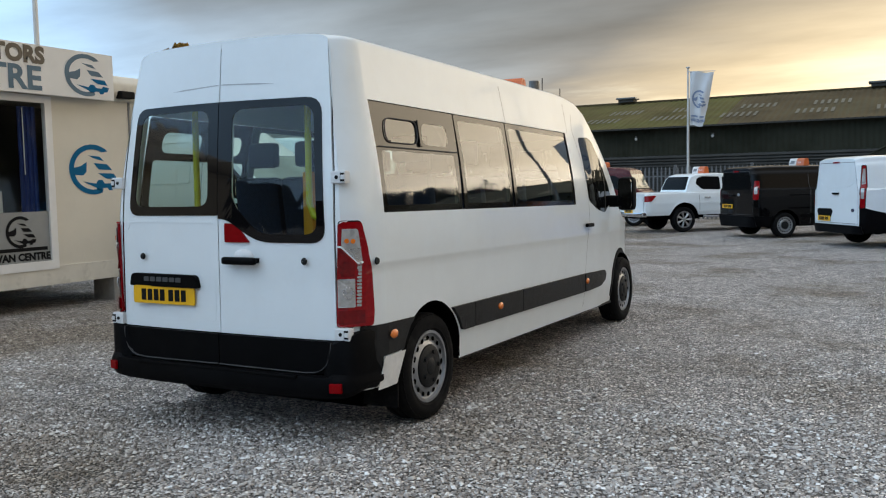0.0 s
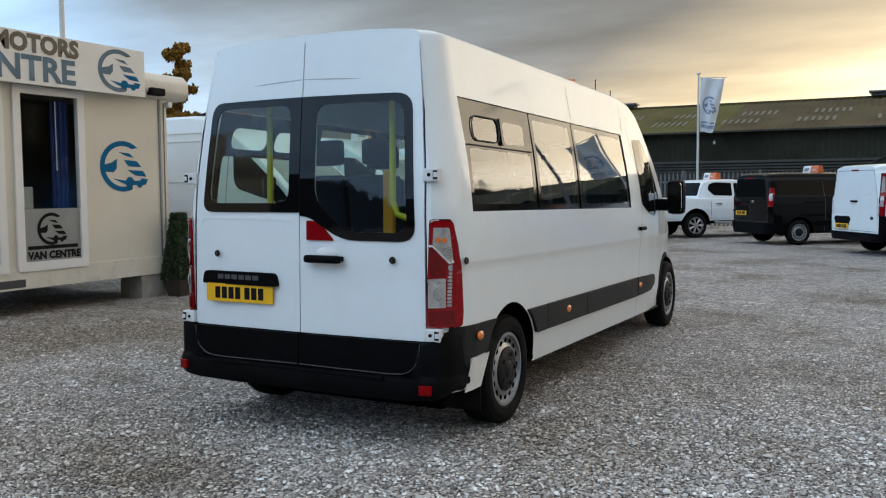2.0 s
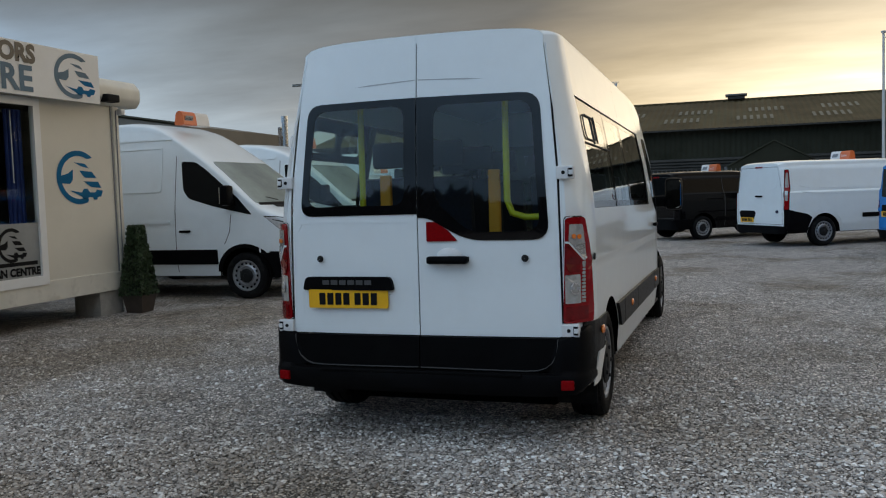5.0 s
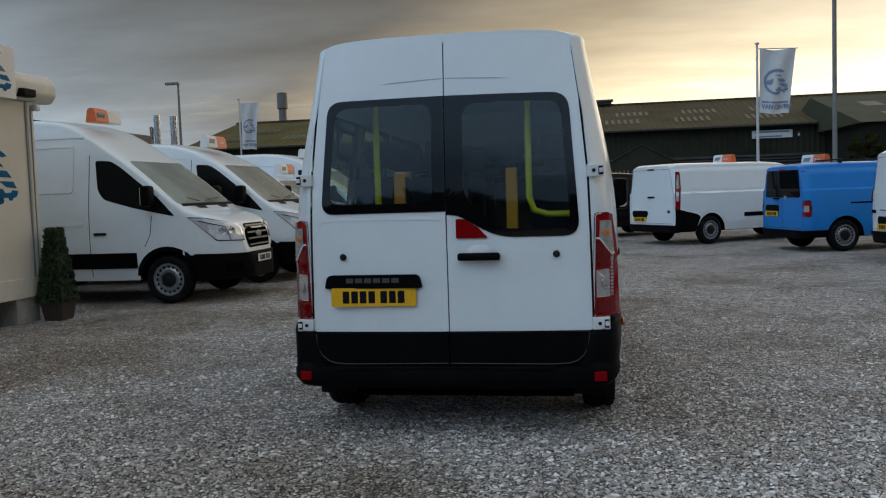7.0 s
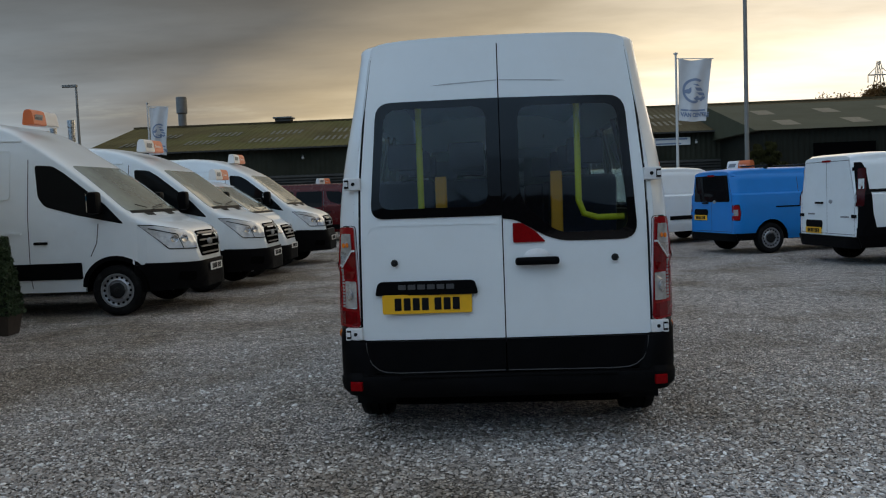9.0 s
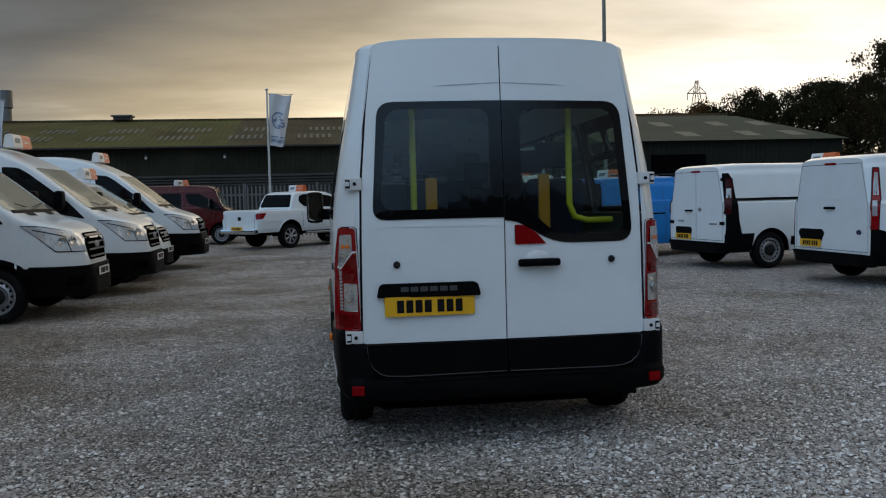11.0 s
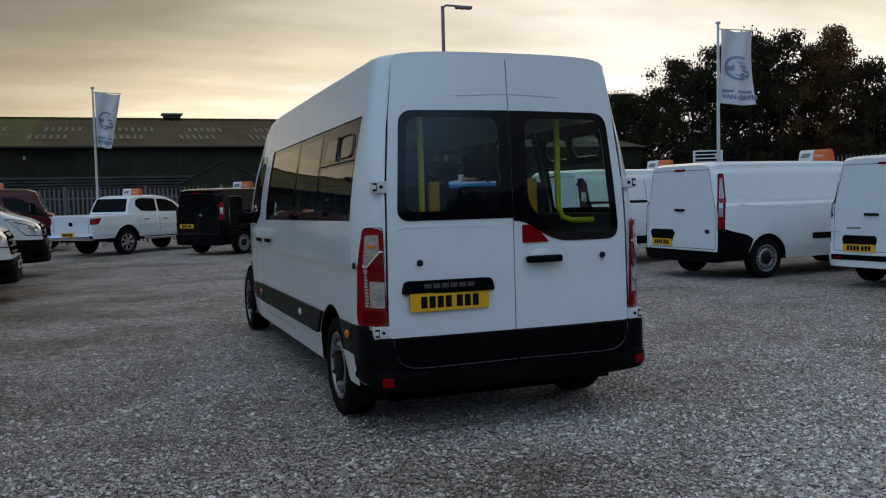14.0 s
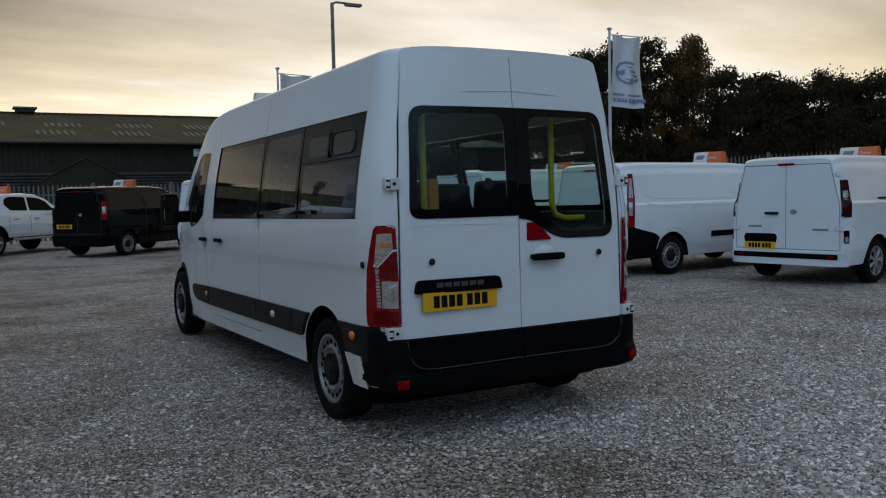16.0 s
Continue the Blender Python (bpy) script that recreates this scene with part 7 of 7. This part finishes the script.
def fence(x0, y0, x1, y1, label, tall=1.0):
    d = Vector((x1 - x0, y1 - y0, 0))
    az = math.degrees(math.atan2(d.y, d.x))
    t = thing("palisade_fence", pose(x0, y0, 0, 0, 0, az) @ Matrix.Diagonal((1, 1, tall, 1)), label, "fence", "fences")
    Lf = d.length
    n = int(Lf / 0.155)
    for k in range(min(n, 290)):
        ob = new("pale", pale_me)
        ob.parent = t
        ob.matrix_local = pose(k * 0.155, 0, 0, 0, 0, 0)
    for z in (0.45, 1.65):
        part("rail", boxed((0, 0.005, z), (Lf, 0.05, z + 0.05)), fence_mat, t)
    for k in range(int(Lf / 2.75) + 1):
        part("fence_post", boxed((k * 2.75 - 0.05, 0.055, 0), (k * 2.75 + 0.05, 0.12, 2.1)), fence_mat, t)


fence(-16.0, 33.0, 12.0, 33.0, "grey steel palisade fence along the yard")
fence(12.0, 33.0, 16.5, 22.0, "grey steel palisade fence turning behind the vans", 1.15)
fence(16.5, 22.0, 19.0, 2.0, "grey steel palisade fence before the trees", 1.24)


# ---- trees ----
bark = material("dark_bark", (0.035, 0.028, 0.022), 0.9, var=0.3, scale=6, bump=0.008, bscale=20)
leaf_dark = material("dark_olive_leaf", (0.031, 0.028, 0.013), 0.85, spec=0.03, var=0.3, scale=1.5)
leaf_rust = material("rusty_autumn_leaf", (0.11, 0.055, 0.018), 0.7, spec=0.08, var=0.4, scale=1.5)
leaf_brown = material("brown_autumn_leaf", (0.040, 0.029, 0.014), 0.85, spec=0.03, var=0.4, scale=1.5)


def tree(x, y, h, spread, seed, mat, dens=1.0, leaf=0.16, label="tall dark tree with thinning evening foliage", bare=0.25, low=0.25):
    """A tapered trunk with branching limbs; leaves gather in clumps at the twig ends."""
    r_ = random.Random(seed)
    t = thing("tree", pose(x, y, 0), label, "tree", "trees")
    bm = bmesh.new()
    tips = []

    def limb(p, d, ln, rad, lev):
        pts_ = [Vector(p)]
        dd = Vector(d)
        for k in range(3):
            dd = (dd + Vector((r_.gauss(0, 0.14), r_.gauss(0, 0.14), r_.gauss(0.05, 0.08)))).normalized()
            pts_.append(pts_[-1] + dd * ln / 3)
        tube(bm, pts_, rad, 5 if lev else 8, caps=False, r_end=rad * 0.45)
        if lev >= 2:
            tips.extend((pts_[-1], (pts_[-1] + pts_[-2]) / 2))
            return
        for k in range(4 if lev else 3):
            s_ = r_.uniform(0.35, 1.0)
            q = pts_[0].lerp(pts_[-1], s_)
            a_ = r_.uniform(0, 6.28)
            nd = (dd * 0.5 + Vector((math.cos(a_), math.sin(a_), r_.uniform(0.0, 0.7)))).normalized()
            limb(q, nd, ln * r_.uniform(0.45, 0.7), rad * 0.4, lev + 1)

    trunk = [Vector((0, 0, -0.1))]
    for k in range(6):
        trunk.append(trunk[-1] + Vector((r_.gauss(0, 0.12), r_.gauss(0, 0.12), h * 0.85 / 6)))
    tube(bm, trunk, 0.16 + h * 0.008, 8, r_end=0.03)
    for k in range(17):
        s_ = low + (0.98 - low) * k / 16
        i_ = min(5, int(s_ * 6))
        q = trunk[i_].lerp(trunk[i_ + 1], s_ * 6 - i_)
        a_ = k * 2.4 + r_.uniform(-0.4, 0.4)
        wdt = spread * (1.0 - 0.65 * max(0, s_ - 0.45) / 0.55) * r_.uniform(0.7, 1.1)
        limb(q, (math.cos(a_), math.sin(a_), r_.uniform(0.35, 0.9)), wdt, 0.055, 1)
    part("trunk", bm, bark, t, smooth=60)
    pts_ = []
    for q in tips:
        if r_.random() < bare:
            continue
        cl = r_.uniform(0.28, 0.68) * spread * 0.29
        for k in range(int(62 * dens)):
            g_ = Vector((r_.gauss(0, 1), r_.gauss(0, 1), r_.gauss(0, 0.7)))
            pts_.append(q + g_ * cl * min(1.0, 1.65 / max(g_.length, 0.01)))
    vs_, fs_ = leaf_cloud(pts_, leaf, r_)
    mesh_part("crown", vs_, fs_, mat, t)
    return t


tree_rng = random.Random(77)
for k in range(34):
    az = 21.5 + k * 1.13 + tree_rng.uniform(-0.3, 0.3)
    far = lerp([(21, 80), (32, 74), (36, 63), (60, 60)], az) + (0, 6)[k % 2] + tree_rng.uniform(-1.5, 1.5)
    h = lerp([(21, 8.6), (27, 9.6), (31, 11.0), (33, 10.6), (36, 11.2), (38, 12.2), (41, 12.8), (43, 11.6), (47, 10.2), (52, 8.8), (60, 8.2)], az) + tree_rng.uniform(-0.9, 0.9)
    mt = 1 if 43.6 < az < 46.2 or az < 25 else (2 if 48.5 < az < 54 or tree_rng.random() < 0.2 else 0)
    tree(-5.5 + far * math.sin(radians(az)), -0.8 + far * math.cos(radians(az)), h + (1.2 if mt == 1 and az > 30 else 0), 3.0, 40 + k, (leaf_dark, leaf_rust, leaf_brown)[mt], 1.55, 0.088, ("tall dark olive tree beyond the yard", "tall tree with rusty autumn leaves beyond the yard", "brown autumn tree with thin twigs beyond the yard")[mt], 0.03 if mt < 2 else 0.15, 0.08)
leaf_gold = material("golden_autumn_leaf", (0.26, 0.15, 0.035), 0.8, spec=0.05, var=0.35, scale=1.5)
tree(-56.2, 57.3, 16.2, 1.9, 90, leaf_gold, 2.6, 0.17, "slim golden autumn tree far behind the cabin", 0.0, 0.03)
leaf_conifer = material("olive_conifer_leaf", (0.040, 0.038, 0.014), 0.85, spec=0.03, var=0.35, scale=2.5)
for k, (x, y) in enumerate(((7.67, 37.0), (8.75, 37.1))):
    tree(x, y, 3.55 + 0.15 * k, 0.52, 95 + k, leaf_conifer, 1.6, 0.065, "slim olive conifer behind the fence", 0.0, 0.03)
# far woodland that closes the yard all round
hill = material("far_woodland", (0.016, 0.018, 0.010), 0.95, var=0.5, scale=0.4)
wv, wf = [], []
n = 2600
for k in range(n + 1):
    a = 2 * math.pi * k / n
    c, s = math.cos(a), math.sin(a)
    # tall trees stand close behind the yard; towards the open side the belt is low and far
    side = abs(math.degrees(math.atan2(c, s)) - 1)
    tall = min(1.0, max(0.0, (side - 66) / 8))
    d = 120 + (14 - 10 * tall) * noise.noise((c * 2, s * 2, 3)) - 45 * tall
    jag = noise.noise((c * 45, s * 45, 1)) + 0.6 * noise.noise((c * 160, s * 160, 2)) + 0.4 * noise.noise((c * 420, s * 420, 5))
    h = 4.2 + (2.6 - 1.7 * tall) * noise.noise((c * 5, s * 5, 0)) + (1.9 - 1.2 * tall) * jag + tall * (7.5 + 0.3 * jag) + (1 - tall) * 4.0 * min(1.0, max(0.0, (math.degrees(math.atan2(c, s)) - 30) / 8))
    wv += [(c * d, s * d, -0.1), (c * d, s * d, max(1.0, h * 0.6)), (c * (d + 3), s * (d + 3), max(1.5, h)), (c * (d + 12), s * (d + 12), -0.1)]
for k in range(n):
    for j in range(3):
        wf.append((k * 4 + j, k * 4 + 4 + j, k * 4 + 5 + j, k * 4 + 1 + j))
tagged(mesh_part("far_trees", wv, wf, hill), "distant dark belt of woodland round the yard", "trees", kind="stuff")

# bare pole behind the cabin
bp = thing("flagpole", pose(-12.25, 9.32, 0), "bare white pole behind the cabin", "flagpole", "flags")
part("pole", tube(bmesh.new(), [(0, 0, -0.02), (0, 0, 6.5)], 0.05, 10, r_end=0.035), pole_mat, bp, smooth=60)

# ---- loose stones of the yard ----
stone_mat = bpy.data.materials.new("crushed_limestone")
stone_mat.use_nodes = True
sn = stone_mat.node_tree
sp_ = sn.nodes["Principled BSDF"]
geo = sn.nodes.new("ShaderNodeNewGeometry")
rp = sn.nodes.new("ShaderNodeValToRGB")
for e_, (pp, cc_) in zip((rp.color_ramp.elements[0], rp.color_ramp.elements[1], rp.color_ramp.elements.new(0.35), rp.color_ramp.elements.new(0.75)), ((0.0, (0.18, 0.165, 0.155, 1)), (1.0, (0.69, 0.655, 0.62, 1)), (0.35, (0.405, 0.373, 0.35, 1)), (0.75, (0.55, 0.517, 0.487, 1)))):
    e_.position, e_.color = pp, cc_
sn.links.new(geo.outputs["Random Per Island"], rp.inputs[0])
sco = sn.nodes.new("ShaderNodeTexCoord").outputs["Object"]
sst, sxyz, str_, sad, sdu, smx = (sn.nodes.new(k) for k in ("ShaderNodeTexNoise", "ShaderNodeSeparateXYZ", "ShaderNodeMapRange", "ShaderNodeMath", "ShaderNodeMapRange", "ShaderNodeMix"))
sst.inputs["Scale"].default_value, sst.inputs["Detail"].default_value, sst.inputs["Roughness"].default_value = 0.55, 5.0, 0.6
sn.links.new(sco, sst.inputs["Vector"])
sn.links.new(sco, sxyz.inputs[0])
sn.links.new(sxyz.outputs[0], str_.inputs[0])
str_.inputs[1].default_value, str_.inputs[2].default_value, str_.inputs[3].default_value, str_.inputs[4].default_value = -4.3, -7.0, 0.0, 0.10
sn.links.new(sst.outputs["Fac"], sad.inputs[0])
sn.links.new(str_.outputs[0], sad.inputs[1])
sn.links.new(sad.outputs[0], sdu.inputs[0])
sdu.inputs[1].default_value, sdu.inputs[2].default_value = 0.47, 0.68
smx.data_type, smx.blend_type = "RGBA", "MULTIPLY"
sn.links.new(sdu.outputs[0], smx.inputs[0])
sn.links.new(rp.outputs[0], smx.inputs[6])
smx.inputs[7].default_value = (0.66, 0.59, 0.51, 1)
sn.links.new(smx.outputs[2], sp_.inputs["Base Color"])
sp_.inputs["Roughness"].default_value = 0.8
rs = np.random.RandomState(5)
M = 470000
sx, sy = rs.uniform(-10.0, 4.3, M), 1.6 + 9.8 * rs.uniform(0, 1, M) ** 1.5
keep = rs.uniform(0, 1, M) < np.clip(1.25 - 0.13 * np.hypot((sx + 3.5) * 0.8, sy), 0.06, 1)
keep &= rs.uniform(0, 1, M) < np.clip(np.minimum((sy - 1.6) / 0.5, np.minimum((sx + 10.0) / 1.5, (4.3 - sx) / 1.5)), 0, 1)
keep &= ~((np.abs(sx + 3.655) < 0.8) & (sy > 4.6))
sx, sy = sx[keep], sy[keep]
wear = np.array([noise.noise((x * 0.55, y * 0.55, 4.0)) for x, y in zip(sx, sy)])
keep = rs.uniform(0, 1, len(sx)) > np.clip((wear - 0.10) * 2.4 + np.clip((-4.6 - sx) / 9, 0, 0.3), 0, 0.75)
sx, sy = sx[keep][:128000], sy[keep][:128000]
n = len(sx)
rad = np.clip(rs.lognormal(-4.74, 0.33, n), 0.005, 0.021)
# each chipping: an uneven four-sided foot, a smaller tilted top
ang4 = np.arange(4) * math.pi / 2
foot = np.stack((np.cos(ang4), np.sin(ang4), np.full(4, -0.35)), -1)
head = np.stack((0.72 * np.cos(ang4), 0.72 * np.sin(ang4), np.full(4, 0.42)), -1)
base = np.concatenate((foot, head))
quad = np.array([(4, 5, 6, 7), (0, 1, 5, 4), (1, 2, 6, 5), (2, 3, 7, 6), (3, 0, 4, 7)])
P = base[None] + rs.normal(0, 0.17, (n, 8, 3)) * np.array([1, 1, 0.35])
P[..., 2] += (P[..., 0] * rs.normal(0, 0.22, (n, 1)) + P[..., 1] * rs.normal(0, 0.22, (n, 1))) * (np.arange(8) > 3)
P *= rad[:, None, None] * np.stack((rs.uniform(0.85, 1.45, n), rs.uniform(0.65, 1.0, n), rs.uniform(0.45, 0.85, n)), -1)[:, None, :]
ang = rs.uniform(0, 6.28, n)
ca, sa = np.cos(ang)[:, None], np.sin(ang)[:, None]
P = np.stack((P[..., 0] * ca - P[..., 1] * sa + sx[:, None], P[..., 0] * sa + P[..., 1] * ca + sy[:, None], P[..., 2] + rad[:, None] * 0.22), -1)
me = bpy.data.meshes.new("loose_stones")
me.vertices.add(n * 8)
me.vertices.foreach_set("co", P.reshape(-1).astype(np.float32))
me.loops.add(n * 20)
me.polygons.add(n * 5)
idx = (quad[None] + (np.arange(n) * 8)[:, None, None]).reshape(-1)
me.loops.foreach_set("vertex_index", idx.astype(np.int32))
me.polygons.foreach_set("loop_start", (np.arange(n * 5) * 4).astype(np.int32))
me.polygons.foreach_set("loop_total", np.full(n * 5, 4, np.int32))
me.update(calc_edges=True)
me.materials.append(stone_mat)
tagged(new("loose_stones", me), "loose angular grey limestone chippings on the yard", "gravel", kind="stuff")

# ---- distant pylon and boards ----
py = thing("pylon", pose(82.5, 195, 0), "far grey lattice electricity pylon", "pylon")
bm = bmesh.new()
lv = [(0, 3.2), (9, 2.2), (16, 1.3), (22, 0.8), (27, 0.25)]
for (z0_, w0), (z1_, w1) in zip(lv, lv[1:]):
    for sx_, sy_ in ((1, 1), (1, -1), (-1, 1), (-1, -1)):
        tube(bm, [(sx_ * w0, sy_ * w0, z0_), (sx_ * w1, sy_ * w1, z1_)], 0.08, 4)
        tube(bm, [(sx_ * w0, sy_ * w0, z0_), (-sx_ * w1, sy_ * w1, z1_)], 0.045, 4)
for z_, r_ in ((16, 3.2), (20, 2.8), (24, 2.3)):
    tube(bm, [(-r_, 0, z_), (r_, 0, z_)], 0.14, 4)
    for sx_ in (1, -1):
        tube(bm, [(sx_ * r_, 0, z_), (sx_ * 0.6, 0, z_ + 1.6)], 0.09, 4)
        tube(bm, [(sx_ * r_, 0, z_), (sx_ * r_, 0, z_ - 1.6)], 0.10, 4)
part("lattice", bm, post_mat, py)


def board_sign(x, y, z, w, h, az, label, rows_):
    t = thing("notice_board", pose(x, y, z, 0, 0, -az), label, "sign", "notice boards")
    part("board_panel", boxed((-w / 2, -0.02, -h / 2), (w / 2, 0.02, h / 2), 0.01), sign_white, t)
    for k in range(rows_):
        zz = h * (0.30 - 0.6 * k / max(1, rows_ - 1))
        part("text_bar", boxed((-w * 0.42, -0.026, zz - h * 0.10), (w * (0.42 if k % 2 == 0 else 0.25), -0.021, zz + h * 0.10)), flag_blue if rows_ == 2 else ink, t)
    if z < 4:
        for s_ in (-0.4, 0.4):
            part("board_post", boxed((w * s_ - 0.04, 0.022, -z), (w * s_ + 0.04, 0.08, h * 0.4)), post_mat, t)


board_sign(8.75, 58.27, 4.45, 2.5, 0.5, 0, "faded white and blue sign on the warehouse wall", 2)
board_sign(17.2, 29.2, 2.85, 1.2, 0.5, 30, "white board with black writing by the fence", 3)

gs = thing("gabled_shed", pose(-39.6, 45.0, 0), "far low shed with a shallow brown gable roof", "shed")
bm = bmesh.new()
vv = [bm.verts.new((x, y, z)) for y in (0, 12) for x, z in ((-6, 0), (6, 0), (6, 6.1), (0, 7.1), (-6, 6.1))]
bm.faces.new(vv[:5])
bm.faces.new(vv[5:][::-1])
for k in range(5):
    bm.faces.new((vv[k], vv[(k + 1) % 5], vv[5 + (k + 1) % 5], vv[5 + k]))
part("shed_body", bm, material("pale_brown_cladding", (0.17, 0.155, 0.13), 0.7, var=0.1, scale=0.5), gs)
for s_ in (1, -1):
    part("barge_board", tube(bmesh.new(), [(0, -0.05, 7.15), (s_ * 6.2, -0.05, 6.12)], 0.10, 4), clad, gs)
